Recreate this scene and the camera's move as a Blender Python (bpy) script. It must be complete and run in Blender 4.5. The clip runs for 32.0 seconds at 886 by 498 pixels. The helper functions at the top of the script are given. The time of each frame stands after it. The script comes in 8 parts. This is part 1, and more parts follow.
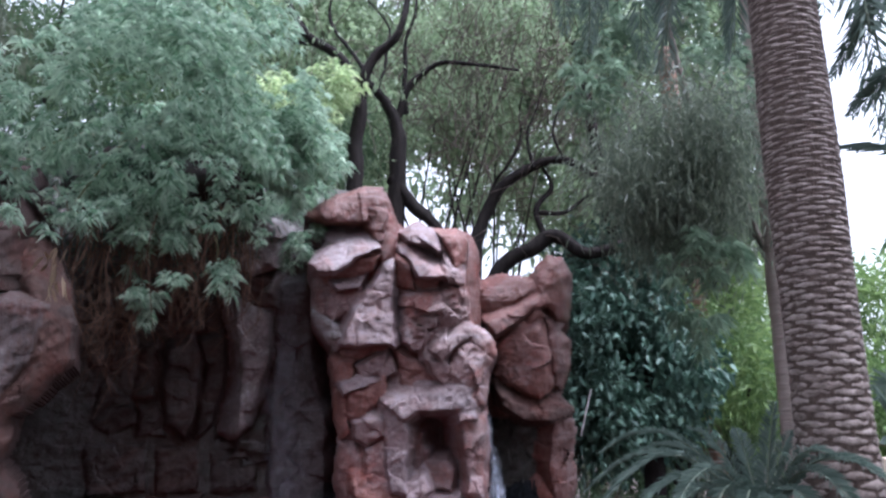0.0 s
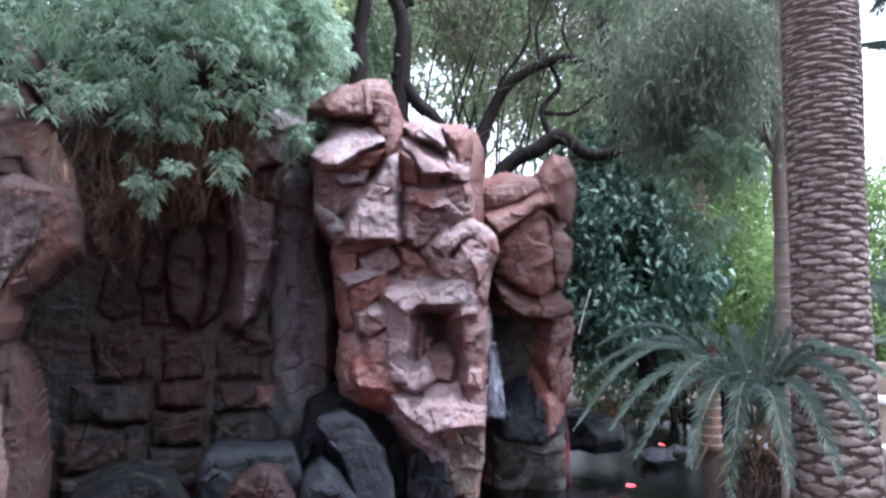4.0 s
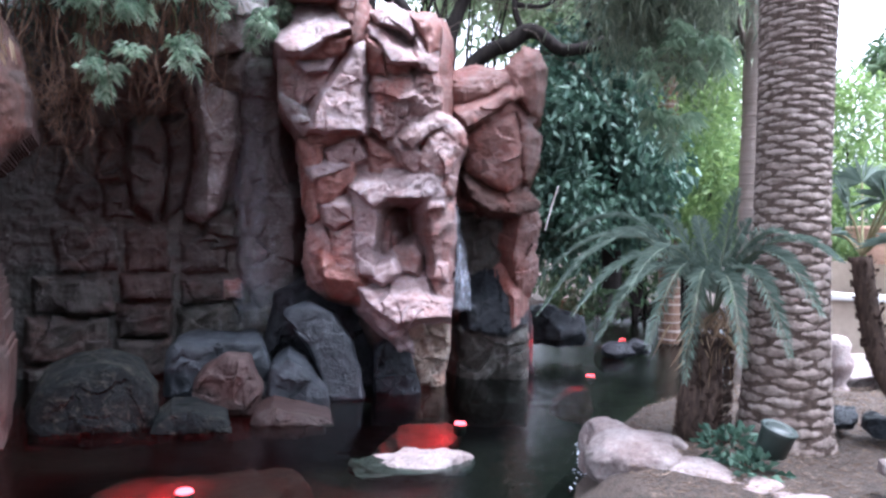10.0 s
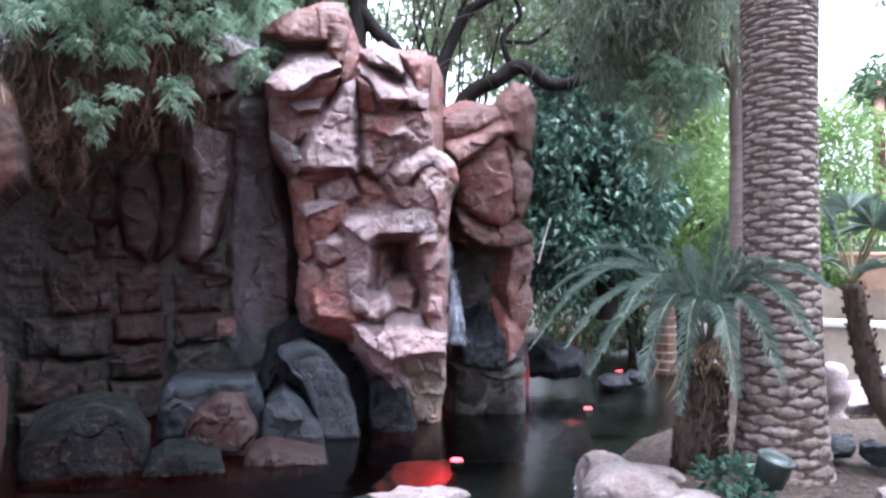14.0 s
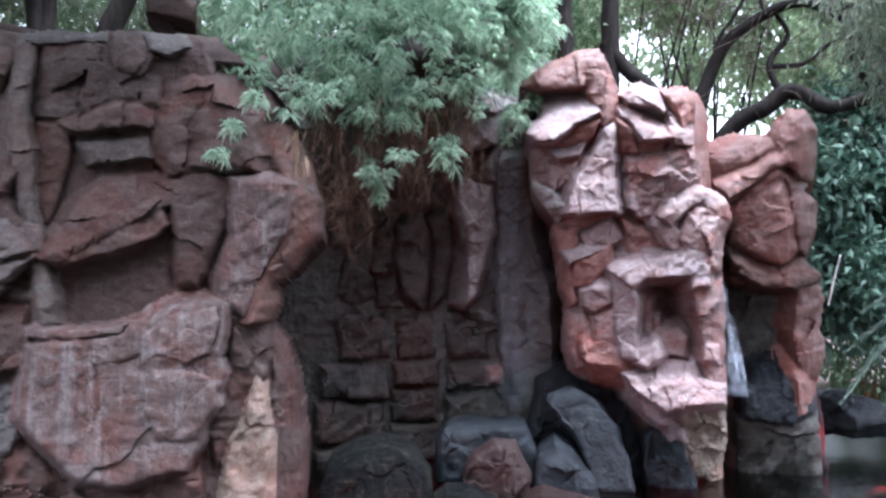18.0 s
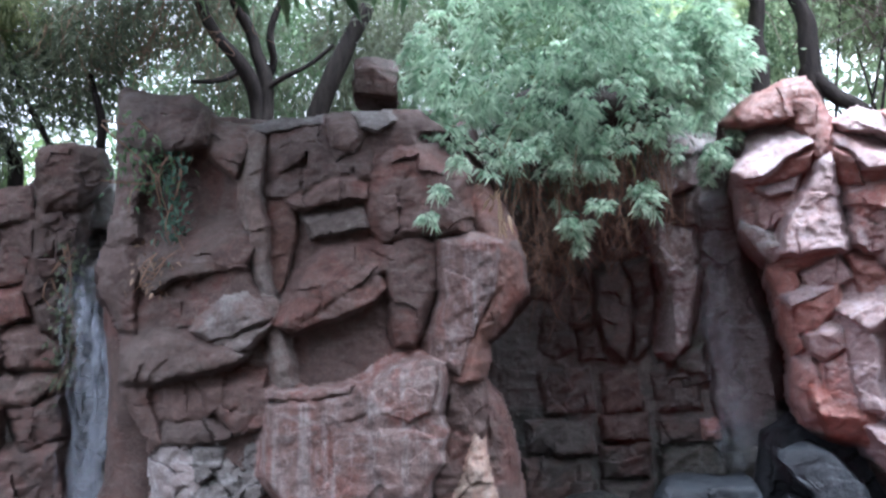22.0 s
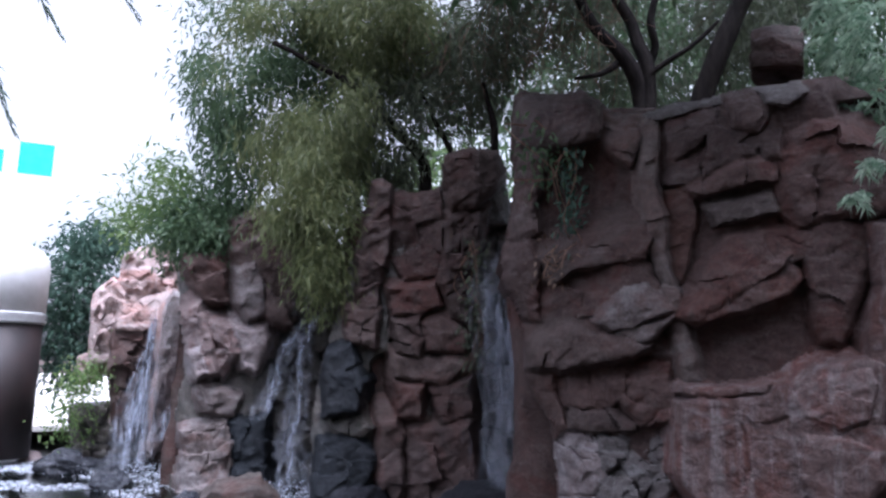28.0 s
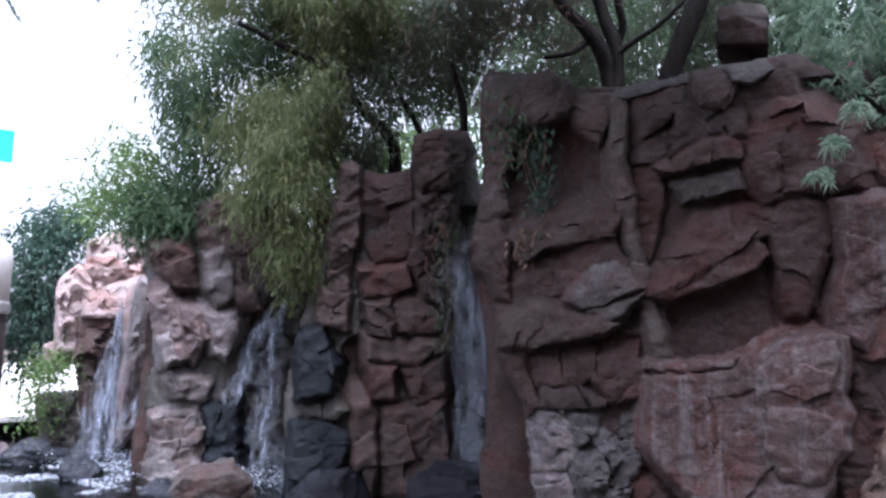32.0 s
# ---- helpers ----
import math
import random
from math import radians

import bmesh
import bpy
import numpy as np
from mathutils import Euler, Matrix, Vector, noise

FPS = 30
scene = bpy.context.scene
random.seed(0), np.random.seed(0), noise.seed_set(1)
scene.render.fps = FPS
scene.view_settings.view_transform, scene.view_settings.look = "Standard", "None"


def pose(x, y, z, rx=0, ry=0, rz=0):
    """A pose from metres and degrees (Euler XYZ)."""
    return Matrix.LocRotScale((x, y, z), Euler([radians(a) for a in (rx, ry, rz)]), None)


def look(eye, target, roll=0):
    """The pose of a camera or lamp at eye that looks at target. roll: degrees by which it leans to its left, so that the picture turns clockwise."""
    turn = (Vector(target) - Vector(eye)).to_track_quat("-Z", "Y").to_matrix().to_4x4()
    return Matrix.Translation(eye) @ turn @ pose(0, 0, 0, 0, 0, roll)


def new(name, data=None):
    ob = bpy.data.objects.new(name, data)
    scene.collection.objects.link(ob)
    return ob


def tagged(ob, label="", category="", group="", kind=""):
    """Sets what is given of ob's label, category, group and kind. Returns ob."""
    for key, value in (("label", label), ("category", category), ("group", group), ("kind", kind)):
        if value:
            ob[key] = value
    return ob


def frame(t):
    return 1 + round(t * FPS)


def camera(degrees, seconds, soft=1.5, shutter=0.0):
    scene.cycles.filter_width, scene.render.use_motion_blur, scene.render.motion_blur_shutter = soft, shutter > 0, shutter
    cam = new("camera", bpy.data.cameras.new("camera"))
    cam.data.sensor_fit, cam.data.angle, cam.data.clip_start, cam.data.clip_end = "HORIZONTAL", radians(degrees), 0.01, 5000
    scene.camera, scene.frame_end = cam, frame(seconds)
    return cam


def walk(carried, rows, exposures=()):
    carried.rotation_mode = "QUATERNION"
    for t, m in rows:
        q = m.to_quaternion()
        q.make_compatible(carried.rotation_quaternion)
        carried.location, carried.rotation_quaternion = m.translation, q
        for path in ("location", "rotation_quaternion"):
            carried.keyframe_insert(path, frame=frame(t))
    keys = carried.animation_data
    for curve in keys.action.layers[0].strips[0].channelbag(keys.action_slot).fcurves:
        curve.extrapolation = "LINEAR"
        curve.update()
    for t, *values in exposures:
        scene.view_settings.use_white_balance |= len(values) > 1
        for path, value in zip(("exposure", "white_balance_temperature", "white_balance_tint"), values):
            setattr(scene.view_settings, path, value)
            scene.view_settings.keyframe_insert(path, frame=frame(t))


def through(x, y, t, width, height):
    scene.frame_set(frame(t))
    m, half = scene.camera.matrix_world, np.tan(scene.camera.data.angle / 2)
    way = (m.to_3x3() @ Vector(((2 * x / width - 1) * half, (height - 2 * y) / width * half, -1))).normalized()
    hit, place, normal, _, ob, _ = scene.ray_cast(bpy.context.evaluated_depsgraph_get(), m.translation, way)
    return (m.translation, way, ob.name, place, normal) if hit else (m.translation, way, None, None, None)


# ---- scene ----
from mathutils.bvhtree import BVHTree

cam = camera(62.0, 32.0, soft=2.6)
# seconds, x, y, z, yaw, pitch, roll
ROWS = [
    (0.0, -0.004, 0.008, 1.841, 0.03, 13.99, 0.07),
    (0.5, -0.005, 0.014, 1.832, -0.52, 12.99, 0.06),
    (1.0, -0.002, 0.019, 1.820, -0.83, 11.99, 0.25),
    (1.5, 0.000, 0.025, 1.807, -0.88, 11.03, 0.28),
    (2.0, -0.001, 0.030, 1.793, -0.72, 10.19, 0.39),
    (2.5, -0.009, 0.036, 1.780, -0.56, 9.31, 0.76),
    (3.0, -0.021, 0.042, 1.769, -0.46, 8.40, 1.01),
    (3.5, -0.030, 0.048, 1.762, -0.23, 7.47, 1.13),
    (5.5, -0.073, 0.083, 1.686, 0.20, 4.66, 1.73),
    (6.0, -0.069, 0.084, 1.680, -0.01, 3.91, 1.57),
    (6.5, -0.066, 0.086, 1.672, -0.21, 3.19, 1.55),
    (7.0, -0.066, 0.091, 1.661, -0.59, 2.41, 1.50),
    (7.5, -0.065, 0.098, 1.650, -0.88, 1.70, 1.39),
    (8.0, -0.064, 0.103, 1.640, -1.20, 1.00, 1.44),
    (8.5, -0.060, 0.106, 1.633, -1.41, 0.47, 1.47),
    (9.0, -0.052, 0.106, 1.627, -1.63, -0.11, 1.46),
    (9.5, -0.040, 0.106, 1.625, -2.06, -0.46, 1.52),
    (10.0, -0.024, 0.105, 1.624, -2.67, -0.60, 1.67),
    (10.5, -0.009, 0.104, 1.622, -3.54, -0.58, 1.71),
    (11.0, 0.002, 0.104, 1.622, -4.37, -0.46, 1.64),
    (11.5, 0.010, 0.103, 1.623, -4.85, -0.22, 1.57),
    (12.0, 0.017, 0.100, 1.625, -5.14, 0.03, 1.40),
    (12.5, 0.022, 0.097, 1.627, -5.03, 0.36, 1.14),
    (13.0, 0.026, 0.093, 1.630, -4.65, 0.84, 0.86),
    (13.5, 0.028, 0.091, 1.634, -4.24, 1.42, 0.66),
    (15.5, -0.088, 0.118, 1.610, 5.33, 3.88, 0.21),
    (16.0, -0.104, 0.121, 1.615, 8.36, 4.36, -0.03),
    (16.5, -0.124, 0.122, 1.624, 11.21, 4.74, -0.20),
    (17.0, -0.144, 0.121, 1.635, 13.33, 4.91, -0.26),
    (17.5, -0.164, 0.118, 1.643, 14.79, 5.20, -0.26),
    (18.0, -0.184, 0.111, 1.647, 16.07, 5.47, -0.14),
    (18.5, -0.208, 0.103, 1.648, 17.44, 5.78, -0.06),
    (19.0, -0.235, 0.091, 1.652, 19.02, 6.22, -0.06),
    (19.5, -0.265, 0.075, 1.660, 20.57, 6.60, 0.05),
    (20.0, -0.295, 0.058, 1.670, 22.34, 7.15, -0.08),
    (20.5, -0.320, 0.042, 1.678, 24.03, 7.64, -0.49),
    (21.0, -0.344, 0.028, 1.684, 25.98, 8.28, -1.28),
    (21.5, -0.372, 0.013, 1.689, 27.71, 8.84, -1.44),
    (22.0, -0.408, -0.003, 1.693, 29.73, 9.54, -1.64),
    (22.5, -0.449, -0.017, 1.694, 31.95, 10.25, -1.79),
    (23.0, -0.490, -0.028, 1.693, 34.38, 10.66, -1.89),
    (23.5, -0.530, -0.038, 1.693, 37.18, 10.88, -1.77),
    (24.0, -0.569, -0.051, 1.693, 40.07, 10.78, -1.48),
    (24.5, -0.606, -0.068, 1.692, 42.98, 10.51, -1.05),
    (25.0, -0.638, -0.088, 1.693, 45.81, 10.10, -0.67),
    (25.5, -0.660, -0.112, 1.695, 48.74, 9.87, -0.36),
    (26.0, -0.673, -0.132, 1.697, 51.42, 9.74, -0.06),
    (26.5, -0.680, -0.143, 1.698, 53.72, 9.60, 0.39),
    (28.5, -0.740, -0.211, 1.694, 57.25, 8.83, 1.38),
    (29.0, -0.741, -0.208, 1.692, 57.11, 8.62, 1.21),
    (29.5, -0.741, -0.204, 1.689, 56.64, 8.36, 1.19),
    (30.0, -0.740, -0.199, 1.687, 56.45, 8.10, 1.10),
    (30.5, -0.739, -0.194, 1.686, 55.94, 7.95, 0.76),
    (31.0, -0.739, -0.190, 1.685, 55.28, 7.79, 0.64),
    (31.5, -0.740, -0.186, 1.685, 54.80, 7.65, 0.40),
    (32.0, -0.741, -0.184, 1.685, 54.80, 7.66, 0.24),
]
EXPOSURES = [(t, stops, 5400, tint) for t, stops, tint in ((0.0, -0.1, 19), (3.0, 0.2, 18), (6.0, 0.8, 18), (8.0, 0.86, 17), (12.0, 0.74, 17), (16.0, 0.82, 15), (20.0, 0.86, 12), (23.5, 0.96, 13), (25.0, 0.84, 17), (26.5, 0.15, 18), (28.5, -0.55, 22), (30.0, -0.58, 22), (32.0, -0.25, 21))]
walk(cam, [(t, pose(x, y, z, 90 + pitch, 0, yaw) @ pose(0, 0, 0, 0, 0, roll)) for t, x, y, z, yaw, pitch, roll in ROWS], EXPOSURES)

# ---- light ----
world = bpy.data.worlds.new("world")
scene.world = world
world.use_nodes = True
wn = world.node_tree.nodes
sky = wn.new("ShaderNodeTexSky")
sky.sky_type, sky.sun_disc = "NISHITA", False
sky.sun_elevation, sky.sun_rotation = radians(70), radians(112)
sky.air_density, sky.dust_density = 1.0, 6.0
soft_sky = wn.new("ShaderNodeHueSaturation")
soft_sky.inputs["Saturation"].default_value = 0.06
world.node_tree.links.new(sky.outputs["Color"], soft_sky.inputs["Color"])
wn["Background"].inputs["Strength"].default_value = 0.6
world.node_tree.links.new(soft_sky.outputs["Color"], wn["Background"].inputs["Color"])
sun = new("sun", bpy.data.lights.new("sun", "SUN"))
sun.data.energy, sun.data.angle, sun.data.color = 4.5, radians(18), (1.0, 0.97, 0.93)
sun.matrix_world = look((3.4, -1.4, 10), (0, 0, 0))


# ---- materials ----
class Nodes:
    """A small wrapper to write node materials briefly."""

    def __init__(self, name):
        self.mat = bpy.data.materials.new(name)
        self.mat.use_nodes = True
        self.tree = self.mat.node_tree
        self.bsdf = self.tree.nodes["Principled BSDF"]
        self.pos = self.node("ShaderNodeNewGeometry").outputs["Position"]

    def node(self, kind, **inputs):
        n = self.tree.nodes.new(kind)
        for key, value in inputs.items():
            self.put(n.inputs[key.replace("_", " ")], value)
        return n

    def put(self, socket, value):
        if isinstance(value, bpy.types.NodeSocket):
            self.tree.links.new(value, socket)
        else:
            socket.default_value = value

    def noise(self, scale, detail=4.0, rough=0.6, stretch=None, distortion=0.0):
        vec = self.pos
        if stretch:
            m = self.node("ShaderNodeMapping", Vector=vec, Scale=stretch)
            vec = m.outputs["Vector"]
        return self.node("ShaderNodeTexNoise", Vector=vec, Scale=scale, Detail=detail, Roughness=rough, Distortion=distortion).outputs["Fac"]

    def ramp(self, fac, lo, hi, a=0.0, b=1.0):
        return self.node("ShaderNodeMapRange", Value=fac, From_Min=lo, From_Max=hi, To_Min=a, To_Max=b).outputs["Result"]

    def mix(self, fac, a, b, mode="MIX"):
        n = self.tree.nodes.new("ShaderNodeMix")
        n.data_type, n.blend_type = "RGBA", mode
        for i, v in ((0, fac), (6, a), (7, b)):
            self.put(n.inputs[i], (*v, 1) if isinstance(v, tuple) else v)
        return n.outputs[2]

    def math(self, op, a, b):
        n = self.tree.nodes.new("ShaderNodeMath")
        n.operation = op
        self.put(n.inputs[0], a), self.put(n.inputs[1], b)
        return n.outputs[0]

    def random(self):
        return self.node("ShaderNodeObjectInfo").outputs["Random"]

    def island(self):
        return self.node("ShaderNodeNewGeometry").outputs["Random Per Island"]

    def bump(self, height, strength, distance=0.02):
        n = self.node("ShaderNodeBump", Height=height, Strength=strength, Distance=distance)
        self.put(self.bsdf.inputs["Normal"], n.outputs["Normal"])

    def done(self, colour, rough=0.8, **more):
        self.put(self.bsdf.inputs["Base Color"], (*colour, 1) if isinstance(colour, tuple) else colour)
        self.put(self.bsdf.inputs["Roughness"], rough)
        for key, value in more.items():
            self.put(self.bsdf.inputs[key.replace("_", " ")], value)
        return self.mat


def rock_material(name, base, second, stain, pale, pale_from=0.56, rough=0.68, streaks=0.0, spec=0.4, warm=0.75):
    """Painted concrete rock: two mottled tones, dark stains, pale mineral bloom and fine pitting."""
    n = Nodes(name)
    big, mid, fine = n.noise(0.9, 4), n.noise(4.5, 6, 0.65), n.noise(38, 5, 0.7)
    colour = n.mix(n.ramp(big, 0.36, 0.62), base, second)
    rust = (base[0] * 1.22, base[1] * 0.72, base[2] * 0.6)
    colour = n.mix(n.ramp(n.noise(1.7, 6, 0.6, distortion=1.1), 0.49, 0.62, 0.0, warm), colour, rust)
    colour = n.mix(n.ramp(mid, 0.5, 0.72, 0.0, 0.85), colour, stain)
    brushed = n.node("ShaderNodeMapping", Vector=n.pos)
    brushed.inputs["Rotation"].default_value = (0.5, 0.6, 0.3)
    brushed.inputs["Scale"].default_value = (1.6, 1.6, 8.0)
    smear = n.node("ShaderNodeTexNoise", Vector=brushed.outputs[0], Scale=1.4, Detail=7.0, Roughness=0.68, Distortion=0.5)
    colour = n.mix(n.ramp(smear.outputs[0], 0.54, 0.74, 0.0, 0.65), colour, pale)
    colour = n.mix(n.ramp(smear.outputs[0], 0.28, 0.42, 0.5, 0.0), colour, stain)
    bloom = n.math("MULTIPLY", n.ramp(n.noise(2.2, 7, 0.7, distortion=0.6), pale_from, pale_from + 0.2), n.ramp(fine, 0.3, 0.6, 0.35, 1.0))
    colour = n.mix(bloom, colour, pale)
    speck = n.noise(12.0, 5, 0.72, distortion=0.4)
    colour = n.mix(n.ramp(speck, 0.54, 0.72, 0.0, 0.5), colour, pale)
    colour = n.mix(n.ramp(speck, 0.28, 0.44, 0.6, 0.0), colour, stain)
    if streaks:
        run = n.ramp(n.noise(1.0, 5, 0.7, (9, 9, 0.7)), 0.5, 0.68, 0.0, streaks)
        colour = n.mix(run, colour, pale)
        wash = n.ramp(n.noise(1.0, 5, 0.7, (5, 5, 0.5)), 0.52, 0.7, 0.0, streaks)
        colour = n.mix(wash, colour, stain)
    colour = n.mix(n.ramp(fine, 0.35, 0.7, 0.0, 0.5), colour, stain, "MULTIPLY")
    tone = n.ramp(n.random(), 0, 1, 0.8, 1.2)
    shade = n.node("ShaderNodeHueSaturation", Value=tone, Color=colour).outputs["Color"]
    height = n.math("ADD", n.math("MULTIPLY", mid, 1.3), n.math("ADD", n.math("MULTIPLY", speck, 0.5), n.math("MULTIPLY", fine, 0.5)))
    crack = n.node("ShaderNodeTexVoronoi", Vector=n.pos, Scale=3.0)
    crack.feature = "DISTANCE_TO_EDGE"
    height = n.math("ADD", height, n.ramp(crack.outputs["Distance"], 0.0, 0.05, -0.07, 0.0))
    n.bump(height, 0.7, 0.05)
    return n.done(shade, n.ramp(mid, 0.3, 0.7, rough - 0.12, rough + 0.12), Specular_IOR_Level=spec)


def leaf_material(name, dark, light, through=0.35, rough=0.5, patch=1.3, shade=0.3):
    n = Nodes(name)
    colour = n.mix(n.island(), dark, light)
    colour = n.mix(n.ramp(n.noise(patch, 3), 0.35, 0.65, 0.0, shade), colour, dark)
    n.done(colour, rough, Specular_IOR_Level=0.4)
    t = n.node("ShaderNodeBsdfTranslucent")
    n.put(t.inputs["Color"], colour)
    m = n.node("ShaderNodeMixShader", Fac=through)
    n.tree.links.new(n.bsdf.outputs[0], m.inputs[1])
    n.tree.links.new(t.outputs[0], m.inputs[2])
    n.tree.links.new(m.outputs[0], n.tree.nodes["Material Output"].inputs["Surface"])
    return n.mat


def bark_material(name, base, second, scale=14.0):
    n = Nodes(name)
    grain = n.noise(scale, 6, 0.7, (1, 1, 0.25))
    n.bump(grain, 0.9, 0.03)
    return n.done(n.mix(n.ramp(grain, 0.35, 0.65), base, second), 0.9, Specular_IOR_Level=0.12)


def plain_material(name, a, b, scale=6.0, rough=0.7, bump=0.3, **more):
    n = Nodes(name)
    f = n.noise(scale, 6, 0.65)
    n.bump(n.noise(scale * 8, 4), bump, 0.01)
    return n.done(n.mix(n.ramp(f, 0.35, 0.65), a, b), rough, **more)


PINK = rock_material("pink_rock", (0.232, 0.128, 0.115), (0.295, 0.205, 0.198), (0.14, 0.068, 0.058), (0.47, 0.41, 0.42), 0.55, rough=0.46, spec=0.5)
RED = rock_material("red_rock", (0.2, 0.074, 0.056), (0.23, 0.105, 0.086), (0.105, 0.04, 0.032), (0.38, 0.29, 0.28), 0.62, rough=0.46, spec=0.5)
# Lavender-pale stone; some of the sky sheen on upper facets is in this tone.
PALE = rock_material("pale_rock", (0.3, 0.235, 0.242), (0.265, 0.178, 0.174), (0.18, 0.1, 0.09), (0.45, 0.405, 0.42), 0.52, rough=0.44, spec=0.5, warm=0.45)
WALL = rock_material("wall_rock", (0.076, 0.040, 0.033), (0.09, 0.055, 0.046), (0.042, 0.022, 0.018), (0.165, 0.132, 0.121), 0.6)
BROWN = rock_material("brown_rock", (0.07, 0.042, 0.036), (0.09, 0.06, 0.05), (0.04, 0.025, 0.021), (0.17, 0.142, 0.133), 0.6, warm=0.55)
ASH = rock_material("ashen_wall_rock", (0.118, 0.09, 0.082), (0.165, 0.138, 0.13), (0.062, 0.042, 0.036), (0.34, 0.315, 0.31), 0.5, warm=0.5)
DULL = rock_material("dull_brown_rock", (0.088, 0.065, 0.057), (0.112, 0.088, 0.078), (0.055, 0.036, 0.03), (0.19, 0.168, 0.158), 0.58, warm=0.35)
STREAK = rock_material("streaked_rock", (0.135, 0.077, 0.068), (0.158, 0.105, 0.095), (0.08, 0.042, 0.035), (0.34, 0.305, 0.3), 0.57, streaks=0.6)
RUST = rock_material("rusty_wall_rock", (0.1, 0.043, 0.031), (0.108, 0.056, 0.044), (0.052, 0.026, 0.02), (0.17, 0.132, 0.12), 0.66)
CRAG = rock_material("dark_crag_rock", (0.090, 0.077, 0.072), (0.135, 0.117, 0.113), (0.050, 0.041, 0.038), (0.306, 0.297, 0.297), 0.6, warm=0.15)
GREY = rock_material("grey_rock", (0.22, 0.175, 0.165), (0.28, 0.24, 0.235), (0.135, 0.095, 0.085), (0.55, 0.53, 0.54), 0.5, warm=0.15)
GOLD = rock_material("ochre_rock", (0.279, 0.207, 0.160), (0.333, 0.274, 0.226), (0.168, 0.115, 0.091), (0.494, 0.458, 0.416), 0.52)
OCHRE = rock_material("tan_rock_foot", (0.21, 0.145, 0.11), (0.24, 0.18, 0.145), (0.13, 0.08, 0.062), (0.37, 0.32, 0.285), 0.56, warm=0.4)
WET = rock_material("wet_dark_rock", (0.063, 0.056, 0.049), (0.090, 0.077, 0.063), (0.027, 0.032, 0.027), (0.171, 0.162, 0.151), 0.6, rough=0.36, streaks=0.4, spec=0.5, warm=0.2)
# Damp brown, made darker still: part of the alcove's shade is in this colour.
DAMP_SHADE = rock_material("damp_shaded_brown_rock", (0.068, 0.053, 0.048), (0.095, 0.077, 0.068), (0.037, 0.029, 0.024), (0.161, 0.147, 0.134), 0.66, rough=0.6)
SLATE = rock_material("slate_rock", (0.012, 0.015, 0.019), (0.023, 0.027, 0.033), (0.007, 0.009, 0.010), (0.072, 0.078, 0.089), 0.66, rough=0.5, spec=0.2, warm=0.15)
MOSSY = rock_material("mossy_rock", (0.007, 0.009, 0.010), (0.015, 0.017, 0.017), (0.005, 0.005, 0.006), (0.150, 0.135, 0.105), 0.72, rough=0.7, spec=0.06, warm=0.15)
# Lighter copy of the pink rock; the mound's sunlight is put into the colour.
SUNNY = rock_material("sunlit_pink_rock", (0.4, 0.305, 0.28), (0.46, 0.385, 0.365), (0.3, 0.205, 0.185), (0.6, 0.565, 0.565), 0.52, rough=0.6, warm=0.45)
SLICK = rock_material("shiny_wet_rock", (0.018, 0.02, 0.026), (0.03, 0.033, 0.042), (0.01, 0.011, 0.014), (0.09, 0.095, 0.115), 0.62, rough=0.3, spec=0.4, warm=0.15)
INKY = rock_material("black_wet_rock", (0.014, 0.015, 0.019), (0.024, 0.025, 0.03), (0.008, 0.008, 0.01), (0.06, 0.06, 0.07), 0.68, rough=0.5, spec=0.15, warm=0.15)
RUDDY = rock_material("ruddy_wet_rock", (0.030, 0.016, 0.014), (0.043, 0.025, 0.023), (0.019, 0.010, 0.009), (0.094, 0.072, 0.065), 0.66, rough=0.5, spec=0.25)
ROSY = rock_material("rosy_brown_rock", (0.17, 0.122, 0.112), (0.21, 0.165, 0.156), (0.11, 0.066, 0.058), (0.36, 0.33, 0.33), 0.55, warm=0.5)
BANK = rock_material("bank_boulder", (0.248, 0.192, 0.184), (0.296, 0.248, 0.240), (0.144, 0.100, 0.092), (0.344, 0.328, 0.328), 0.56, warm=0.15)

BAMBOO = leaf_material("bamboo_leaf", (0.22, 0.36, 0.24), (0.84, 0.94, 0.79), 0.62, patch=4.5, shade=0.4)
# Yellower, brighter bamboo leaf; the strong daylight on it is in the colour.
SUN_BAMBOO = leaf_material("sunlit_bamboo_leaf", (0.34, 0.46, 0.24), (0.9, 0.95, 0.66), 0.65, patch=4.5, shade=0.3)
FEATHER = leaf_material("feathery_leaf", (0.085, 0.108, 0.078), (0.25, 0.29, 0.205), 0.48)
DUSK = leaf_material("dusky_leaf", (0.06, 0.075, 0.05), (0.15, 0.17, 0.1), 0.4)
OLIVE = leaf_material("olive_leaf", (0.085, 0.11, 0.045), (0.23, 0.255, 0.105), 0.45)
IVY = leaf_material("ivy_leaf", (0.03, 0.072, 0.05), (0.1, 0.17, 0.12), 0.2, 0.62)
BRIGHT = leaf_material("bright_leaf", (0.1, 0.17, 0.06), (0.26, 0.36, 0.13), 0.5)
MIDLEAF = leaf_material("broad_leaf", (0.05, 0.095, 0.048), (0.15, 0.22, 0.11), 0.42)
FROND = leaf_material("frond_leaflet", (0.085, 0.125, 0.1), (0.2, 0.255, 0.21), 0.3, 0.6)
# Pale background leaves: hazy daylight is put into these two tones.
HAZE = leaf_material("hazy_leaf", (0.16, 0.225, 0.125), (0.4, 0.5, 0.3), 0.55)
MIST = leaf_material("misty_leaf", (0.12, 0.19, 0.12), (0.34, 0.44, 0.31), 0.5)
DRY = leaf_material("dry_leaf", (0.2, 0.13, 0.08), (0.42, 0.32, 0.22), 0.2, 0.8)
STRAW = leaf_material("straw_litter", (0.1, 0.065, 0.045), (0.26, 0.19, 0.14), 0.1, 0.85)
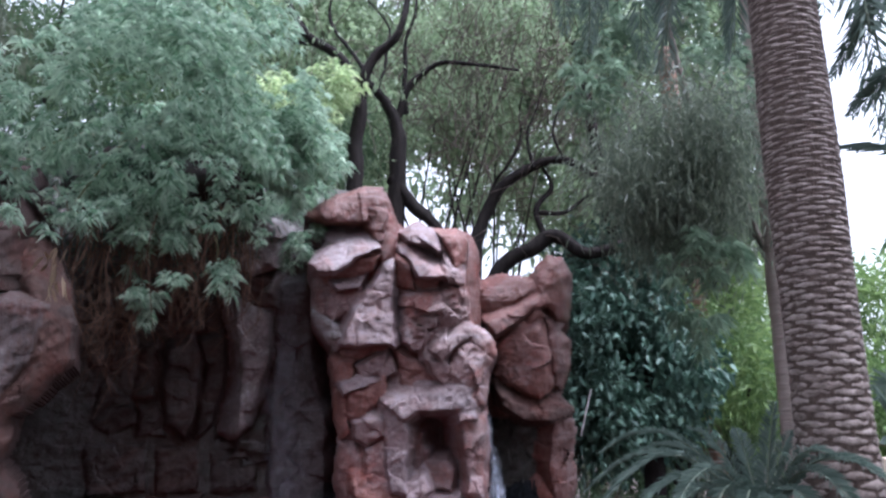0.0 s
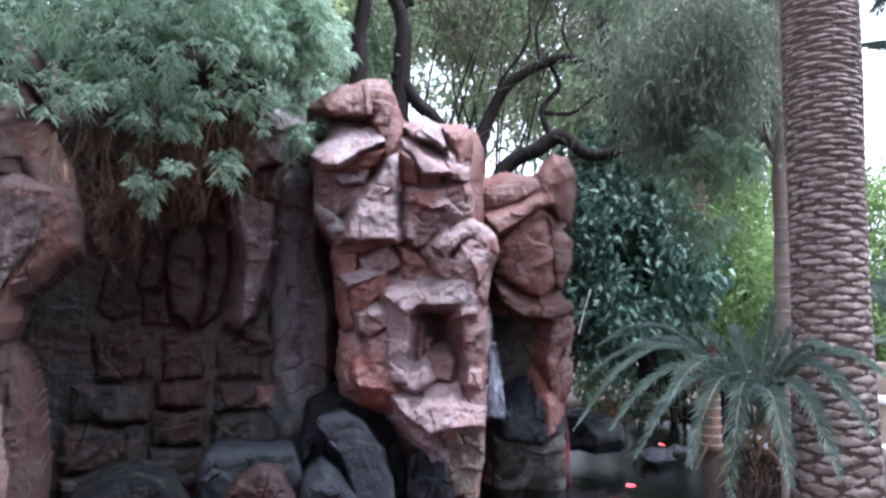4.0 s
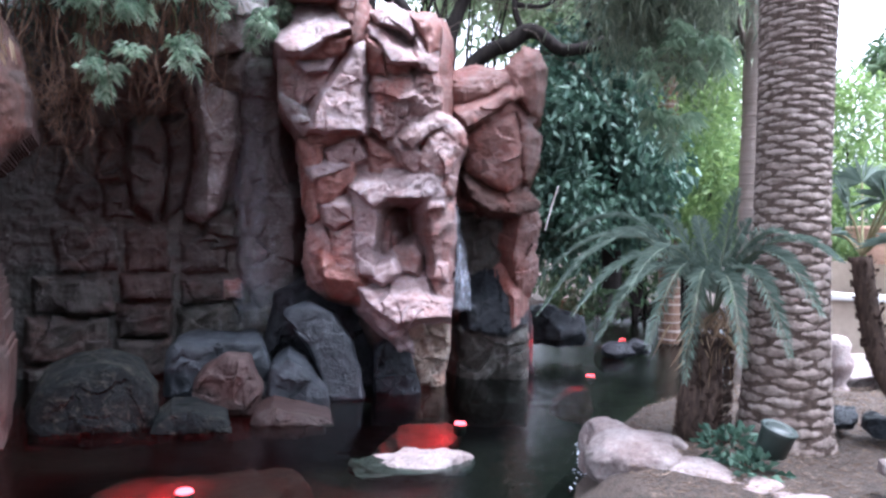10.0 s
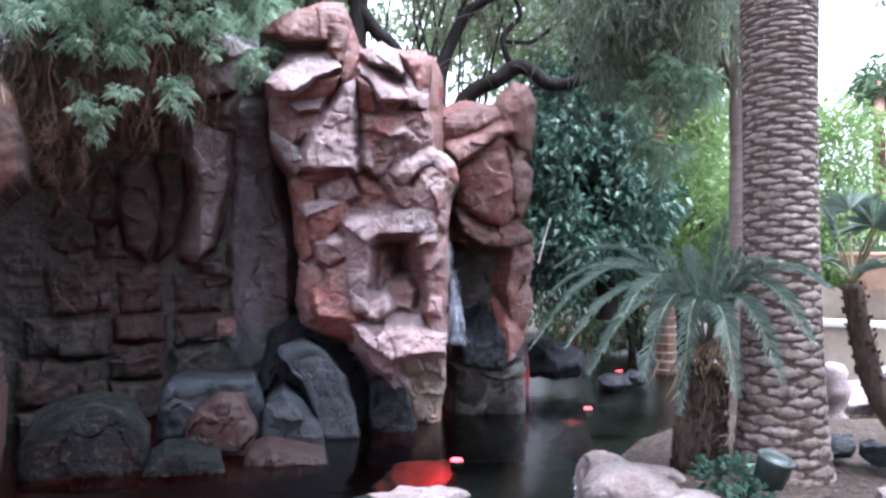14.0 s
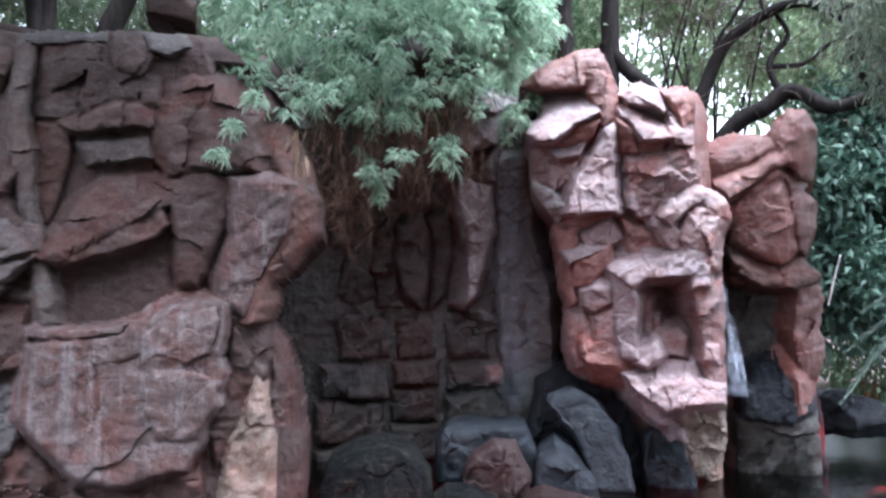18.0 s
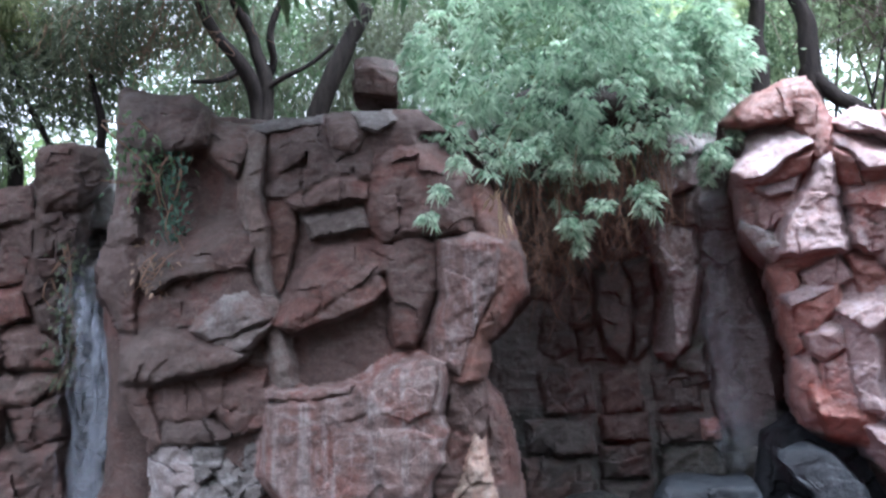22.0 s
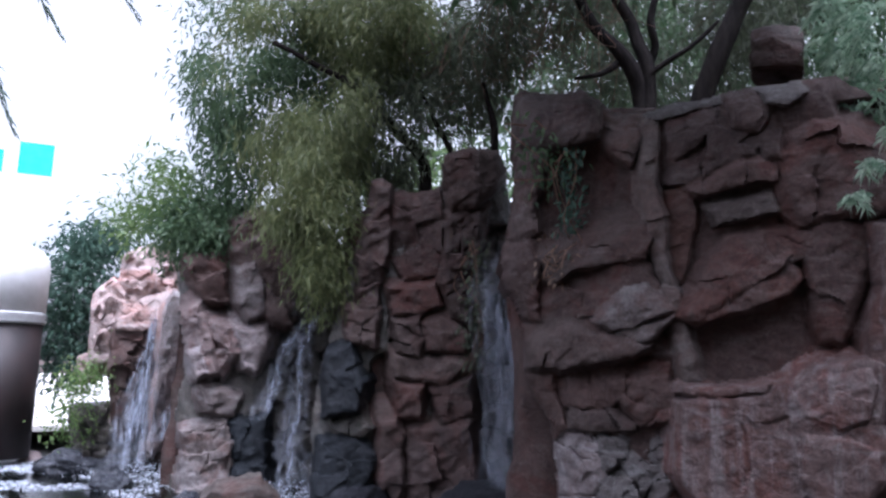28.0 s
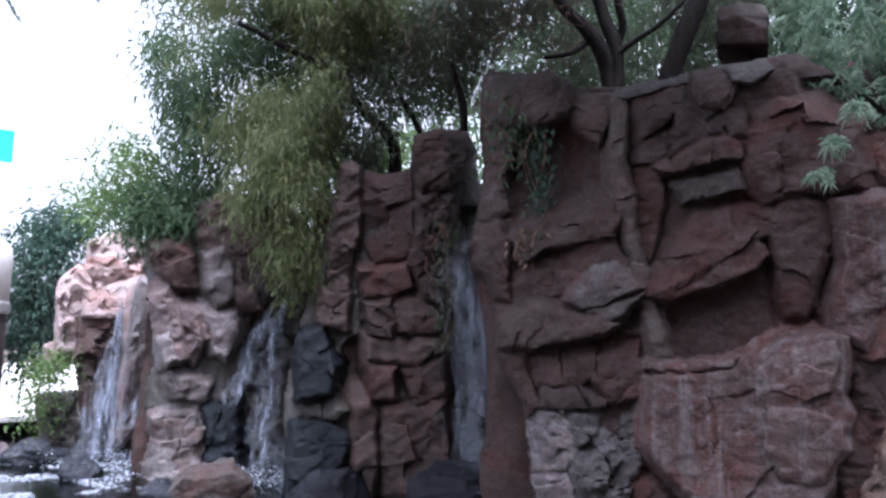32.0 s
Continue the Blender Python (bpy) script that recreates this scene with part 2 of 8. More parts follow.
TWIG = bark_material("brown_twig", (0.121, 0.068, 0.047), (0.230, 0.149, 0.108))
BARK = bark_material("dark_bark", (0.010, 0.008, 0.008), (0.026, 0.021, 0.019))
GREYTWIG = bark_material("grey_twig", (0.09, 0.07, 0.06), (0.17, 0.14, 0.12))
RACHIS = bark_material("grey_green_rachis", (0.105, 0.133, 0.098), (0.168, 0.189, 0.140))
STALK = bark_material("frond_stalk", (0.16, 0.17, 0.09), (0.28, 0.24, 0.14))


# ---- mesh tools ----
def hash3(i, j, k, seed):
    h = (i * 374761393 + j * 668265263 + k * 2147483647 + seed * 974711) & 0xFFFFFFFF
    h = ((h ^ (h >> 13)) * 1274126177) & 0xFFFFFFFF
    return ((h ^ (h >> 16)) & 0xFFFF) / 65535.0


def value_noise(p, seed=0):
    """Smooth noise in 0..1 at the rows of p."""
    q = np.floor(p).astype(np.int64)
    f = p - q
    f = f * f * (3 - 2 * f)
    out = 0
    for a in (0, 1):
        for b in (0, 1):
            for c in (0, 1):
                w = (f[:, 0] if a else 1 - f[:, 0]) * (f[:, 1] if b else 1 - f[:, 1]) * (f[:, 2] if c else 1 - f[:, 2])
                out = out + w * hash3(q[:, 0] + a, q[:, 1] + b, q[:, 2] + c, seed)
    return out


def fbm(p, seed=0, octaves=4, ridged=False):
    total, amp, norm = 0, 1.0, 0.0
    for o in range(octaves):
        v = value_noise(p * 2.03**o + 17.7 * o, seed + o)
        total, norm, amp = total + amp * ((1 - abs(2 * v - 1)) if ridged else v), norm + amp, amp * 0.5
    return total / norm


def mesh(name, verts, faces, material, smooth=True):
    me = bpy.data.meshes.new(name)
    me.from_pydata(np.asarray(verts, float).tolist(), [], faces if isinstance(faces, list) else faces.tolist())
    if smooth:
        me.shade_smooth()
    me.materials.append(material)
    me.update()
    return me


def part(name, me, parent, label="", m=None):
    """One mesh as an object under its thing; the mesh is in world metres unless m says where it stands."""
    ob = new(name, me)
    if parent is not None:
        ob.parent = parent
        ob.matrix_basis = Matrix.Translation(parent.location).inverted() @ (m or Matrix())
    elif m:
        ob.matrix_basis = m
    return tagged(ob, label)


def thing(name, at, label, category, group="", kind=""):
    ob = new(name)
    ob.location, ob.empty_display_size = at, 0.2
    return tagged(ob, label, category, group, kind)


CUBES = {}


def cube_grid(n):
    """Points and faces of a cube's surface with n cells along an edge, welded."""
    if n not in CUBES:
        index, pts, faces = {}, [], []

        def at(v):
            if v not in index:
                index[v] = len(pts)
                pts.append(v)
            return index[v]

        for axis in range(3):
            for side in (0, n):
                for i in range(n):
                    for j in range(n):
                        quad = []
                        for a, b in ((0, 0), (1, 0), (1, 1), (0, 1)):
                            v = [0, 0, 0]
                            v[axis], v[(axis + 1) % 3], v[(axis + 2) % 3] = side, i + a, j + b
                            quad.append(at(tuple(v)))
                        faces.append(quad if side else quad[::-1])
        CUBES[n] = np.array(pts, float) / n * 2 - 1, faces
    return CUBES[n]


def rock_points(size, seed, n, p, cuts, rough, taper):
    """A boxy stone: cut by planes, broken into tilted plates, then roughened."""
    u, faces = cube_grid(n)
    u = np.tan(u * 0.7) / np.tan(0.7)
    v = u / (np.abs(u) ** p).sum(1, keepdims=True) ** (1 / p)
    rng = np.random.default_rng(seed)
    for _ in range(cuts):
        d = rng.normal(size=3)
        d /= np.linalg.norm(d)
        reach = (v @ d).max() * rng.uniform(0.62, 0.9)
        over = np.maximum(v @ d - reach, 0)
        v = v - over[:, None] * d * 0.97
    v[:, :2] *= 1 - taper * v[:, 2:3]
    s = np.array(size) / 2
    w = v * s * 1.1
    small = float(sorted(size)[1])
    out = v / np.maximum(np.linalg.norm(v, axis=1, keepdims=True), 1e-6)
    plates = max(5, int(7 * s.max() / small * 1.6))
    q = w + (np.stack([fbm(w / small * 3 + seed, seed + 50 + k, 2) for k in range(3)], 1) - 0.5) * small * 0.35
    mid = rng.uniform(-1, 1, (plates, 3)) * s
    near = ((q[:, None] - mid[None]) ** 2).sum(-1).argmin(1)
    tilt, step = rng.normal(size=(plates, 3)) * 0.32, rng.normal(size=plates) * 0.28
    plate = ((w - mid[near]) * tilt[near]).sum(1) + step[near] * small * 0.3
    bulk = fbm(w / small * 2.2 + seed, seed, 3) - 0.5
    crag = fbm(w / small * 6.5 + seed * 1.7, seed + 9, 4, True) - 0.62
    grit = fbm(w / 0.07 + seed, seed + 21, 2) - 0.5
    move = rough * (0.55 * small * bulk + 0.5 * small * crag + 1.5 * plate) + 0.016 * grit
    return w + out * move[:, None], faces


def rock(parent, name, at, size, yaw, seed, material, n=18, p=6, cuts=12, rough=0.16, roll=0, pitch=0, taper=0.0, label=""):
    """One faceted, weathered stone with its middle at at, turned to face against yaw."""
    w, faces = rock_points(size, seed, n, p, cuts, rough, taper)
    return part(name, mesh(name, w, faces, material), parent, label, pose(*at, pitch, roll, yaw))


def slab_mesh(name, thick, outline, seed, material, lean, turn, dome, rough, crisp):
    """A stone with a drawn outline: a broken, tilted face, rounded edges and sides that run back into the wall."""
    rng = np.random.default_rng(seed)
    o = np.array(outline, float)
    nxt = np.roll(o, -1, 0)
    cross = o[:, 0] * nxt[:, 1] - nxt[:, 0] * o[:, 1]
    mid = ((o + nxt) * cross[:, None]).sum(0) / (3 * cross.sum())
    size = float(np.sqrt(abs(cross.sum()) / 2))
    many, rings, back = (110, 34, 5) if size > 1.0 else (76, 22, 4)
    ang = np.arange(many) / many * 2 * np.pi
    way = np.stack([np.cos(ang), np.sin(ang)], 1)
    a, e = o - mid, nxt - o
    det = way[:, 0:1] * -e[None, :, 1] + way[:, 1:2] * e[None, :, 0]
    det = np.where(abs(det) < 1e-9, 1e-9, det)
    r = (a[None, :, 0] * -e[None, :, 1] + a[None, :, 1] * e[None, :, 0]) / det
    s = (way[:, 0:1] * a[None, :, 1] - way[:, 1:2] * a[None, :, 0]) / det
    ok = (r > 0) & (s >= -1e-6) & (s <= 1 + 1e-6)
    rad = np.where(ok, r, -1).max(1)
    rad = np.where(rad > 0, rad, size * 0.5) * 1.04
    flat = np.concatenate([np.linspace(0.04, 1, rings), np.ones(back)])
    rim = 0.2 * min(1.0, 0.7 / size)
    edge = np.clip((flat - 1 + rim) / rim, 0, 1)
    depth = min(size, 0.75) * 0.13 * (1 - np.sqrt(np.maximum(1 - edge**2, 0))) + size * dome * 0.3 * flat**2
    depth[rings:] = depth[rings - 1] + np.arange(1, back + 1) / back * thick
    u = mid[0] + np.outer(flat, rad * way[:, 0])
    z = mid[1] + np.outer(flat, rad * way[:, 1])
    y = np.repeat(depth[:, None], many, 1) + math.tan(radians(lean)) * (z - mid[1]) - math.tan(radians(turn)) * (u - mid[0])
    w = np.stack([u, y, z], -1).reshape(-1, 3)
    warp = (np.stack([fbm(w / size * 2.6 + seed, seed + 50 + k, 3) for k in range(3)], 1) - 0.5) * size * 0.5
    plates = max(6, int(5 + 5 * size * crisp))
    seedpts = np.stack([rng.uniform(o[:, 0].min(), o[:, 0].max(), plates), rng.uniform(o[:, 1].min(), o[:, 1].max(), plates)], 1)
    near = (((w + warp)[:, None, ::2] - seedpts[None]) ** 2).sum(-1).argmin(1)
    tilt, step = rng.normal(size=(plates, 2)) * 0.3, rng.normal(size=plates) * 0.07 * size
    plate = ((w[:, ::2] - seedpts[near]) * tilt[near]).sum(1) + step[near]
    chips = int(22 + 26 * size * crisp)
    chippts = np.stack([rng.uniform(o[:, 0].min(), o[:, 0].max(), chips), rng.uniform(o[:, 1].min(), o[:, 1].max(), chips)], 1)
    close = (((w + warp * 0.45)[:, None, ::2] - chippts[None]) ** 2).sum(-1).argmin(1)
    lilt, lift = rng.normal(size=(chips, 2)) * 0.42, rng.normal(size=chips) * 0.035 * size
    plate = plate + 0.75 * (((w[:, ::2] - chippts[close]) * lilt[close]).sum(1) + lift[close])
    crag = (fbm(w / size * 4.5 + seed * 1.3, seed + 9, 4, True) - 0.62) * size
    fine = (fbm(w * 7 + seed, seed + 31, 3, True) - 0.62) * 0.09
    grit = (fbm(w / 0.06 + seed, seed + 21, 2) - 0.5) * 0.016
    fade = np.repeat(np.concatenate([np.ones(rings), np.linspace(0.8, 0.3, back)])[:, None], many, 1).ravel()
    move = (rough * (plate * 1.15 + crag * 0.11) + fine * (0.1 + 0.26 * rough) + grit) * fade
    w[:, 1] -= move
    w[:, 0] += (value_noise(w * 5 + 3, seed) - 0.5) * 0.07 * min(1, size * 1.5)
    w[:, 2] += (value_noise(w * 5 + 11, seed + 1) - 0.5) * 0.07 * min(1, size * 1.5)
    total = rings + back
    i, j = np.meshgrid(np.arange(total - 1), np.arange(many), indexing="ij")
    k = (j + 1) % many
    faces = np.stack([i * many + j, i * many + k, (i + 1) * many + k, (i + 1) * many + j], -1).reshape(-1, 4).tolist()
    faces.append(list(range(many))[::-1])
    me = mesh(name, w, [q[::-1] for q in faces], material)
    me.set_sharp_from_angle(angle=radians(32))
    return me


def slab(parent, name, at, yaw, thick, outline, seed, material, lean=0, turn=0, dome=0.25, rough=0.35, crisp=1.0, label=""):
    return part(name, slab_mesh(name, thick, outline, seed, material, lean, turn, dome, rough, crisp), parent, label, pose(*at, 0, 0, yaw))


def lone_slab(name, at, yaw, thick, outline, seed, material, label, group="", **how):
    how = dict(dict(lean=8, turn=0, dome=0.35, rough=0.3, crisp=1.0), **how)
    ob = new(name, slab_mesh(name, thick, outline, seed, material, **how))
    ob.matrix_basis = pose(*at, 0, 0, yaw)
    return tagged(ob, label, "rock", group)


def lone_rock(name, at, size, yaw, seed, material, label, group="", **how):
    w, faces = rock_points(size, seed, how.get("n", 18), how.get("p", 4), how.get("cuts", 12), how.get("rough", 0.14), how.get("taper", 0.0))
    ob = new(name, mesh(name, w, faces, material))
    ob.matrix_basis = pose(*at, how.get("pitch", 0), how.get("roll", 0), yaw)
    return tagged(ob, label, "rock", group)


def blur(a, times):
    for _ in range(times):
        a = (np.roll(a, 1, 0) + np.roll(a, -1, 0) + 2 * a) / 4
        a = (np.roll(a, 1, 1) + np.roll(a, -1, 1) + 2 * a) / 4
    return a


def matrix_skin(parent, yaw, material, seed, sink=0.06, step=0.05, soft=9):
    """The continuous sculpted surface that the stones of a formation are set in."""
    bpy.context.view_layer.update()
    verts, faces = [], []
    for ob in parent.children:
        base = len(verts)
        m = ob.matrix_world
        verts.extend(m @ v.co for v in ob.data.vertices)
        faces.extend([base + k for k in p.vertices] for p in ob.data.polygons)
    tree = BVHTree.FromPolygons(verts, faces)
    c, s = math.cos(radians(yaw)), math.sin(radians(yaw))
    across, away = Vector((c, s, 0)), Vector((-s, c, 0))
    pts = np.array(verts)
    u, d, z = pts @ np.array(across), pts @ np.array(away), pts[:, 2]
    nu, nz = int((u.max() - u.min()) / step) + 9, int((z.max() + 0.3) / step) + 6
    depth, solid = np.zeros((nu, nz)), np.zeros((nu, nz))
    for i in range(nu):
        for k in range(nz):
            start = across * (u.min() + (i - 4) * step) + away * (d.min() - 0.5)
            start.z = -0.3 + k * step
            hit = tree.ray_cast(start, away)
            if hit[0]:
                depth[i, k], solid[i, k] = hit[3] + d.min() - 0.5, 1
    full = blur(solid, soft)
    mean = blur(depth * solid, soft) / np.maximum(full, 1e-4)
    keep = full > 0.55
    gi, gk = np.meshgrid(np.arange(nu), np.arange(nz), indexing="ij")
    uu, zz = u.min() + (gi - 4) * step, -0.3 + gk * step
    p = np.stack([uu, zz, mean], -1).reshape(-1, 3)
    rough = (fbm(p * 2.6, seed, 4, True) - 0.62) * 0.16 + (fbm(p * 9, seed + 3, 3) - 0.5) * 0.07
    far = (mean + sink).ravel() - rough
    world_pts = np.outer(uu.ravel(), across) + np.outer(far, away) + np.outer(zz.ravel(), (0, 0, 1))
    quads = [[i * nz + k, (i + 1) * nz + k, (i + 1) * nz + k + 1, i * nz + k + 1] for i in range(nu - 1) for k in range(nz - 1) if keep[i, k] and keep[i + 1, k] and keep[i, k + 1] and keep[i + 1, k + 1]]
    used = np.unique(np.array(quads))
    index = np.full(nu * nz, -1)
    index[used] = np.arange(len(used))
    return part("rock_matrix", mesh("rock_matrix", world_pts[used], index[np.array(quads)], material), parent)


def polygon_distance(u, v, outline):
    """Signed distance to an outline, above zero inside, and how far upward the way out points."""
    o = np.array(outline, float)
    best, up, inside = np.full(u.shape, 1e9), np.zeros(u.shape), np.zeros(u.shape, bool)
    for (ax, ay), (bx, by) in zip(o, np.roll(o, -1, 0)):
        t = np.clip(((u - ax) * (bx - ax) + (v - ay) * (by - ay)) / max((bx - ax) ** 2 + (by - ay) ** 2, 1e-9), 0, 1)
        du, dv = u - ax - t * (bx - ax), v - ay - t * (by - ay)
        d = np.hypot(du, dv)
        up = np.where(d < best, dv / np.maximum(d, 1e-6), up)
        best = np.minimum(best, d)
        cross = (ay > v) != (by > v)
        inside ^= cross & (u < (bx - ax) * (v - ay) / (by - ay if by != ay else 1e-9) + ax)
    return np.where(inside, best, -best), up


# The centres used lie near the camera; outlines are drawn as viewed from there.
def relief(parent, centre, reach, base, lean, body, hollows, stones, seed, material, step=0.019, curl=0.3, back=0.9, grain=1.0):
    """A sculpted rock face that curves round a centre: stones of drawn outline swell from it, hollows sink in,
    and every stone is a part of its own that meets its neighbours in a crease."""
    o = np.array(body)
    lo, hi = o.min(0) - step, o.max(0) + step
    gu, gv = np.meshgrid(np.arange(lo[0], hi[0], step), np.arange(lo[1], hi[1], step), indexing="ij")
    shape = gu.shape
    u, v = gu.ravel(), gv.ravel()
    p = np.stack([u, v, 0 * u], 1)
    wu = u + (fbm(p * 3.1, seed, 3) - 0.5) * 0.06 + (fbm(p * 13, seed + 2, 2) - 0.5) * 0.025
    wv = v + (fbm(p * 3.1 + 40, seed + 1, 3) - 0.5) * 0.06 + (fbm(p * 13 + 40, seed + 3, 2) - 0.5) * 0.025
    high = (fbm(p * 1.3, seed + 5, 3) - 0.5) * 0.16
    for deep, edge, outline in hollows:
        d, _ = polygon_distance(wu, wv, outline)
        f = np.clip((d + edge * 0.4) / edge, 0, 1)
        high -= deep * f * f * (3 - 2 * f)
    owner, coarse = np.full(u.shape, -1), np.full(u.shape, 0.8)
    rng = np.random.default_rng(seed)
    for i, (name, mat, lift, tip, turn, edge, soft, rough, outline) in enumerate(stones):
        q = np.array(outline)
        near = (wu > q[:, 0].min() - 0.5) & (wu < q[:, 0].max() + 0.5) & (wv > q[:, 1].min() - 0.5) & (wv < q[:, 1].max() + 0.5)
        a, b = wu[near], wv[near]
        d, up = polygon_distance(a, b, outline)
        mid = q.mean(0)
        k = 1 - np.clip(d / edge, 0, 1)
        fall = np.where(up > 0, soft + (3.2 - soft) * (1 - up), 3.2 - 3.0 * up)
        w = np.stack([a * 1.7, b * 1.7, 0 * a + i * 3.3], 1)
        cells = max(3, int(3 + 9 * rough * (q.max(0) - q.min(0)).prod()))
        spots = rng.uniform(q.min(0), q.max(0), (min(cells, 40), 2))
        warp = (np.stack([fbm(w * 1.6 + 9 * c, seed + 11 + c, 2) for c in range(2)], 1) - 0.5) * 0.3
        apart = np.sqrt((((np.stack([a, b], 1) + warp)[:, None] - spots[None]) ** 2).sum(-1))
        which = apart.argmin(1)
        first = np.partition(apart, 1, axis=1)
        seam = np.clip(1 - (first[:, 1] - first[:, 0]) / 0.025, 0, 1)
        tilt = rng.normal(size=(len(spots), 2)) * 0.16 * rough
        facet = ((np.stack([a, b], 1) - spots[which]) * tilt[which]).sum(1) + (rng.normal(size=len(spots)) * 0.012 * rough)[which]
        h = lift + tip * (b - mid[1]) - turn * (a - mid[0]) - edge * 0.8 * (1 - np.sqrt(np.maximum(1 - k * k, 0))) + np.minimum(d, 0) * fall + np.clip(facet, -0.08, 0.08) - 0.01 * rough * seam
        h = h + (fbm(w * 2.2, seed + 7, 3, True) - 0.6) * 0.05 * rough
        along, across = a * 0.82 - b * 0.57, a * 0.57 + b * 0.82
        h = h + (fbm(np.stack([along * 1.1, across * 6.5, 0 * a + i * 1.7], 1), seed + 31, 3, True) - 0.6) * 0.085 * min(rough, 1.2)
        old = high[near]
        won = h > old
        blend = np.clip(0.5 + (h - old) / 0.02, 0, 1)
        high[near] = old + (h - old) * blend + 0.01 * blend * (1 - blend)
        spot = np.where(near)[0][won]
        owner[spot], coarse[spot] = i, rough
    side, _ = polygon_distance(wu, wv, body)
    k = 1 - np.clip(side / curl, 0, 1)
    high -= curl * (1 - np.sqrt(np.maximum(1 - k * k, 0)))
    p3 = np.stack([u, v, high * 2], 1)
    high += grain * (0.5 + 0.5 * coarse) * ((fbm(p3 * 7, seed + 21, 4, True) - 0.6) * 0.05 + (fbm(p3 * 22, seed + 24, 3) - 0.5) * 0.028)
    far = np.interp(u, *zip(*base)) + lean * (v - centre[2]) - high
    az = u / reach
    verts = np.stack([centre[0] - far * np.sin(az), centre[1] + far * np.cos(az), centre[2] + far * (v - centre[2]) / reach], 1)
    nu, nv = shape
    idx = np.arange(nu * nv).reshape(shape)
    quads = np.stack([idx[:-1, :-1], idx[:-1, 1:], idx[1:, 1:], idx[1:, :-1]], -1).reshape(-1, 4)
    quads = quads[(side[quads] > 0).all(1)]
    rim = {}
    for quad in quads.tolist():
        for a, b in zip(quad, quad[1:] + quad[:1]):
            rim[(a, b)] = (b, a)
    own = owner[quads[:, 0]]
    edges = [e for e in rim if rim[e] not in rim]
    away = np.stack([-np.sin(az), np.cos(az), 0 * az], 1)
    for i in sorted(set(own.tolist())):
        mine = quads[own == i]
        used = np.unique(mine)
        index = np.full(nu * nv, -1)
        index[used] = np.arange(len(used))
        faces, pts = index[mine].tolist(), verts[used].tolist()
        if i < 0:
            for a, b in edges:
                n0 = len(pts)
                pts.extend([verts[a], verts[b], verts[b] + away[b] * back, verts[a] + away[a] * back])
                faces.append([n0 + 1, n0, n0 + 3, n0 + 2])
        name, mat = ("rock_face", material) if i < 0 else stones[i][:2]
        me = mesh(name, pts, faces, mat)
        me.set_sharp_from_angle(angle=radians(36))
        part(name, me, parent)


def smooth_line(points, steps=6):
    pts = [np.array(q, float) for q in points]
    pts = [2 * pts[0] - pts[1], *pts, 2 * pts[-1] - pts[-2]]
    out = []
    for a, b, c, d in zip(pts, pts[1:], pts[2:], pts[3:]):
        for i in range(steps):
            t = i / steps
            out.append(0.5 * (2 * b + (c - a) * t + (2 * a - 5 * b + 4 * c - d) * t * t + (3 * b - a - 3 * c + d) * t**3))
    return np.array([*out, pts[-2]])


def tube_data(points, r0, r1, sides=8, steps=6, wobble=0.0, seed=0, base=0):
    line = smooth_line(points, steps)
    m = len(line)
    if wobble:
        line = line + (np.stack([value_noise(line * 2.1, seed + k) for k in range(3)], 1) - 0.5) * wobble
    along = np.gradient(line, axis=0)
    along /= np.linalg.norm(along, axis=1, keepdims=True)
    side = np.cross(along, (0.31, 0.2, 0.93) if abs(along[0][2]) < 0.9 else (1, 0.1, 0))
    side /= np.linalg.norm(side, axis=1, keepdims=True)
    other = np.cross(along, side)
    rad = np.linspace(r0, r1, m)[:, None]
    a = np.linspace(0, 2 * np.pi, sides, endpoint=False)
    bump = 1 + 0.18 * (value_noise(line * 5, seed + 7)[:, None] - 0.5)
    verts = (line[:, None] + (np.cos(a)[None, :, None] * side[:, None] + np.sin(a)[None, :, None] * other[:, None]) * (rad * bump)[:, None]).reshape(-1, 3)
    faces = [[base + i * sides + j, base + i * sides + (j + 1) % sides, base + (i + 1) * sides + (j + 1) % sides, base + (i + 1) * sides + j] for i in range(m - 1) for j in range(sides)]
    faces.append([base + (m - 1) * sides + j for j in range(sides)])
    return verts, faces, line


def tube(points, r0, r1, material, name="branch", **how):
    v, f, _ = tube_data(points, r0, r1, **how)
    return mesh(name, v, f, material)


def tubes(name, many, material):
    verts, faces = [], []
    for points, r0, r1, how in many:
        v, f, _ = tube_data(points, r0, r1, base=sum(len(x) for x in verts), **how)
        verts.append(v), faces.extend(f)
    return mesh(name, np.concatenate(verts), faces, material)


def leaves(name, at, way, length, width, material, rng, bend=0.25):
    """Many folded blades: from at along way; two triangles wide, bent down at the tip."""
    k = len(at)
    way = way / np.maximum(np.linalg.norm(way, axis=1, keepdims=True), 1e-6)
    side = np.cross(way, rng.normal(size=(k, 3)))
    side /= np.maximum(np.linalg.norm(side, axis=1, keepdims=True), 1e-6)
    length, width = np.broadcast_to(length, k)[:, None], np.broadcast_to(width, k)[:, None]
    mid = at + way * length * 0.45
    tip = at + way * length + np.array([0, 0, -1]) * length * bend
    up = np.cross(side, way) * width * 0.25
    verts = np.stack([at, mid + side * width / 2 + up, tip, mid - side * width / 2 + up], 1).reshape(-1, 3)
    base = np.arange(k)[:, None] * 4
    faces = np.concatenate([base + [0, 1, 2], base + [0, 2, 3]], 1).reshape(-1, 3)
    return mesh(name, verts, faces, material, smooth=False)


def blob_points(rng, spots, count, shell=0.55):
    """Points in a set of ellipsoids (middle, half sizes), more of them near the outside."""
    weight = np.array([s[1][0] * s[1][1] + s[1][0] * s[1][2] for s in spots])
    pick = rng.choice(len(spots), count, p=weight / weight.sum())
    d = rng.normal(size=(count, 3))
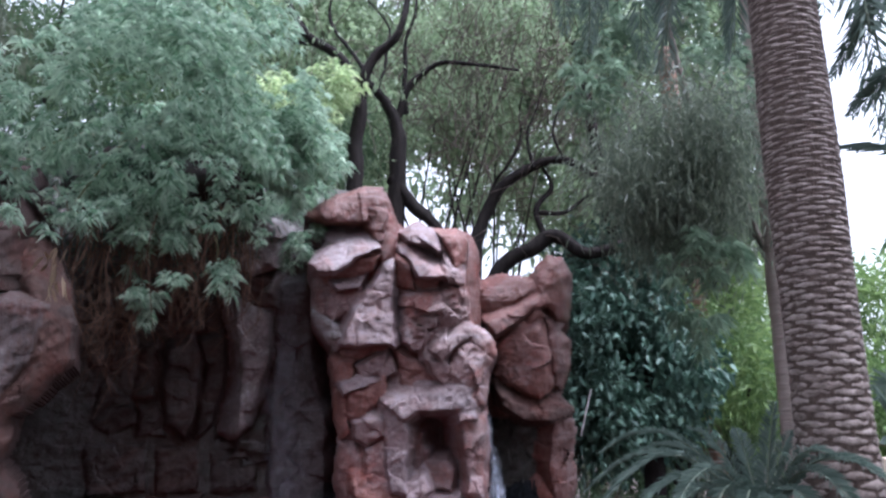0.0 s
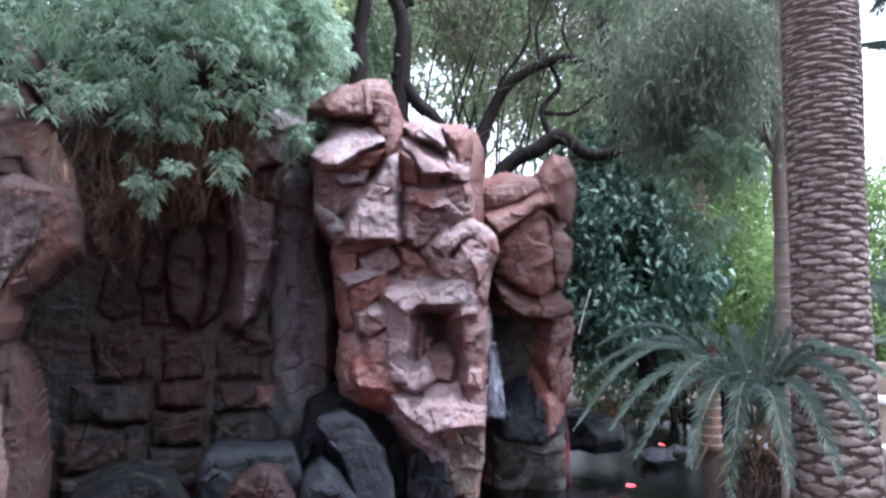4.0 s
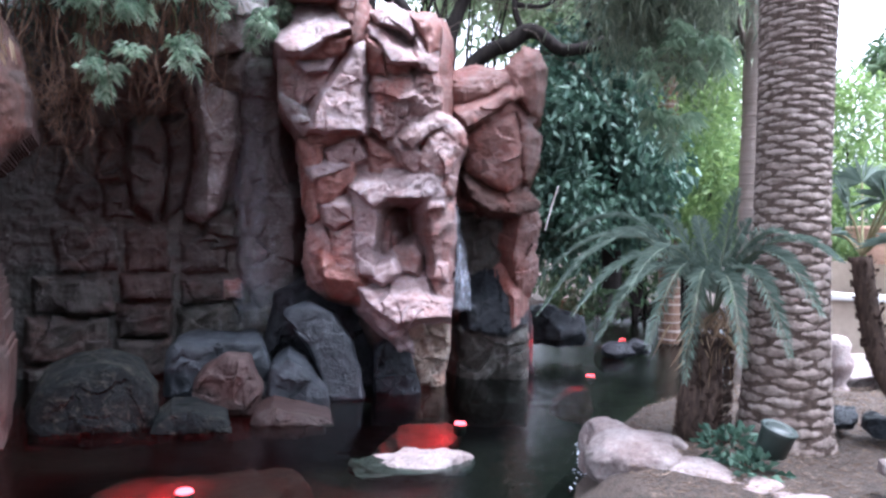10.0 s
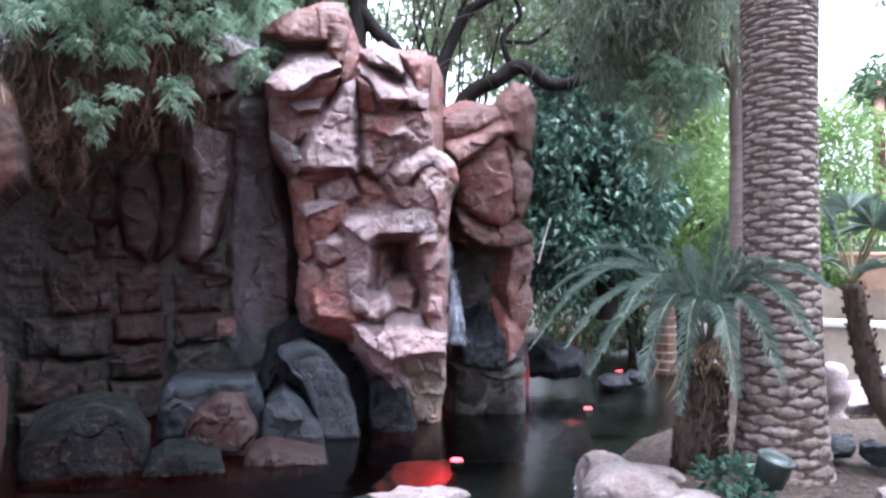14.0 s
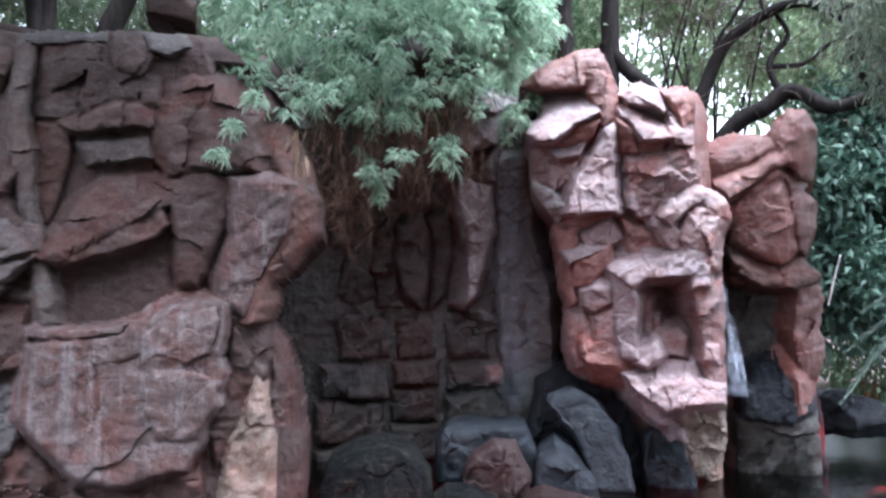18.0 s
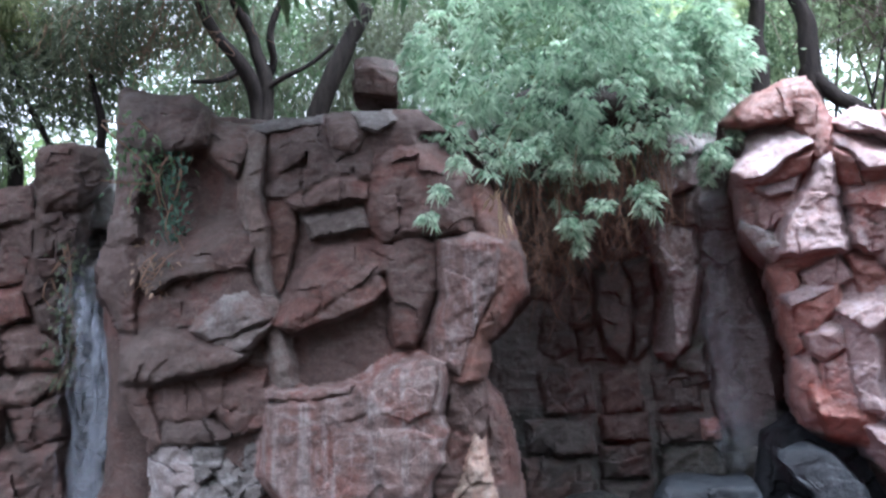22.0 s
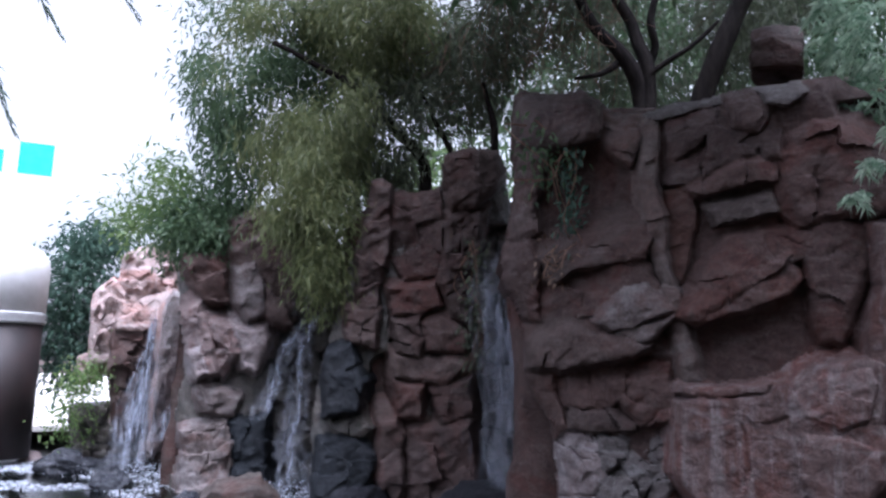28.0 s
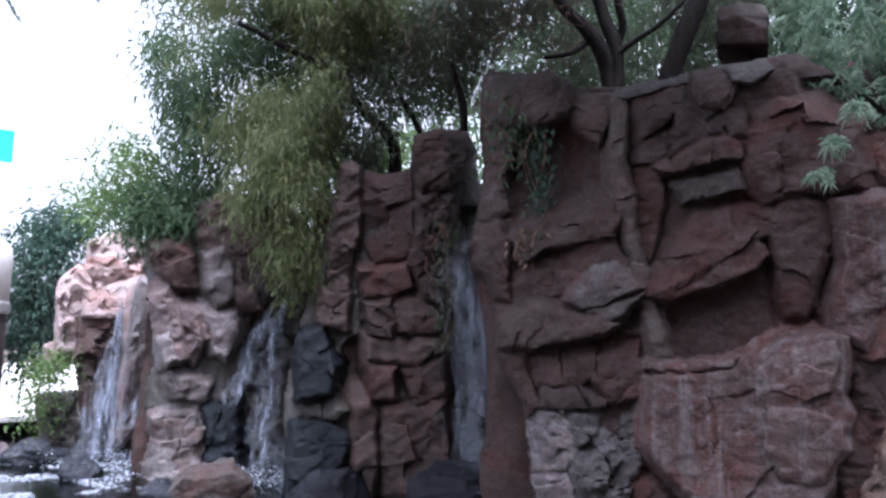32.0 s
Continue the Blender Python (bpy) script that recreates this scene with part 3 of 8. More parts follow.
    d /= np.linalg.norm(d, axis=1, keepdims=True)
    r = shell + (1 - shell) * rng.random(count) ** 0.6
    r *= 0.8 + 0.4 * value_noise(d * 2.5 + pick[:, None] * 7.3, 5)
    return np.array([s[0] for s in spots])[pick] + d * r[:, None] * np.array([s[1] for s in spots])[pick], d


def crown(name, spots, clumps, each, length, width, material, seed, spread=0.3, droop=0.5, bend=0.25, gaps=0.42):
    """Leaves in sprigs round the points of a set of ellipsoids."""
    rng = np.random.default_rng(seed)
    c, d = blob_points(rng, spots, clumps)
    keep = fbm(c * (0.75 if gaps < 0.45 else 1.5) + seed, seed, 3) > gaps
    c, d = c[keep], d[keep]
    at = np.repeat(c, each, 0) + rng.normal(size=(len(c) * each, 3)) * spread * 0.5
    way = np.repeat(d * 0.5 + rng.normal(size=d.shape) * 0.4, each, 0) + rng.normal(size=at.shape) * 0.7
    way[:, 2] -= droop
    return leaves(name, at, way, length * rng.uniform(0.6, 1.3, len(at)), width, material, rng, bend)


def turned(profile, material, name, sides=28):
    """A vessel or post turned from a profile of (radius, height)."""
    v, f = [], []
    for r, z in profile:
        v.extend((r * math.cos(2 * math.pi * j / sides), r * math.sin(2 * math.pi * j / sides), z) for j in range(sides))
    f = [[i * sides + j, i * sides + (j + 1) % sides, (i + 1) * sides + (j + 1) % sides, (i + 1) * sides + j] for i in range(len(profile) - 1) for j in range(sides)]
    f.append([(len(profile) - 1) * sides + j for j in range(sides)])
    f.append([j for j in range(sides)][::-1])
    return mesh(name, v, f, material)


# ---- ground and water ----
def segment_distance(x, y, a, b):
    ax, ay, bx, by = *a, *b
    t = np.clip(((x - ax) * (bx - ax) + (y - ay) * (by - ay)) / ((bx - ax) ** 2 + (by - ay) ** 2), 0, 1)
    return np.hypot(x - ax - t * (bx - ax), y - ay - t * (by - ay))


def shore(x, y):
    """Below zero in the pool, in metres from its edge."""
    d = segment_distance(x, y, (-16.0, 2.5), (-9.0, 2.2)) - 3.0
    d = np.minimum(d, segment_distance(x, y, (-9.0, 2.6), (-1.6, 6.6)) - 3.1)
    d = np.minimum(d, segment_distance(x, y, (-1.6, 6.6), (-0.6, 8.2)) - 2.9)
    d = np.minimum(d, segment_distance(x, y, (-1.0, 3.7), (-0.7, 5.4)) - 1.8)
    d = np.minimum(d, segment_distance(x, y, (0.2, 8.6), (4.3, 15.0)) - 2.6)
    d = np.minimum(d, segment_distance(x, y, (4.3, 9.2), (9.0, 9.0)) - 1.7)
    return d


def ground_mesh():
    span = np.concatenate([-np.geomspace(22, 300, 14)[::-1], np.linspace(-20, 20, 161), np.geomspace(22, 300, 14)])
    gx, gy = np.meshgrid(span, span)
    x, y = gx.ravel(), gy.ravel() + 4
    d = shore(x, y)
    p = np.stack([x, y, 0 * x], 1)
    z = 0.28 + 0.06 * (fbm(p * 0.7, 3) - 0.5) + 0.03 * (fbm(p * 5, 4) - 0.5)
    z = np.where(d < 0.35, -0.75 + (z + 0.75) * np.clip((d + 0.5) / 0.85, 0, 1) ** 0.8, z)
    k = len(span)
    i = np.arange(k * k).reshape(k, k)
    faces = np.stack([i[:-1, :-1], i[:-1, 1:], i[1:, 1:], i[1:, :-1]], -1).reshape(-1, 4)
    n = Nodes("mulch")
    f, g = n.noise(9, 6, 0.7), n.noise(60, 4, 0.7)
    col = n.mix(n.ramp(f, 0.35, 0.65), (0.03, 0.02, 0.016), (0.08, 0.055, 0.042))
    col = n.mix(n.ramp(g, 0.45, 0.7), col, (0.13, 0.094, 0.072))
    n.bump(n.math("ADD", f, g), 1.0, 0.06)
    return mesh("ground", np.stack([x, y, z], 1), faces, n.done(col, 0.9))


ground = tagged(new("ground", ground_mesh()), "brown bark mulch ground with a sunken pond basin", "ground", kind="structure")

wm = Nodes("pond_water")
ripple = wm.math("ADD", wm.noise(5, 3, 0.5), wm.math("MULTIPLY", wm.noise(22, 3, 0.5), 0.35))
bump = wm.node("ShaderNodeBump", Height=ripple, Strength=0.22, Distance=0.05).outputs["Normal"]
gloss = wm.node("ShaderNodeBsdfGlossy", Roughness=0.06, Normal=bump)
clear = wm.node("ShaderNodeBsdfTransparent", Color=(0.3, 0.39, 0.36, 1))
fres = wm.node("ShaderNodeFresnel", IOR=1.33, Normal=bump)
wmix = wm.node("ShaderNodeMixShader", Fac=fres.outputs[0])
wm.tree.links.new(clear.outputs[0], wmix.inputs[1])
wm.tree.links.new(gloss.outputs[0], wmix.inputs[2])
wm.tree.links.new(wmix.outputs[0], wm.tree.nodes["Material Output"].inputs["Surface"])
# Unseen hedge, added behind the camera to hold back frontal sky light.
HEDGE = Nodes("unseen_hedge")
lf = HEDGE.noise(9, 5, 0.7)
HEDGE.bump(lf, 1.0, 0.1)
HEDGE = HEDGE.done(HEDGE.mix(HEDGE.ramp(lf, 0.4, 0.6), (0.02, 0.035, 0.018), (0.06, 0.09, 0.045)), 0.8)
hv, hf = [], []
for i in range(81):
    a = radians(150 + 155 * i / 80)
    for k in range(25):
        q = np.array([[i * 0.31, k * 0.31, 0.0]])
        r = 7.5 + 0.9 * (fbm(q, 8)[0] - 0.5)
        hv.append((-math.sin(a) * r, math.cos(a) * r, k / 24 * (10.5 + 0.8 * math.sin(i * 0.7)) - 0.2))
hf = [[i * 25 + k, i * 25 + k + 1, (i + 1) * 25 + k + 1, (i + 1) * 25 + k] for i in range(80) for k in range(24)]
hedge = tagged(new("backdrop_hedge", mesh("backdrop_hedge", hv, hf, HEDGE)), "tall dark green hedge added out of view behind the path to block light", "hedge", kind="structure")
water = tagged(new("water", mesh("water", [(-22, -4, 0), (14, -4, 0), (14, 22, 0), (-22, 22, 0)], [[0, 1, 2, 3]], wm.mat)), "dark still pond water with faint ripples", "water", kind="structure")


# ---- the front rock pillar ----
pillar = thing("rock_pillar", (0.0, 8.8, 0.0), "tall pink and pale artificial rock pillar with a niche, standing in the pond", "rock formation")
rock(pillar, "core", (-0.52, 9.42, 3.40), (1.72, 1.60, 1.93), 3, 1, RED, n=26, rough=0.1)
rock(pillar, "core", (-0.36, 9.78, 1.16), (1.71, 1.40, 2.85), 2, 2, RED, n=26, rough=0.1)
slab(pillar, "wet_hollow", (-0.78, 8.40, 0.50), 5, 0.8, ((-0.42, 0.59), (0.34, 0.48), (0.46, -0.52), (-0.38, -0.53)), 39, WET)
PILLAR_BODY = ((1.58, 4.18), (1.32, 4.39), (1.02, 4.53), (0.84, 4.58), (0.69, 4.57), (0.61, 4.38), (0.52, 4.16), (0.49, 4.05), (0.29, 4.16), (0.17, 4.08), (0.02, 4.06), (-0.18, 4.07), (-0.27, 3.93), (-0.26, 3.69), (-0.25, 3.47), (-0.31, 3.03), (-0.45, 2.95), (-0.56, 2.82), (-0.59, 2.63), (-0.51, 2.50), (-0.49, 2.30), (-0.47, 2.00), (-0.50, 1.82), (-0.48, 1.28), (-0.49, 0.98), (-0.45, 0.74), (-0.45, 0.44), (-0.39, 0.03), (-0.36, -0.32), (0.38, -0.40), (0.36, 0.13), (0.47, 0.45), (0.62, 0.77), (0.90, 0.97), (1.10, 1.11), (1.16, 1.47), (1.11, 1.83), (1.19, 2.13), (1.25, 2.55), (1.21, 2.70), (1.37, 2.90), (1.44, 3.06), (1.47, 3.33), (1.43, 3.49), (1.49, 3.63), (1.43, 3.76), (1.33, 3.89), (1.41, 4.04), (1.54, 4.11))
PILLAR_HOLLOWS = (
    (0.85, 0.10, ((0.46, 0.69), (0.11, 0.71), (-0.48, 0.77), (-0.53, -0.43), (0.49, -0.46), (0.42, 0.30))),
    (0.34, 0.05, ((1.38, 4.10), (0.86, 4.11), (0.83, 3.99), (1.30, 3.90), (1.38, 3.95))),
    (0.50, 0.08, ((0.32, 2.05), (-0.09, 2.07), (-0.25, 1.98), (-0.23, 1.63), (-0.26, 0.97), (0.18, 1.02), (0.29, 1.25), (0.38, 1.42), (0.35, 1.85))),
    (0.14, 0.04, ((0.37, 3.86), (0.07, 3.77), (0.02, 3.57), (0.19, 3.67))),
    (0.12, 0.03, ((0.34, 2.64), (0.21, 2.66), (-0.06, 2.48), (-0.10, 2.39), (0.05, 2.41))),
    (0.12, 0.06, ((0.54, 3.35), (0.48, 3.33), (0.42, 2.77), (0.52, 2.83))),
    (0.75, 0.12, ((1.14, 1.07), (0.84, 0.96), (0.50, 0.87), (0.40, 0.66), (0.30, 0.13), (0.34, -0.40), (0.55, -0.40), (1.12, 0.64))),
)
PILLAR_STONES = (
    ("cap_stone", RED, 0.24, -0.10, 0.10, 0.07, 1.0, 0.4, ((1.58, 4.17), (1.32, 4.38), (0.99, 4.53), (0.82, 4.57), (0.82, 4.30), (0.85, 4.13), (1.25, 4.10), (1.42, 4.12))),
    ("stem", RED, 0.22, 0.00, -0.25, 0.08, 1.5, 0.4, ((0.90, 4.56), (0.69, 4.56), (0.61, 4.38), (0.52, 4.13), (0.53, 3.91), (0.59, 3.71), (0.68, 3.65), (0.80, 3.79), (0.84, 4.05), (0.87, 4.30))),
    # Pale tops over red undersides: part of their sheen and shade is coloured in.
    ("lip_stone", PALE, 0.36, -0.90, 0.10, 0.04, 1.5, 0.3, ((1.48, 3.64), (1.40, 3.76), (1.29, 3.91), (0.76, 3.99), (0.71, 3.84), (0.87, 3.77), (0.99, 3.72), (1.08, 3.63), (1.20, 3.55), (1.36, 3.55))),
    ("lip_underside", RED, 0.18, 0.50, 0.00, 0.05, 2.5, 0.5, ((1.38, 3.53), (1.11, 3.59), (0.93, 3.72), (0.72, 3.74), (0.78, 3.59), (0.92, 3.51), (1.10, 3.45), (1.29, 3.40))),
    ("stone", PALE, 0.20, -0.60, 0.00, 0.04, 1.5, 0.5, ((1.24, 3.42), (0.85, 3.54), (0.93, 3.37), (1.15, 3.34))),
    ("stone", PINK, 0.10, 0.10, 0.10, 0.05, 1.5, 0.7, ((1.29, 3.33), (0.92, 3.34), (0.97, 3.14), (1.21, 3.03), (1.29, 3.08))),
    ("stone", GREY, 0.12, 0.00, 0.20, 0.05, 1.5, 0.9, ((1.45, 3.09), (1.22, 3.04), (1.03, 2.77), (1.17, 2.69), (1.36, 2.90))),
    ("stone", PINK, 0.04, 0.00, 0.30, 0.05, 1.5, 0.6, ((1.45, 3.36), (1.30, 3.31), (1.29, 3.06), (1.45, 3.09))),
    ("pale_slab", PALE, 0.27, -0.12, -0.05, 0.03, 2.0, 0.5, ((0.68, 3.65), (0.55, 3.70), (0.57, 3.38), (0.57, 3.07), (0.52, 2.75), (0.72, 2.78), (0.96, 2.74), (1.08, 2.78), (1.03, 2.96), (0.97, 3.14), (0.83, 3.31), (0.74, 3.46))),
    ("peak_stone", PALE, 0.20, -0.50, 0.00, 0.04, 1.5, 0.8, ((0.50, 4.01), (0.29, 4.14), (0.17, 4.06), (0.13, 3.98), (0.07, 3.79), (0.16, 3.86), (0.29, 3.87), (0.40, 3.91))),
    ("plate", PALE, 0.24, -0.50, 0.10, 0.03, 2.0, 0.4, ((0.52, 3.88), (0.41, 3.85), (0.26, 3.70), (0.04, 3.56), (-0.01, 3.51), (0.28, 3.52), (0.41, 3.72), (0.51, 3.78))),
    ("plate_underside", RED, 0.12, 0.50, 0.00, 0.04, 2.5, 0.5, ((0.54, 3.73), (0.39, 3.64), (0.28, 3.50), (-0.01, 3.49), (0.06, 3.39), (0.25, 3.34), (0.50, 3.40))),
    ("knob", RED, 0.15, -0.20, -0.20, 0.12, 1.0, 0.5, ((0.12, 4.03), (-0.17, 4.05), (-0.27, 3.91), (-0.24, 3.68), (-0.13, 3.61), (-0.05, 3.78), (0.01, 3.90))),
    ("knob", PALE, 0.20, -0.30, 0.00, 0.05, 1.5, 0.9, ((0.01, 3.77), (-0.09, 3.63), (-0.23, 3.55), (-0.22, 3.45), (-0.06, 3.44), (0.01, 3.55))),
    ("crag", PINK, 0.12, -0.05, 0.00, 0.06, 1.5, 2.2, ((0.45, 3.33), (0.12, 3.36), (-0.26, 3.44), (-0.30, 3.03), (-0.04, 2.81), (0.14, 2.68), (0.35, 2.71), (0.45, 2.89))),
    ("crag_rib", PALE, 0.20, -0.30, 0.00, 0.03, 1.5, 1.0, ((0.43, 3.07), (0.33, 3.09), (0.29, 2.89), (0.35, 2.76), (0.43, 2.80))),
    ("crag_rib", PINK, 0.21, -0.50, 0.00, 0.03, 1.5, 0.8, ((0.37, 3.31), (0.06, 3.32), (-0.01, 3.15), (0.18, 3.11), (0.33, 3.18))),
    ("crag_rib", PINK, 0.24, -0.50, 0.00, 0.03, 1.5, 1.0, ((0.12, 2.70), (-0.10, 2.89), (-0.31, 3.02), (-0.43, 2.95), (-0.17, 2.78), (0.01, 2.62))),
    ("bulge", PINK, 0.20, 0.00, -0.20, 0.14, 1.0, 0.9, ((-0.33, 2.99), (-0.45, 2.94), (-0.56, 2.82), (-0.59, 2.63), (-0.50, 2.51), (-0.48, 2.12), (-0.26, 2.10), (-0.04, 2.46), (-0.13, 2.71))),
    ("crag_rib", PINK, 0.20, 0.20, 0.00, 0.04, 1.5, 1.2, ((0.15, 2.59), (-0.02, 2.61), (-0.21, 2.36), (-0.03, 2.32), (0.11, 2.44))),
    ("stone", RED, 0.12, 0.50, 0.00, 0.04, 2.0, 0.6, ((1.09, 2.67), (0.84, 2.75), (0.56, 2.79), (0.59, 2.71), (0.89, 2.61), (1.04, 2.57))),
    ("stone", RED, 0.12, 0.10, 0.20, 0.05, 1.5, 0.8, ((1.23, 2.62), (0.95, 2.59), (0.97, 2.30), (1.17, 2.32))),
    ("stone", PINK, 0.14, 0.00, 0.00, 0.05, 1.5, 0.8, ((0.92, 2.53), (0.59, 2.70), (0.50, 2.46), (0.64, 2.38), (0.89, 2.40))),
    ("stone", RED, 0.08, 0.30, 0.00, 0.05, 1.5, 0.7, ((0.50, 2.69), (0.33, 2.60), (-0.04, 2.36), (0.18, 2.27), (0.45, 2.26))),
    ("stone", PALE, 0.20, -0.40, 0.00, 0.03, 1.5, 0.7, ((1.11, 2.31), (0.89, 2.41), (0.64, 2.38), (0.88, 2.29), (1.05, 2.22))),
    ("stone", RED, 0.17, 0.20, 0.00, 0.06, 1.5, 0.6, ((1.02, 2.24), (0.64, 2.38), (0.63, 2.21), (0.84, 2.02), (0.99, 1.97))),
    ("stone", RED, 0.10, 0.00, 0.30, 0.05, 1.5, 0.8, ((1.17, 2.25), (1.05, 2.32), (0.96, 1.84), (1.09, 1.76))),
    ("stone", PINK, 0.15, 0.00, 0.20, 0.07, 1.5, 0.7, ((1.13, 1.76), (0.92, 1.72), (0.82, 1.48), (0.84, 1.17), (1.02, 1.13), (1.13, 1.40))),
    ("stone", PINK, 0.20, 0.00, 0.10, 0.05, 1.5, 0.8, ((0.93, 1.96), (0.66, 2.04), (0.63, 1.82), (0.80, 1.72), (0.92, 1.78))),
    ("stone", PINK, 0.21, 0.00, 0.10, 0.05, 1.5, 0.7, ((0.83, 1.66), (0.61, 1.77), (0.55, 1.49), (0.51, 1.24), (0.65, 1.09), (0.79, 1.23))),
    ("overhang", RED, 0.20, 0.90, 0.10, 0.05, 1.5, 1.0, ((0.92, 1.23), (0.54, 1.18), (0.31, 1.00), (0.52, 0.92), (0.84, 1.00))),
    ("jamb", PALE, 0.30, 0.00, 0.10, 0.04, 1.5, 0.7, ((0.67, 2.12), (0.44, 2.16), (0.38, 1.85), (0.42, 1.49), (0.39, 1.24), (0.55, 1.24), (0.61, 1.61), (0.63, 1.91))),
    ("lintel", PALE, 0.27, -0.25, 0.00, 0.04, 1.2, 0.9, ((0.64, 2.15), (0.34, 2.22), (0.09, 2.31), (-0.22, 2.36), (-0.34, 2.27), (-0.31, 2.10), (-0.03, 2.07), (0.27, 2.08), (0.41, 1.96))),
    ("jamb", PINK, 0.18, 0.00, -0.15, 0.06, 1.5, 0.8, ((-0.16, 1.98), (-0.46, 2.02), (-0.49, 1.28), (-0.48, 0.96), (-0.27, 0.99), (-0.25, 1.51), (-0.20, 1.75))),
    ("stone", PALE, 0.26, -0.30, 0.00, 0.04, 1.5, 0.6, ((-0.14, 2.11), (-0.34, 2.15), (-0.33, 1.98), (-0.17, 1.95))),
    ("stone", PALE, 0.23, -0.20, 0.00, 0.03, 1.5, 0.6, ((-0.28, 1.39), (-0.43, 1.39), (-0.41, 1.20), (-0.26, 1.23))),
    ("niche_side", PINK, -0.02, 0.00, 0.60, 0.04, 2.5, 0.9, ((0.34, 1.93), (0.23, 1.86), (0.24, 1.50), (0.32, 1.30), (0.40, 1.42))),
    ("niche_stone", PINK, 0.02, -0.40, 0.00, 0.04, 2.5, 0.4, ((0.19, 1.54), (-0.05, 1.56), (-0.13, 1.45), (-0.07, 1.25), (0.14, 1.28))),
    ("niche_stone", PALE, 0.12, -0.50, 0.00, 0.03, 2.5, 0.3, ((0.23, 1.23), (-0.19, 1.21), (-0.24, 1.02), (-0.00, 1.02), (0.22, 1.10))),
    ("niche_stone", PINK, -0.05, 0.00, 0.00, 0.04, 2.5, 0.4, ((0.24, 1.71), (0.14, 1.66), (0.15, 1.55), (0.25, 1.57))),
    ("stone", PALE, 0.28, -0.40, 0.00, 0.04, 2.0, 0.8, ((0.42, 1.37), (0.20, 1.38), (0.16, 1.25), (0.30, 1.16), (0.40, 1.19))),
    ("sill", PALE, 0.42, -0.80, 0.00, 0.04, 1.5, 1.4, ((0.52, 1.09), (0.30, 1.10), (0.12, 1.01), (-0.25, 0.99), (-0.45, 0.92), (-0.43, 0.82), (-0.07, 0.77), (0.11, 0.72), (0.28, 0.82), (0.42, 0.94))),
    ("foot_rib", PALE, 0.12, 0.50, 0.00, 0.04, 2.0, 1.3, ((0.41, 0.84), (0.18, 0.78), (0.02, 0.66), (-0.08, 0.43), (-0.09, 0.18), (0.04, 0.31), (0.20, 0.56), (0.34, 0.70))),
    ("foot", GOLD, -0.10, 0.75, -0.10, 0.06, 2.0, 2.2, ((0.00, 0.72), (-0.40, 0.80), (-0.46, 0.56), (-0.40, 0.20), (-0.37, -0.27), (-0.13, -0.27), (-0.08, 0.30), (-0.04, 0.55))),
    ("foot", BROWN, -0.25, 0.75, 0.10, 0.06, 2.0, 1.2, ((0.45, 0.71), (0.24, 0.66), (0.10, 0.35), (0.26, 0.07), (0.35, 0.29))),
    # Dark wet stone below the chin; the overhang's shadow is put into its colour.
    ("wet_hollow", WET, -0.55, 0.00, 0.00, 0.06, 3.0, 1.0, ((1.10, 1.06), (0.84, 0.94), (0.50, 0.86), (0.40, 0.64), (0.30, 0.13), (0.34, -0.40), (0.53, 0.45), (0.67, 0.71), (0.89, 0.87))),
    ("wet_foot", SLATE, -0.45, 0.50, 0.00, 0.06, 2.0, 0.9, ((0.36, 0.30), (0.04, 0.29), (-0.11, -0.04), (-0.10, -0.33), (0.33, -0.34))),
)
relief(pillar, (0.0, 0.0, 1.69), 8.0, ((-0.8, 8.08), (0.3, 8.02), (1.6, 8.1)), 0.0, PILLAR_BODY, PILLAR_HOLLOWS, PILLAR_STONES, 501, PINK, step=0.015, curl=0.22, back=1.0)

# ---- the rear rock pillar ----
rear = thing("rear_rock_pillar", (1.2, 9.8, 0.0), "red-brown artificial rock pillar behind a thin waterfall", "rock formation")
rock(rear, "core", (1.11, 9.91, 2.32), (0.96, 1.10, 2.82), -7, 41, RED, n=24, rough=0.1)
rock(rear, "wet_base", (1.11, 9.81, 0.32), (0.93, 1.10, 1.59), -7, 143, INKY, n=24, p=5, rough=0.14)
REAR_BODY = ((-0.29, 3.41), (-0.50, 3.51), (-0.65, 3.55), (-0.92, 3.48), (-1.03, 3.63), (-1.15, 3.74), (-1.32, 3.70), (-1.41, 3.50), (-1.41, 3.28), (-1.35, 2.97), (-1.28, 2.91), (-1.39, 2.79), (-1.36, 2.49), (-1.27, 2.21), (-1.36, 2.09), (-1.39, 1.78), (-1.35, 1.54), (-1.41, 1.37), (-1.36, 1.17), (-1.30, 1.00), (-1.31, -0.33), (-0.40, -0.38), (-0.43, 0.98), (-0.34, 2.48), (-0.26, 3.04))
REAR_HOLLOWS = (
    (0.40, 0.08, ((-0.48, 1.98), (-1.16, 1.93), (-1.16, 1.30), (-1.03, 1.06), (-0.50, 1.01))),
)
REAR_STONES = (
    ("top_slab", RED, 0.22, 0.10, 0.00, 0.08, 0.8, 0.5, ((-0.30, 3.40), (-0.65, 3.54), (-0.92, 3.47), (-1.15, 3.37), (-0.99, 3.26), (-0.63, 3.15), (-0.37, 3.05), (-0.31, 3.16))),
    ("knob", RED, 0.30, 0.00, -0.25, 0.16, 0.8, 0.5, ((-1.00, 3.49), (-1.13, 3.73), (-1.32, 3.69), (-1.40, 3.48), (-1.40, 3.19), (-1.33, 2.99), (-1.23, 3.01), (-1.08, 3.22))),
    ("fold", RED, 0.32, -0.30, 0.00, 0.05, 1.2, 0.5, ((-0.46, 2.99), (-0.63, 3.10), (-0.93, 3.20), (-1.14, 3.33), (-1.18, 3.19), (-0.99, 3.10), (-0.75, 2.97), (-0.56, 2.84))),
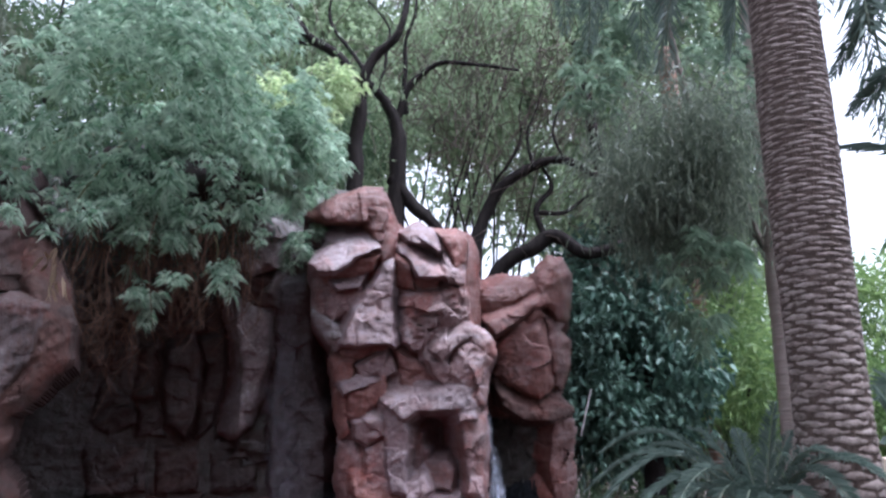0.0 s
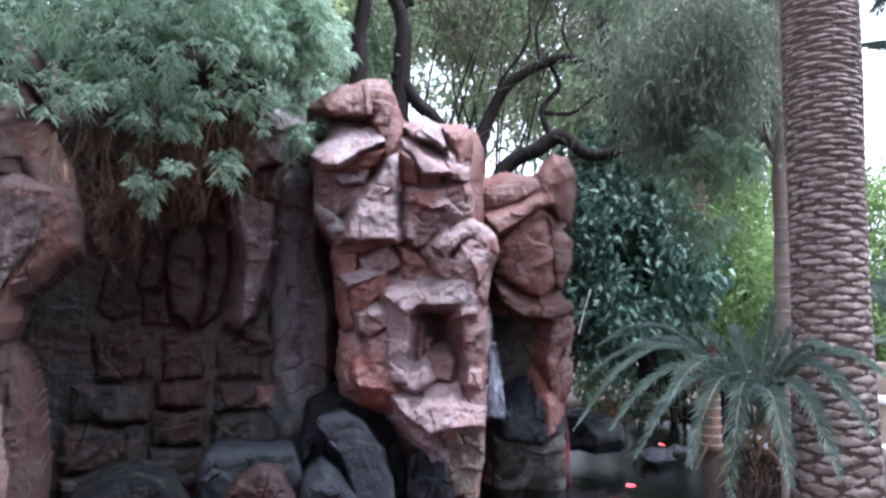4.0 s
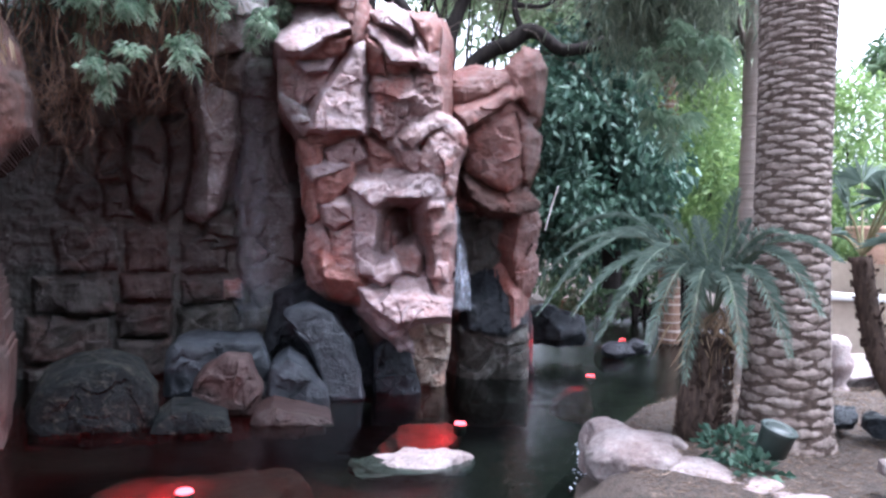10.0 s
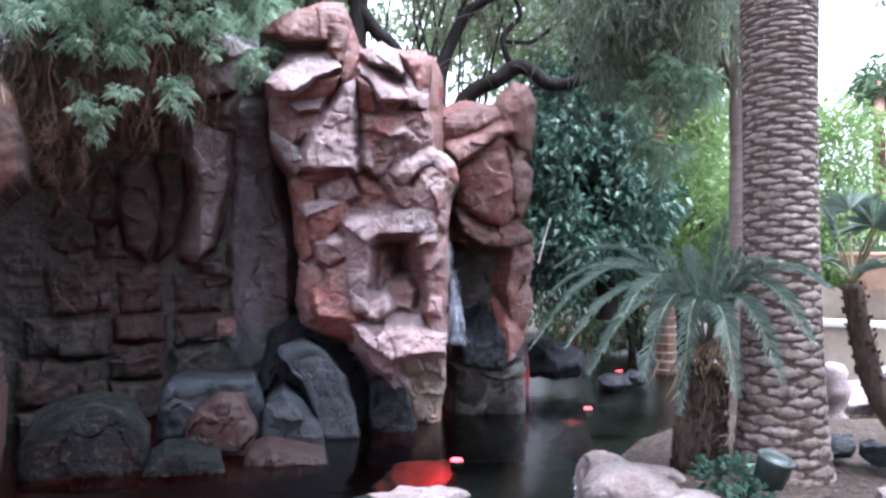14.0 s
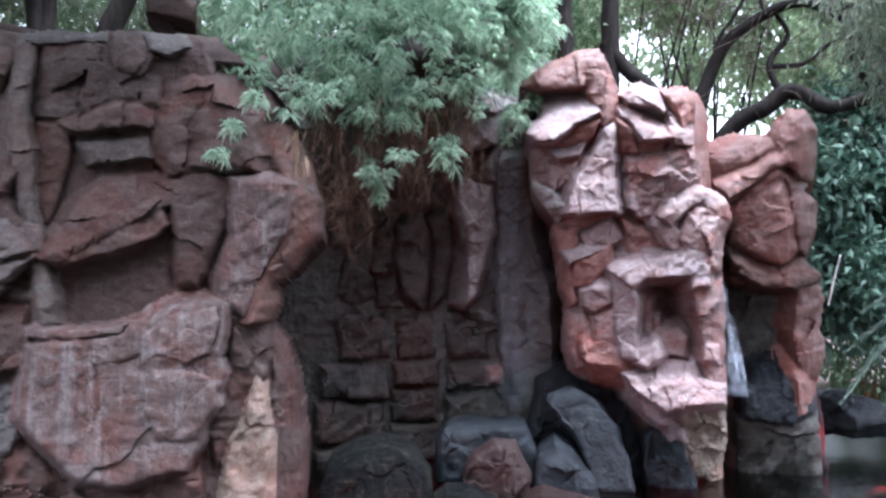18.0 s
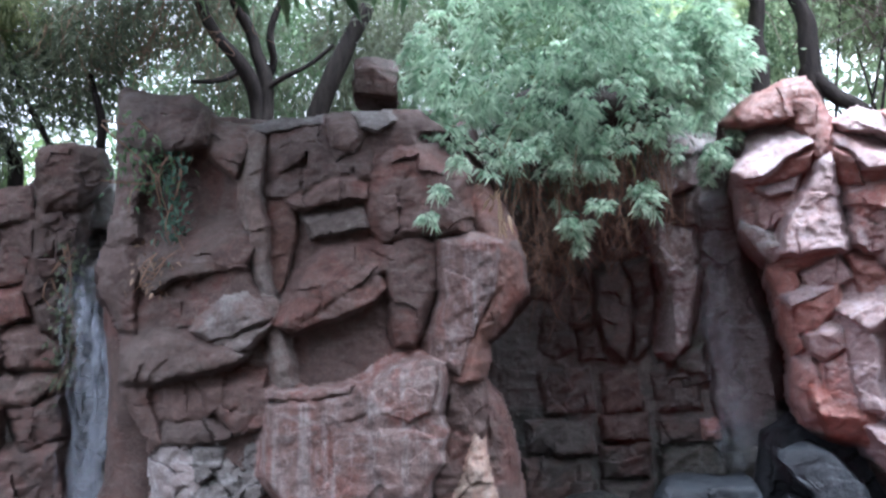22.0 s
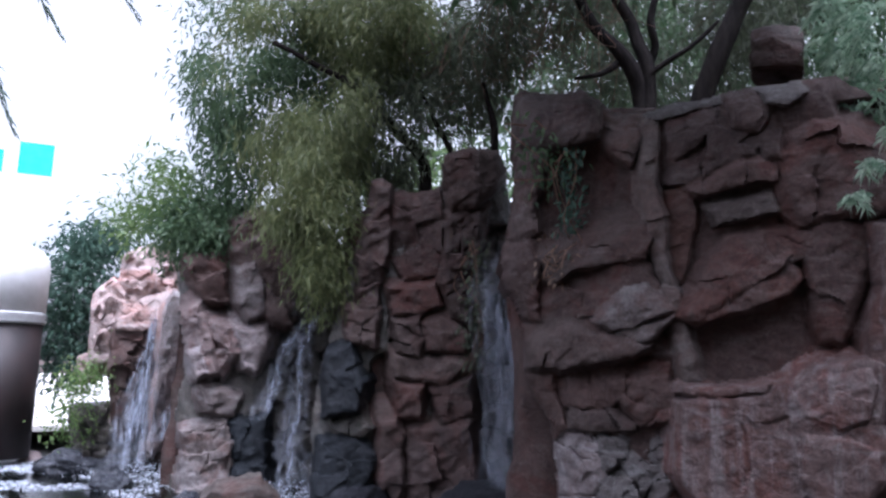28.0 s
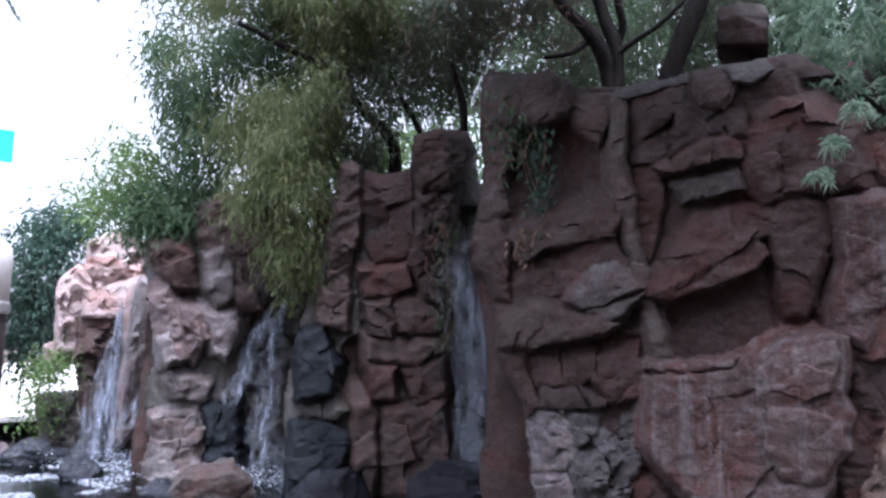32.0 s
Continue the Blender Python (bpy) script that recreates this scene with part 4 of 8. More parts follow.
    ("fold", RED, 0.22, 0.40, 0.00, 0.05, 1.2, 0.5, ((-0.53, 2.83), (-0.75, 2.96), (-1.04, 3.10), (-1.08, 3.02), (-0.81, 2.86), (-0.59, 2.73))),
    ("boulder", RED, 0.26, 0.05, 0.05, 0.15, 1.0, 0.6, ((-0.56, 2.76), (-0.81, 2.95), (-1.06, 3.03), (-1.15, 2.74), (-1.19, 2.32), (-1.02, 2.16), (-0.70, 2.30), (-0.52, 2.37))),
    ("boulder", RED, 0.22, 0.00, -0.50, 0.10, 1.0, 0.6, ((-1.09, 3.03), (-1.27, 2.91), (-1.39, 2.79), (-1.36, 2.49), (-1.27, 2.25), (-1.20, 2.32), (-1.15, 2.74))),
    ("ledge", RUST, 0.32, -0.30, 0.00, 0.04, 1.0, 0.9, ((-0.57, 2.26), (-0.89, 2.08), (-1.16, 2.05), (-1.32, 2.11), (-1.37, 2.01), (-1.13, 1.94), (-0.83, 1.97), (-0.60, 2.11))),
    ("wet_face", WET, -0.20, 0.00, 0.00, 0.06, 2.0, 0.9, ((-0.49, 1.96), (-1.15, 1.92), (-1.16, 1.30), (-1.03, 1.06), (-0.51, 1.01))),
    ("stone", RED, 0.16, 0.00, -0.30, 0.06, 1.2, 1.0, ((-1.15, 1.96), (-1.36, 1.99), (-1.38, 1.78), (-1.34, 1.54), (-1.41, 1.37), (-1.33, 1.11), (-1.17, 1.05), (-1.11, 1.53))),
    ("wet_stone", SLATE, 0.30, -0.30, 0.00, 0.08, 1.0, 0.6, ((-0.59, 0.92), (-0.82, 1.05), (-1.04, 1.06), (-1.20, 1.05), (-1.24, 0.77), (-1.05, 0.63), (-0.63, 0.67))),
    # Right-hand facet coloured red for the red lamp light that falls on it.
    ("red_facet", RED, 0.36, 0.00, -0.40, 0.04, 1.5, 0.4, ((-1.11, 1.06), (-1.20, 1.06), (-1.23, 0.77), (-1.10, 0.72))),
    ("wet_foot", WET, 0.10, 0.20, 0.00, 0.06, 1.2, 1.3, ((-0.56, 0.65), (-1.27, 0.71), (-1.31, -0.33), (-0.52, -0.38))),
)
relief(rear, (0.0, 0.0, 1.69), 8.0, ((-1.8, 9.1), (-1.0, 8.95), (0.0, 9.1)), 0.0, REAR_BODY, REAR_HOLLOWS, REAR_STONES, 502, RED, step=0.018, curl=0.3, back=0.9)

# ---- the alcove behind the pool ----
alcove = thing("rock_alcove", (-2.4, 9.4, 0.0), "dark shaded alcove wall of stacked brown rock blocks", "rock wall")
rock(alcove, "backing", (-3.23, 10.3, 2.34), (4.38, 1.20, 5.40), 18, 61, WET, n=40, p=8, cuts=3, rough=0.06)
rock(alcove, "head_stone", (-3.62, 9.33, 4.50), (2.09, 1.40, 1.46), 21, 140, DAMP_SHADE, n=30, p=5, rough=0.14)
# Roof slab added behind the bamboo, out of sight, to darken the alcove.
rock(alcove, "overhang", (-3.35, 8.3, 4.6), (2.2, 2.2, 0.7), 12, 141, DAMP_SHADE, n=24, p=5, rough=0.12)
ALCOVE_BODY = ((4.71, 3.91), (3.07, 4.19), (2.51, 4.37), (2.33, 4.44), (2.09, 4.44), (1.69, 4.27), (0.89, 4.02), (0.96, -0.73), (1.16, -1.05), (4.75, -1.05))
ALCOVE_HOLLOWS = (
    (0.20, 0.12, ((2.66, 3.17), (2.42, 3.17), (2.36, 1.81), (2.60, 1.74))),
    (0.25, 0.15, ((1.57, 3.43), (1.17, 3.35), (1.11, 0.89), (1.36, 0.89), (1.43, 2.07))),
)
ALCOVE_STONES = (
    ("rib_head", GREY, 0.50, 0.00, 0.00, 0.10, 1.0, 0.7, ((2.34, 4.37), (2.13, 4.41), (2.03, 4.18), (2.06, 3.79), (2.31, 3.68), (2.49, 3.83))),
    ("rib_neck", BROWN, 0.40, 0.10, 0.00, 0.07, 1.5, 0.7, ((2.49, 3.66), (2.06, 3.65), (2.04, 3.30), (2.27, 3.27), (2.46, 3.38))),
    ("pale_rib", GREY, 0.42, 0.00, -0.30, 0.05, 1.5, 0.9, ((2.48, 3.41), (2.25, 3.27), (2.09, 3.24), (2.08, 2.75), (2.18, 2.28), (2.29, 1.90), (2.40, 1.83), (2.37, 2.28), (2.40, 2.76), (2.47, 3.10))),
    ("rib_foot", WET, 0.20, 0.10, 0.00, 0.06, 1.5, 0.7, ((2.40, 1.79), (2.09, 1.90), (2.05, 1.53), (2.31, 1.46))),
    ("curved_rib", DAMP_SHADE, 0.20, 0.00, 0.10, 0.07, 1.5, 0.6, ((2.88, 2.88), (2.60, 2.97), (2.58, 2.35), (2.67, 1.93), (2.84, 1.79), (2.79, 2.21), (2.76, 2.55))),
    ("leaning_oval", DAMP_SHADE, 0.24, 0.00, 0.10, 0.09, 1.5, 0.6, ((3.18, 2.76), (2.97, 2.93), (2.82, 2.69), (2.83, 2.15), (2.94, 1.79), (3.14, 1.93), (3.21, 2.35))),
    ("stone", DAMP_SHADE, 0.08, -0.05, 0.00, 0.09, 1.2, 1.0, ((3.51, 2.69), (3.34, 2.90), (3.26, 2.55), (3.30, 2.21), (3.51, 2.20))),
    ("stone", DAMP_SHADE, 0.07, -0.05, 0.00, 0.09, 1.2, 1.0, ((3.82, 2.41), (3.51, 2.17), (3.44, 1.91), (3.74, 1.79), (3.98, 1.93))),
    ("stone", DAMP_SHADE, 0.09, -0.05, 0.00, 0.09, 1.2, 1.0, ((3.46, 2.12), (3.23, 2.15), (3.15, 1.79), (3.44, 1.79))),
    ("stone", DAMP_SHADE, 0.07, -0.05, 0.00, 0.09, 1.2, 1.0, ((4.06, 2.96), (3.62, 3.03), (3.51, 2.76), (3.75, 2.47), (4.01, 2.54))),
    ("stone", DAMP_SHADE, 0.08, -0.05, 0.00, 0.09, 1.2, 1.0, ((3.20, 3.37), (2.72, 3.31), (2.64, 3.00), (3.07, 2.95))),
    ("stone", DAMP_SHADE, 0.11, -0.05, 0.00, 0.09, 1.2, 1.0, ((4.16, 3.58), (3.27, 3.52), (3.24, 3.10), (3.62, 3.07), (4.16, 3.03))),
    ("stone", DAMP_SHADE, 0.09, -0.05, 0.00, 0.09, 1.2, 1.0, ((3.96, 1.67), (3.34, 1.71), (3.31, 1.21), (3.89, 1.16))),
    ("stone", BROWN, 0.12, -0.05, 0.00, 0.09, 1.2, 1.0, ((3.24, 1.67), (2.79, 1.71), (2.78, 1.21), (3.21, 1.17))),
    ("stone", DAMP_SHADE, 0.08, -0.05, 0.00, 0.09, 1.2, 1.0, ((2.67, 1.64), (2.20, 1.67), (2.12, 1.21), (2.64, 1.17))),
    ("stone", DAMP_SHADE, 0.09, -0.05, 0.00, 0.09, 1.2, 1.0, ((4.14, 1.11), (3.35, 1.11), (3.31, 0.71), (4.10, 0.74))),
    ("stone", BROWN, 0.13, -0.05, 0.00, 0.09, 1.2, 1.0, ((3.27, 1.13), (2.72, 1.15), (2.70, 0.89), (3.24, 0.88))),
    ("stone", DAMP_SHADE, 0.12, -0.05, 0.00, 0.09, 1.2, 1.0, ((2.64, 1.11), (2.19, 1.11), (2.17, 0.87), (2.61, 0.83))),
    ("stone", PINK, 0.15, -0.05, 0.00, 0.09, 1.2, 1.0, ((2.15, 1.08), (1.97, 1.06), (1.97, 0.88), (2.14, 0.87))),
    ("stone", DAMP_SHADE, 0.11, -0.05, 0.00, 0.09, 1.2, 1.0, ((4.17, 0.66), (3.39, 0.65), (3.37, 0.23), (4.13, 0.21))),
    ("stone", DAMP_SHADE, 0.13, -0.05, 0.00, 0.09, 1.2, 1.0, ((3.30, 0.83), (2.73, 0.84), (2.73, 0.47), (3.27, 0.47))),
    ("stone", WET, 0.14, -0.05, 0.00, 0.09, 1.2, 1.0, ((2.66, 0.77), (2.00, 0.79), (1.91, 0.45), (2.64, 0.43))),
    ("stone", DAMP_SHADE, 0.13, -0.05, 0.00, 0.09, 1.2, 1.0, ((4.16, 0.14), (3.35, 0.16), (3.31, -0.23), (4.12, -0.27))),
    ("stone", DAMP_SHADE, 0.15, -0.05, 0.00, 0.09, 1.2, 1.0, ((3.27, 0.41), (2.73, 0.42), (2.73, 0.02), (3.25, 0.01))),
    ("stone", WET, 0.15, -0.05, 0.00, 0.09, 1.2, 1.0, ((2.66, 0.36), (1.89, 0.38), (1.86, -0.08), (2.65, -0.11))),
    ("stone", DAMP_SHADE, 0.15, -0.05, 0.00, 0.09, 1.2, 1.0, ((4.19, -0.32), (3.34, -0.30), (3.30, -1.04), (4.18, -1.02))),
    ("stone", DAMP_SHADE, 0.16, -0.05, 0.00, 0.09, 1.2, 1.0, ((3.25, -0.06), (2.69, -0.04), (2.67, -1.04), (3.25, -1.04))),
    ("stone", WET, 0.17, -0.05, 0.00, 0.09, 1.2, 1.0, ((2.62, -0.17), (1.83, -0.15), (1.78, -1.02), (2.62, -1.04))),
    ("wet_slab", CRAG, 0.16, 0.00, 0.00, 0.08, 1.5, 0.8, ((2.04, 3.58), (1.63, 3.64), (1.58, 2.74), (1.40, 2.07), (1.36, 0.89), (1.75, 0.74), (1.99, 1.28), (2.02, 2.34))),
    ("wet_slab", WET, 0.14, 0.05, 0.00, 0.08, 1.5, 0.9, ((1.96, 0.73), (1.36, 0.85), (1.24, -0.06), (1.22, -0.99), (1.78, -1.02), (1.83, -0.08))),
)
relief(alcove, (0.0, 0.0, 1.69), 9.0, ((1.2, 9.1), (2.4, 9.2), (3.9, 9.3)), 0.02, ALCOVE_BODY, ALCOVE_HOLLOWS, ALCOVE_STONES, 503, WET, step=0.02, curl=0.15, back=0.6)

# ---- the left rock wall ----
left = thing("left_rock_wall", (-4.6, 5.6, 0.0), "massive red-brown artificial rock wall with ledges and a streaked block", "rock wall")
rock(left, "core", (-4.99, 6.40, 2.05), (2.12, 1.80, 4.08), 37, 201, WALL, n=34, p=7, cuts=5, rough=0.07)
rock(left, "core", (-6.36, 5.65, 1.82), (1.87, 1.60, 4.60), 44, 202, WALL, n=34, p=7, cuts=5, rough=0.07)
# Outline points are directions from the camera's standpoint, the centre of this relief.
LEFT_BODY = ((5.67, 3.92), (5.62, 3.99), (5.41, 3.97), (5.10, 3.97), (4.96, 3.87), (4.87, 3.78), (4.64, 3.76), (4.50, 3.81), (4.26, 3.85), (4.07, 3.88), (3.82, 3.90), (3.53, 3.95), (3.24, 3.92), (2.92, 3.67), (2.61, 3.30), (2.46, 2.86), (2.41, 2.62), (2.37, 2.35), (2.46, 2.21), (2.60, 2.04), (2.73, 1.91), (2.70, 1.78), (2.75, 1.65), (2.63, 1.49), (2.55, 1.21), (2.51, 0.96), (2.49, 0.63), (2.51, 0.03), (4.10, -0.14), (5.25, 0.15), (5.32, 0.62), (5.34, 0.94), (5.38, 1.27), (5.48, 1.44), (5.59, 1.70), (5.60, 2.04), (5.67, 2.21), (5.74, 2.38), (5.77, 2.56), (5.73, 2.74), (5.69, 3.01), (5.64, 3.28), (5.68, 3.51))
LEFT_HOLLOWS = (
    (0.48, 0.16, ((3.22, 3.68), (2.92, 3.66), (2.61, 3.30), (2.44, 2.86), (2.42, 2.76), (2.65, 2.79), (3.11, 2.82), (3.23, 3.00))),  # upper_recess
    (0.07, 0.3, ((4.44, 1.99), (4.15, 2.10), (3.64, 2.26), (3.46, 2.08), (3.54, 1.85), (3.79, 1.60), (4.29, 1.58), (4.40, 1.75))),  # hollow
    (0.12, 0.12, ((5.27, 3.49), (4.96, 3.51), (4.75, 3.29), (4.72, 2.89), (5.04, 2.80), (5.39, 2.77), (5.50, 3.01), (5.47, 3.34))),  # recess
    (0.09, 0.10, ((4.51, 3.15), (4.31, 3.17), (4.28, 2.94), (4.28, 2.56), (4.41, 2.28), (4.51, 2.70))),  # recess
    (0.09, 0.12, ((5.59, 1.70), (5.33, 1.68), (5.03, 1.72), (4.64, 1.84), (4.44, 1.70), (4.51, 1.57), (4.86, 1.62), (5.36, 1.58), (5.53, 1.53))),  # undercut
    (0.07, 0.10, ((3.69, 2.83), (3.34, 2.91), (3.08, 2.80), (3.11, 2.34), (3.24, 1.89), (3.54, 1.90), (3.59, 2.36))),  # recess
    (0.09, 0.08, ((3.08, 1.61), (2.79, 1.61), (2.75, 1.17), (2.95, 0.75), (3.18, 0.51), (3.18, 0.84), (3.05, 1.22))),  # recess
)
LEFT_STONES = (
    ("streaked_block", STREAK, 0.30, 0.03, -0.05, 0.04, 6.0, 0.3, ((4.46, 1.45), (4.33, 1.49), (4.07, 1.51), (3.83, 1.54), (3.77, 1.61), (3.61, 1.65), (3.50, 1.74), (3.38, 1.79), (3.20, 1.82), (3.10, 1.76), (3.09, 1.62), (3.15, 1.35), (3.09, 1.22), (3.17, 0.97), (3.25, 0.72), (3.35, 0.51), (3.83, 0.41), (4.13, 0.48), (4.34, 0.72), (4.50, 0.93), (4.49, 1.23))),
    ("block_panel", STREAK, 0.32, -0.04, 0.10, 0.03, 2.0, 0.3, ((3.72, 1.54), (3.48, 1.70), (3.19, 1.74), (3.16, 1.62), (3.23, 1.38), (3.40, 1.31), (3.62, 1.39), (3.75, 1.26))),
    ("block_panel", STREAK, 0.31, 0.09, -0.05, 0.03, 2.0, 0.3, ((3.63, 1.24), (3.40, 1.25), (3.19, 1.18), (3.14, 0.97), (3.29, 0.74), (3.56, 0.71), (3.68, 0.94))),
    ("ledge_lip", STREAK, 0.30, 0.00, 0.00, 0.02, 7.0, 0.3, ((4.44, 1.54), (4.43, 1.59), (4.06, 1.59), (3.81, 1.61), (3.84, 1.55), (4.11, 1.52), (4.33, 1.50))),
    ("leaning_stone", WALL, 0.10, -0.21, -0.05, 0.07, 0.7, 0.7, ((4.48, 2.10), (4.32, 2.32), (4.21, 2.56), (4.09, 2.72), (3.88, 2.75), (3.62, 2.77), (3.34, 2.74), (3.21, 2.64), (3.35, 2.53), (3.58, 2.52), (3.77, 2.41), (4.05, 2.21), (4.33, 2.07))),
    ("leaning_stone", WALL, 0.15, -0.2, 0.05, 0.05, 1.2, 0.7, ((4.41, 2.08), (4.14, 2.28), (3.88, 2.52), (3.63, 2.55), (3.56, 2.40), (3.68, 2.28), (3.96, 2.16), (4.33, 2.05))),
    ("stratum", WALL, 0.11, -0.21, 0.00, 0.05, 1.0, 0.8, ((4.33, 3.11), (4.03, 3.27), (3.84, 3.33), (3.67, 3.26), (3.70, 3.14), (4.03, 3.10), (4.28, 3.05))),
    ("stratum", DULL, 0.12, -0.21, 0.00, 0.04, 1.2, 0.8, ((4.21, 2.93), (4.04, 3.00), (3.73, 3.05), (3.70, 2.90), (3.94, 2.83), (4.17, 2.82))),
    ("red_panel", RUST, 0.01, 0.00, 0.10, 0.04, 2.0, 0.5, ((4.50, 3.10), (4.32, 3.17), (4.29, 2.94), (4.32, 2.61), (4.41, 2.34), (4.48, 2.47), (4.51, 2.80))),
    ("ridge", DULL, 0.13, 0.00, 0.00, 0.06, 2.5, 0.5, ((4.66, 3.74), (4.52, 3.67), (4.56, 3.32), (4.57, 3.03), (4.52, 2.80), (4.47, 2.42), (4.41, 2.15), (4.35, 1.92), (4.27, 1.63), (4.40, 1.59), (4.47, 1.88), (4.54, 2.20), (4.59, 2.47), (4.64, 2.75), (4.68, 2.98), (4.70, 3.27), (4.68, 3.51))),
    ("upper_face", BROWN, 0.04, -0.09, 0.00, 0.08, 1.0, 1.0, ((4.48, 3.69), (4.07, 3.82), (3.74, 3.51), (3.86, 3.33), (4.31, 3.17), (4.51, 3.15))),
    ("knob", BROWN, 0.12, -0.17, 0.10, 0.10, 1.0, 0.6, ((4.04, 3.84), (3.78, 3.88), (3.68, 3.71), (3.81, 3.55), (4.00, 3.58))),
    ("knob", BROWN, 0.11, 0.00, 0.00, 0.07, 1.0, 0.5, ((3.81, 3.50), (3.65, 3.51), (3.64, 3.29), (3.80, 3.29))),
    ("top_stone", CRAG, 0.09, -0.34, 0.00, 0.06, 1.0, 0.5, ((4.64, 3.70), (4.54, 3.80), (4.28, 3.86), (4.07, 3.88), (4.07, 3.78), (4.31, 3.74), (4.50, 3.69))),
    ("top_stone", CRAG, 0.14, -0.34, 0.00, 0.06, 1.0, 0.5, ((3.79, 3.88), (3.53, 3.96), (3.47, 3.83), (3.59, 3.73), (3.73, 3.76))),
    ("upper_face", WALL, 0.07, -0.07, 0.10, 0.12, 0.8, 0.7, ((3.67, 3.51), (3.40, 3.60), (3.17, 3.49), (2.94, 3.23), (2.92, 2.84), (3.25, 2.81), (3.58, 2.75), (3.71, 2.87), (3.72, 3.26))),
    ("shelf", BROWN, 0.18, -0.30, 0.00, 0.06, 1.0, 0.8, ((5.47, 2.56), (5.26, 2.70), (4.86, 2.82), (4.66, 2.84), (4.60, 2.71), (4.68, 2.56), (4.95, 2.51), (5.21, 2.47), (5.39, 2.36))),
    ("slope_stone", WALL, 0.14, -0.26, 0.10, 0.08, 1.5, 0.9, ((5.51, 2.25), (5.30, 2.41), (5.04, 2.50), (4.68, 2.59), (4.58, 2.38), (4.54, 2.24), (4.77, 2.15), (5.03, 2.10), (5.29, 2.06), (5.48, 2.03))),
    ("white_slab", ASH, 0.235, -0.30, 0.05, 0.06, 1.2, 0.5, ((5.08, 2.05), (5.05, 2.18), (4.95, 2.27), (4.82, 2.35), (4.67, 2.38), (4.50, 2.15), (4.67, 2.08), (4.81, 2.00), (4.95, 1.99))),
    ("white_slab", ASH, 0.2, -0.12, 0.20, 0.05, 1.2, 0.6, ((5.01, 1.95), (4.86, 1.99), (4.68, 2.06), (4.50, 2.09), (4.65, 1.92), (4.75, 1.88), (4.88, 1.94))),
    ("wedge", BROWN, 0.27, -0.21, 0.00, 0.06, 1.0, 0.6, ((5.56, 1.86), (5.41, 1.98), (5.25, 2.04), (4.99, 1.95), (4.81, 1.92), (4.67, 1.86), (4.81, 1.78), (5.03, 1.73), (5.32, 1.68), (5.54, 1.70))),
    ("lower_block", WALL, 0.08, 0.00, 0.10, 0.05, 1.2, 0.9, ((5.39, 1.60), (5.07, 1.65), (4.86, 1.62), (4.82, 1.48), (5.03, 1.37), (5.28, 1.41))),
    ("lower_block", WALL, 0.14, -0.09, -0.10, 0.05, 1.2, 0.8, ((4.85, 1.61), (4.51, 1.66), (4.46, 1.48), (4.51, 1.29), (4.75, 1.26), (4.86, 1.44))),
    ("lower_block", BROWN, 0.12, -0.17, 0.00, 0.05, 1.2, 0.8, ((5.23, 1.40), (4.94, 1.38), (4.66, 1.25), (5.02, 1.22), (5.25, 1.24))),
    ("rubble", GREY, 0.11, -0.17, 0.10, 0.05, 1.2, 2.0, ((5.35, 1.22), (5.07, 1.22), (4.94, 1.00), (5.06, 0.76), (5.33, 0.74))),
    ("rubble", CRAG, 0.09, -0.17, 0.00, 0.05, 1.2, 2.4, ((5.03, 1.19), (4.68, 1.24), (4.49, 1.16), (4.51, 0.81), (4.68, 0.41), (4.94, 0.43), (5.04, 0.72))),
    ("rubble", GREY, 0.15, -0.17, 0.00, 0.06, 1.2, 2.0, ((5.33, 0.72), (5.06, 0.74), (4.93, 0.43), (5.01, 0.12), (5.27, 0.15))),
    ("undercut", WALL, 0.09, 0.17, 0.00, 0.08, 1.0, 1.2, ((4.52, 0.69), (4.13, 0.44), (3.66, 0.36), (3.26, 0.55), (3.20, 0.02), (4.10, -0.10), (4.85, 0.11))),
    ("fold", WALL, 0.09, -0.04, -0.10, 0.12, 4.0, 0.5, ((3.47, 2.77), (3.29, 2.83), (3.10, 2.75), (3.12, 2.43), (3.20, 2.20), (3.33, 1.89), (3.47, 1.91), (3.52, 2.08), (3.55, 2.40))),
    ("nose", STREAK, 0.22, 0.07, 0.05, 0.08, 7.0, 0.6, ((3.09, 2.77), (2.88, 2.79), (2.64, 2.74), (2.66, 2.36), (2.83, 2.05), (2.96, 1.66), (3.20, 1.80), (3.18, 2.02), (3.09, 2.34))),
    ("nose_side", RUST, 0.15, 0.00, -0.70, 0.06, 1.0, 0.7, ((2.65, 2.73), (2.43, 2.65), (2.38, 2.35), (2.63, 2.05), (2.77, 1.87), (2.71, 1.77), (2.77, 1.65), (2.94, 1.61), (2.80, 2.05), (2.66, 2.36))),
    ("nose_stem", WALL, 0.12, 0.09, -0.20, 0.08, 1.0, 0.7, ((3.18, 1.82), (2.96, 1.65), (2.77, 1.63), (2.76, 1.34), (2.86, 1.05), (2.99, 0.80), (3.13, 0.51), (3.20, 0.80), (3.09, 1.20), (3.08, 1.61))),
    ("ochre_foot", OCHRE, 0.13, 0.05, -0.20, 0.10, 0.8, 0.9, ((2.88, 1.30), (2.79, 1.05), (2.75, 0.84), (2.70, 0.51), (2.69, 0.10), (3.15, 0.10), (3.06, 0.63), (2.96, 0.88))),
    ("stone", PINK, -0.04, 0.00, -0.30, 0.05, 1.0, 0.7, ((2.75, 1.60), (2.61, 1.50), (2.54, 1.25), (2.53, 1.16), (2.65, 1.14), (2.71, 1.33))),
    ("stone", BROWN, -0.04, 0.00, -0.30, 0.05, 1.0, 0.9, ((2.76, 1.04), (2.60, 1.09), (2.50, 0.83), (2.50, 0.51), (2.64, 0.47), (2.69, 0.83))),
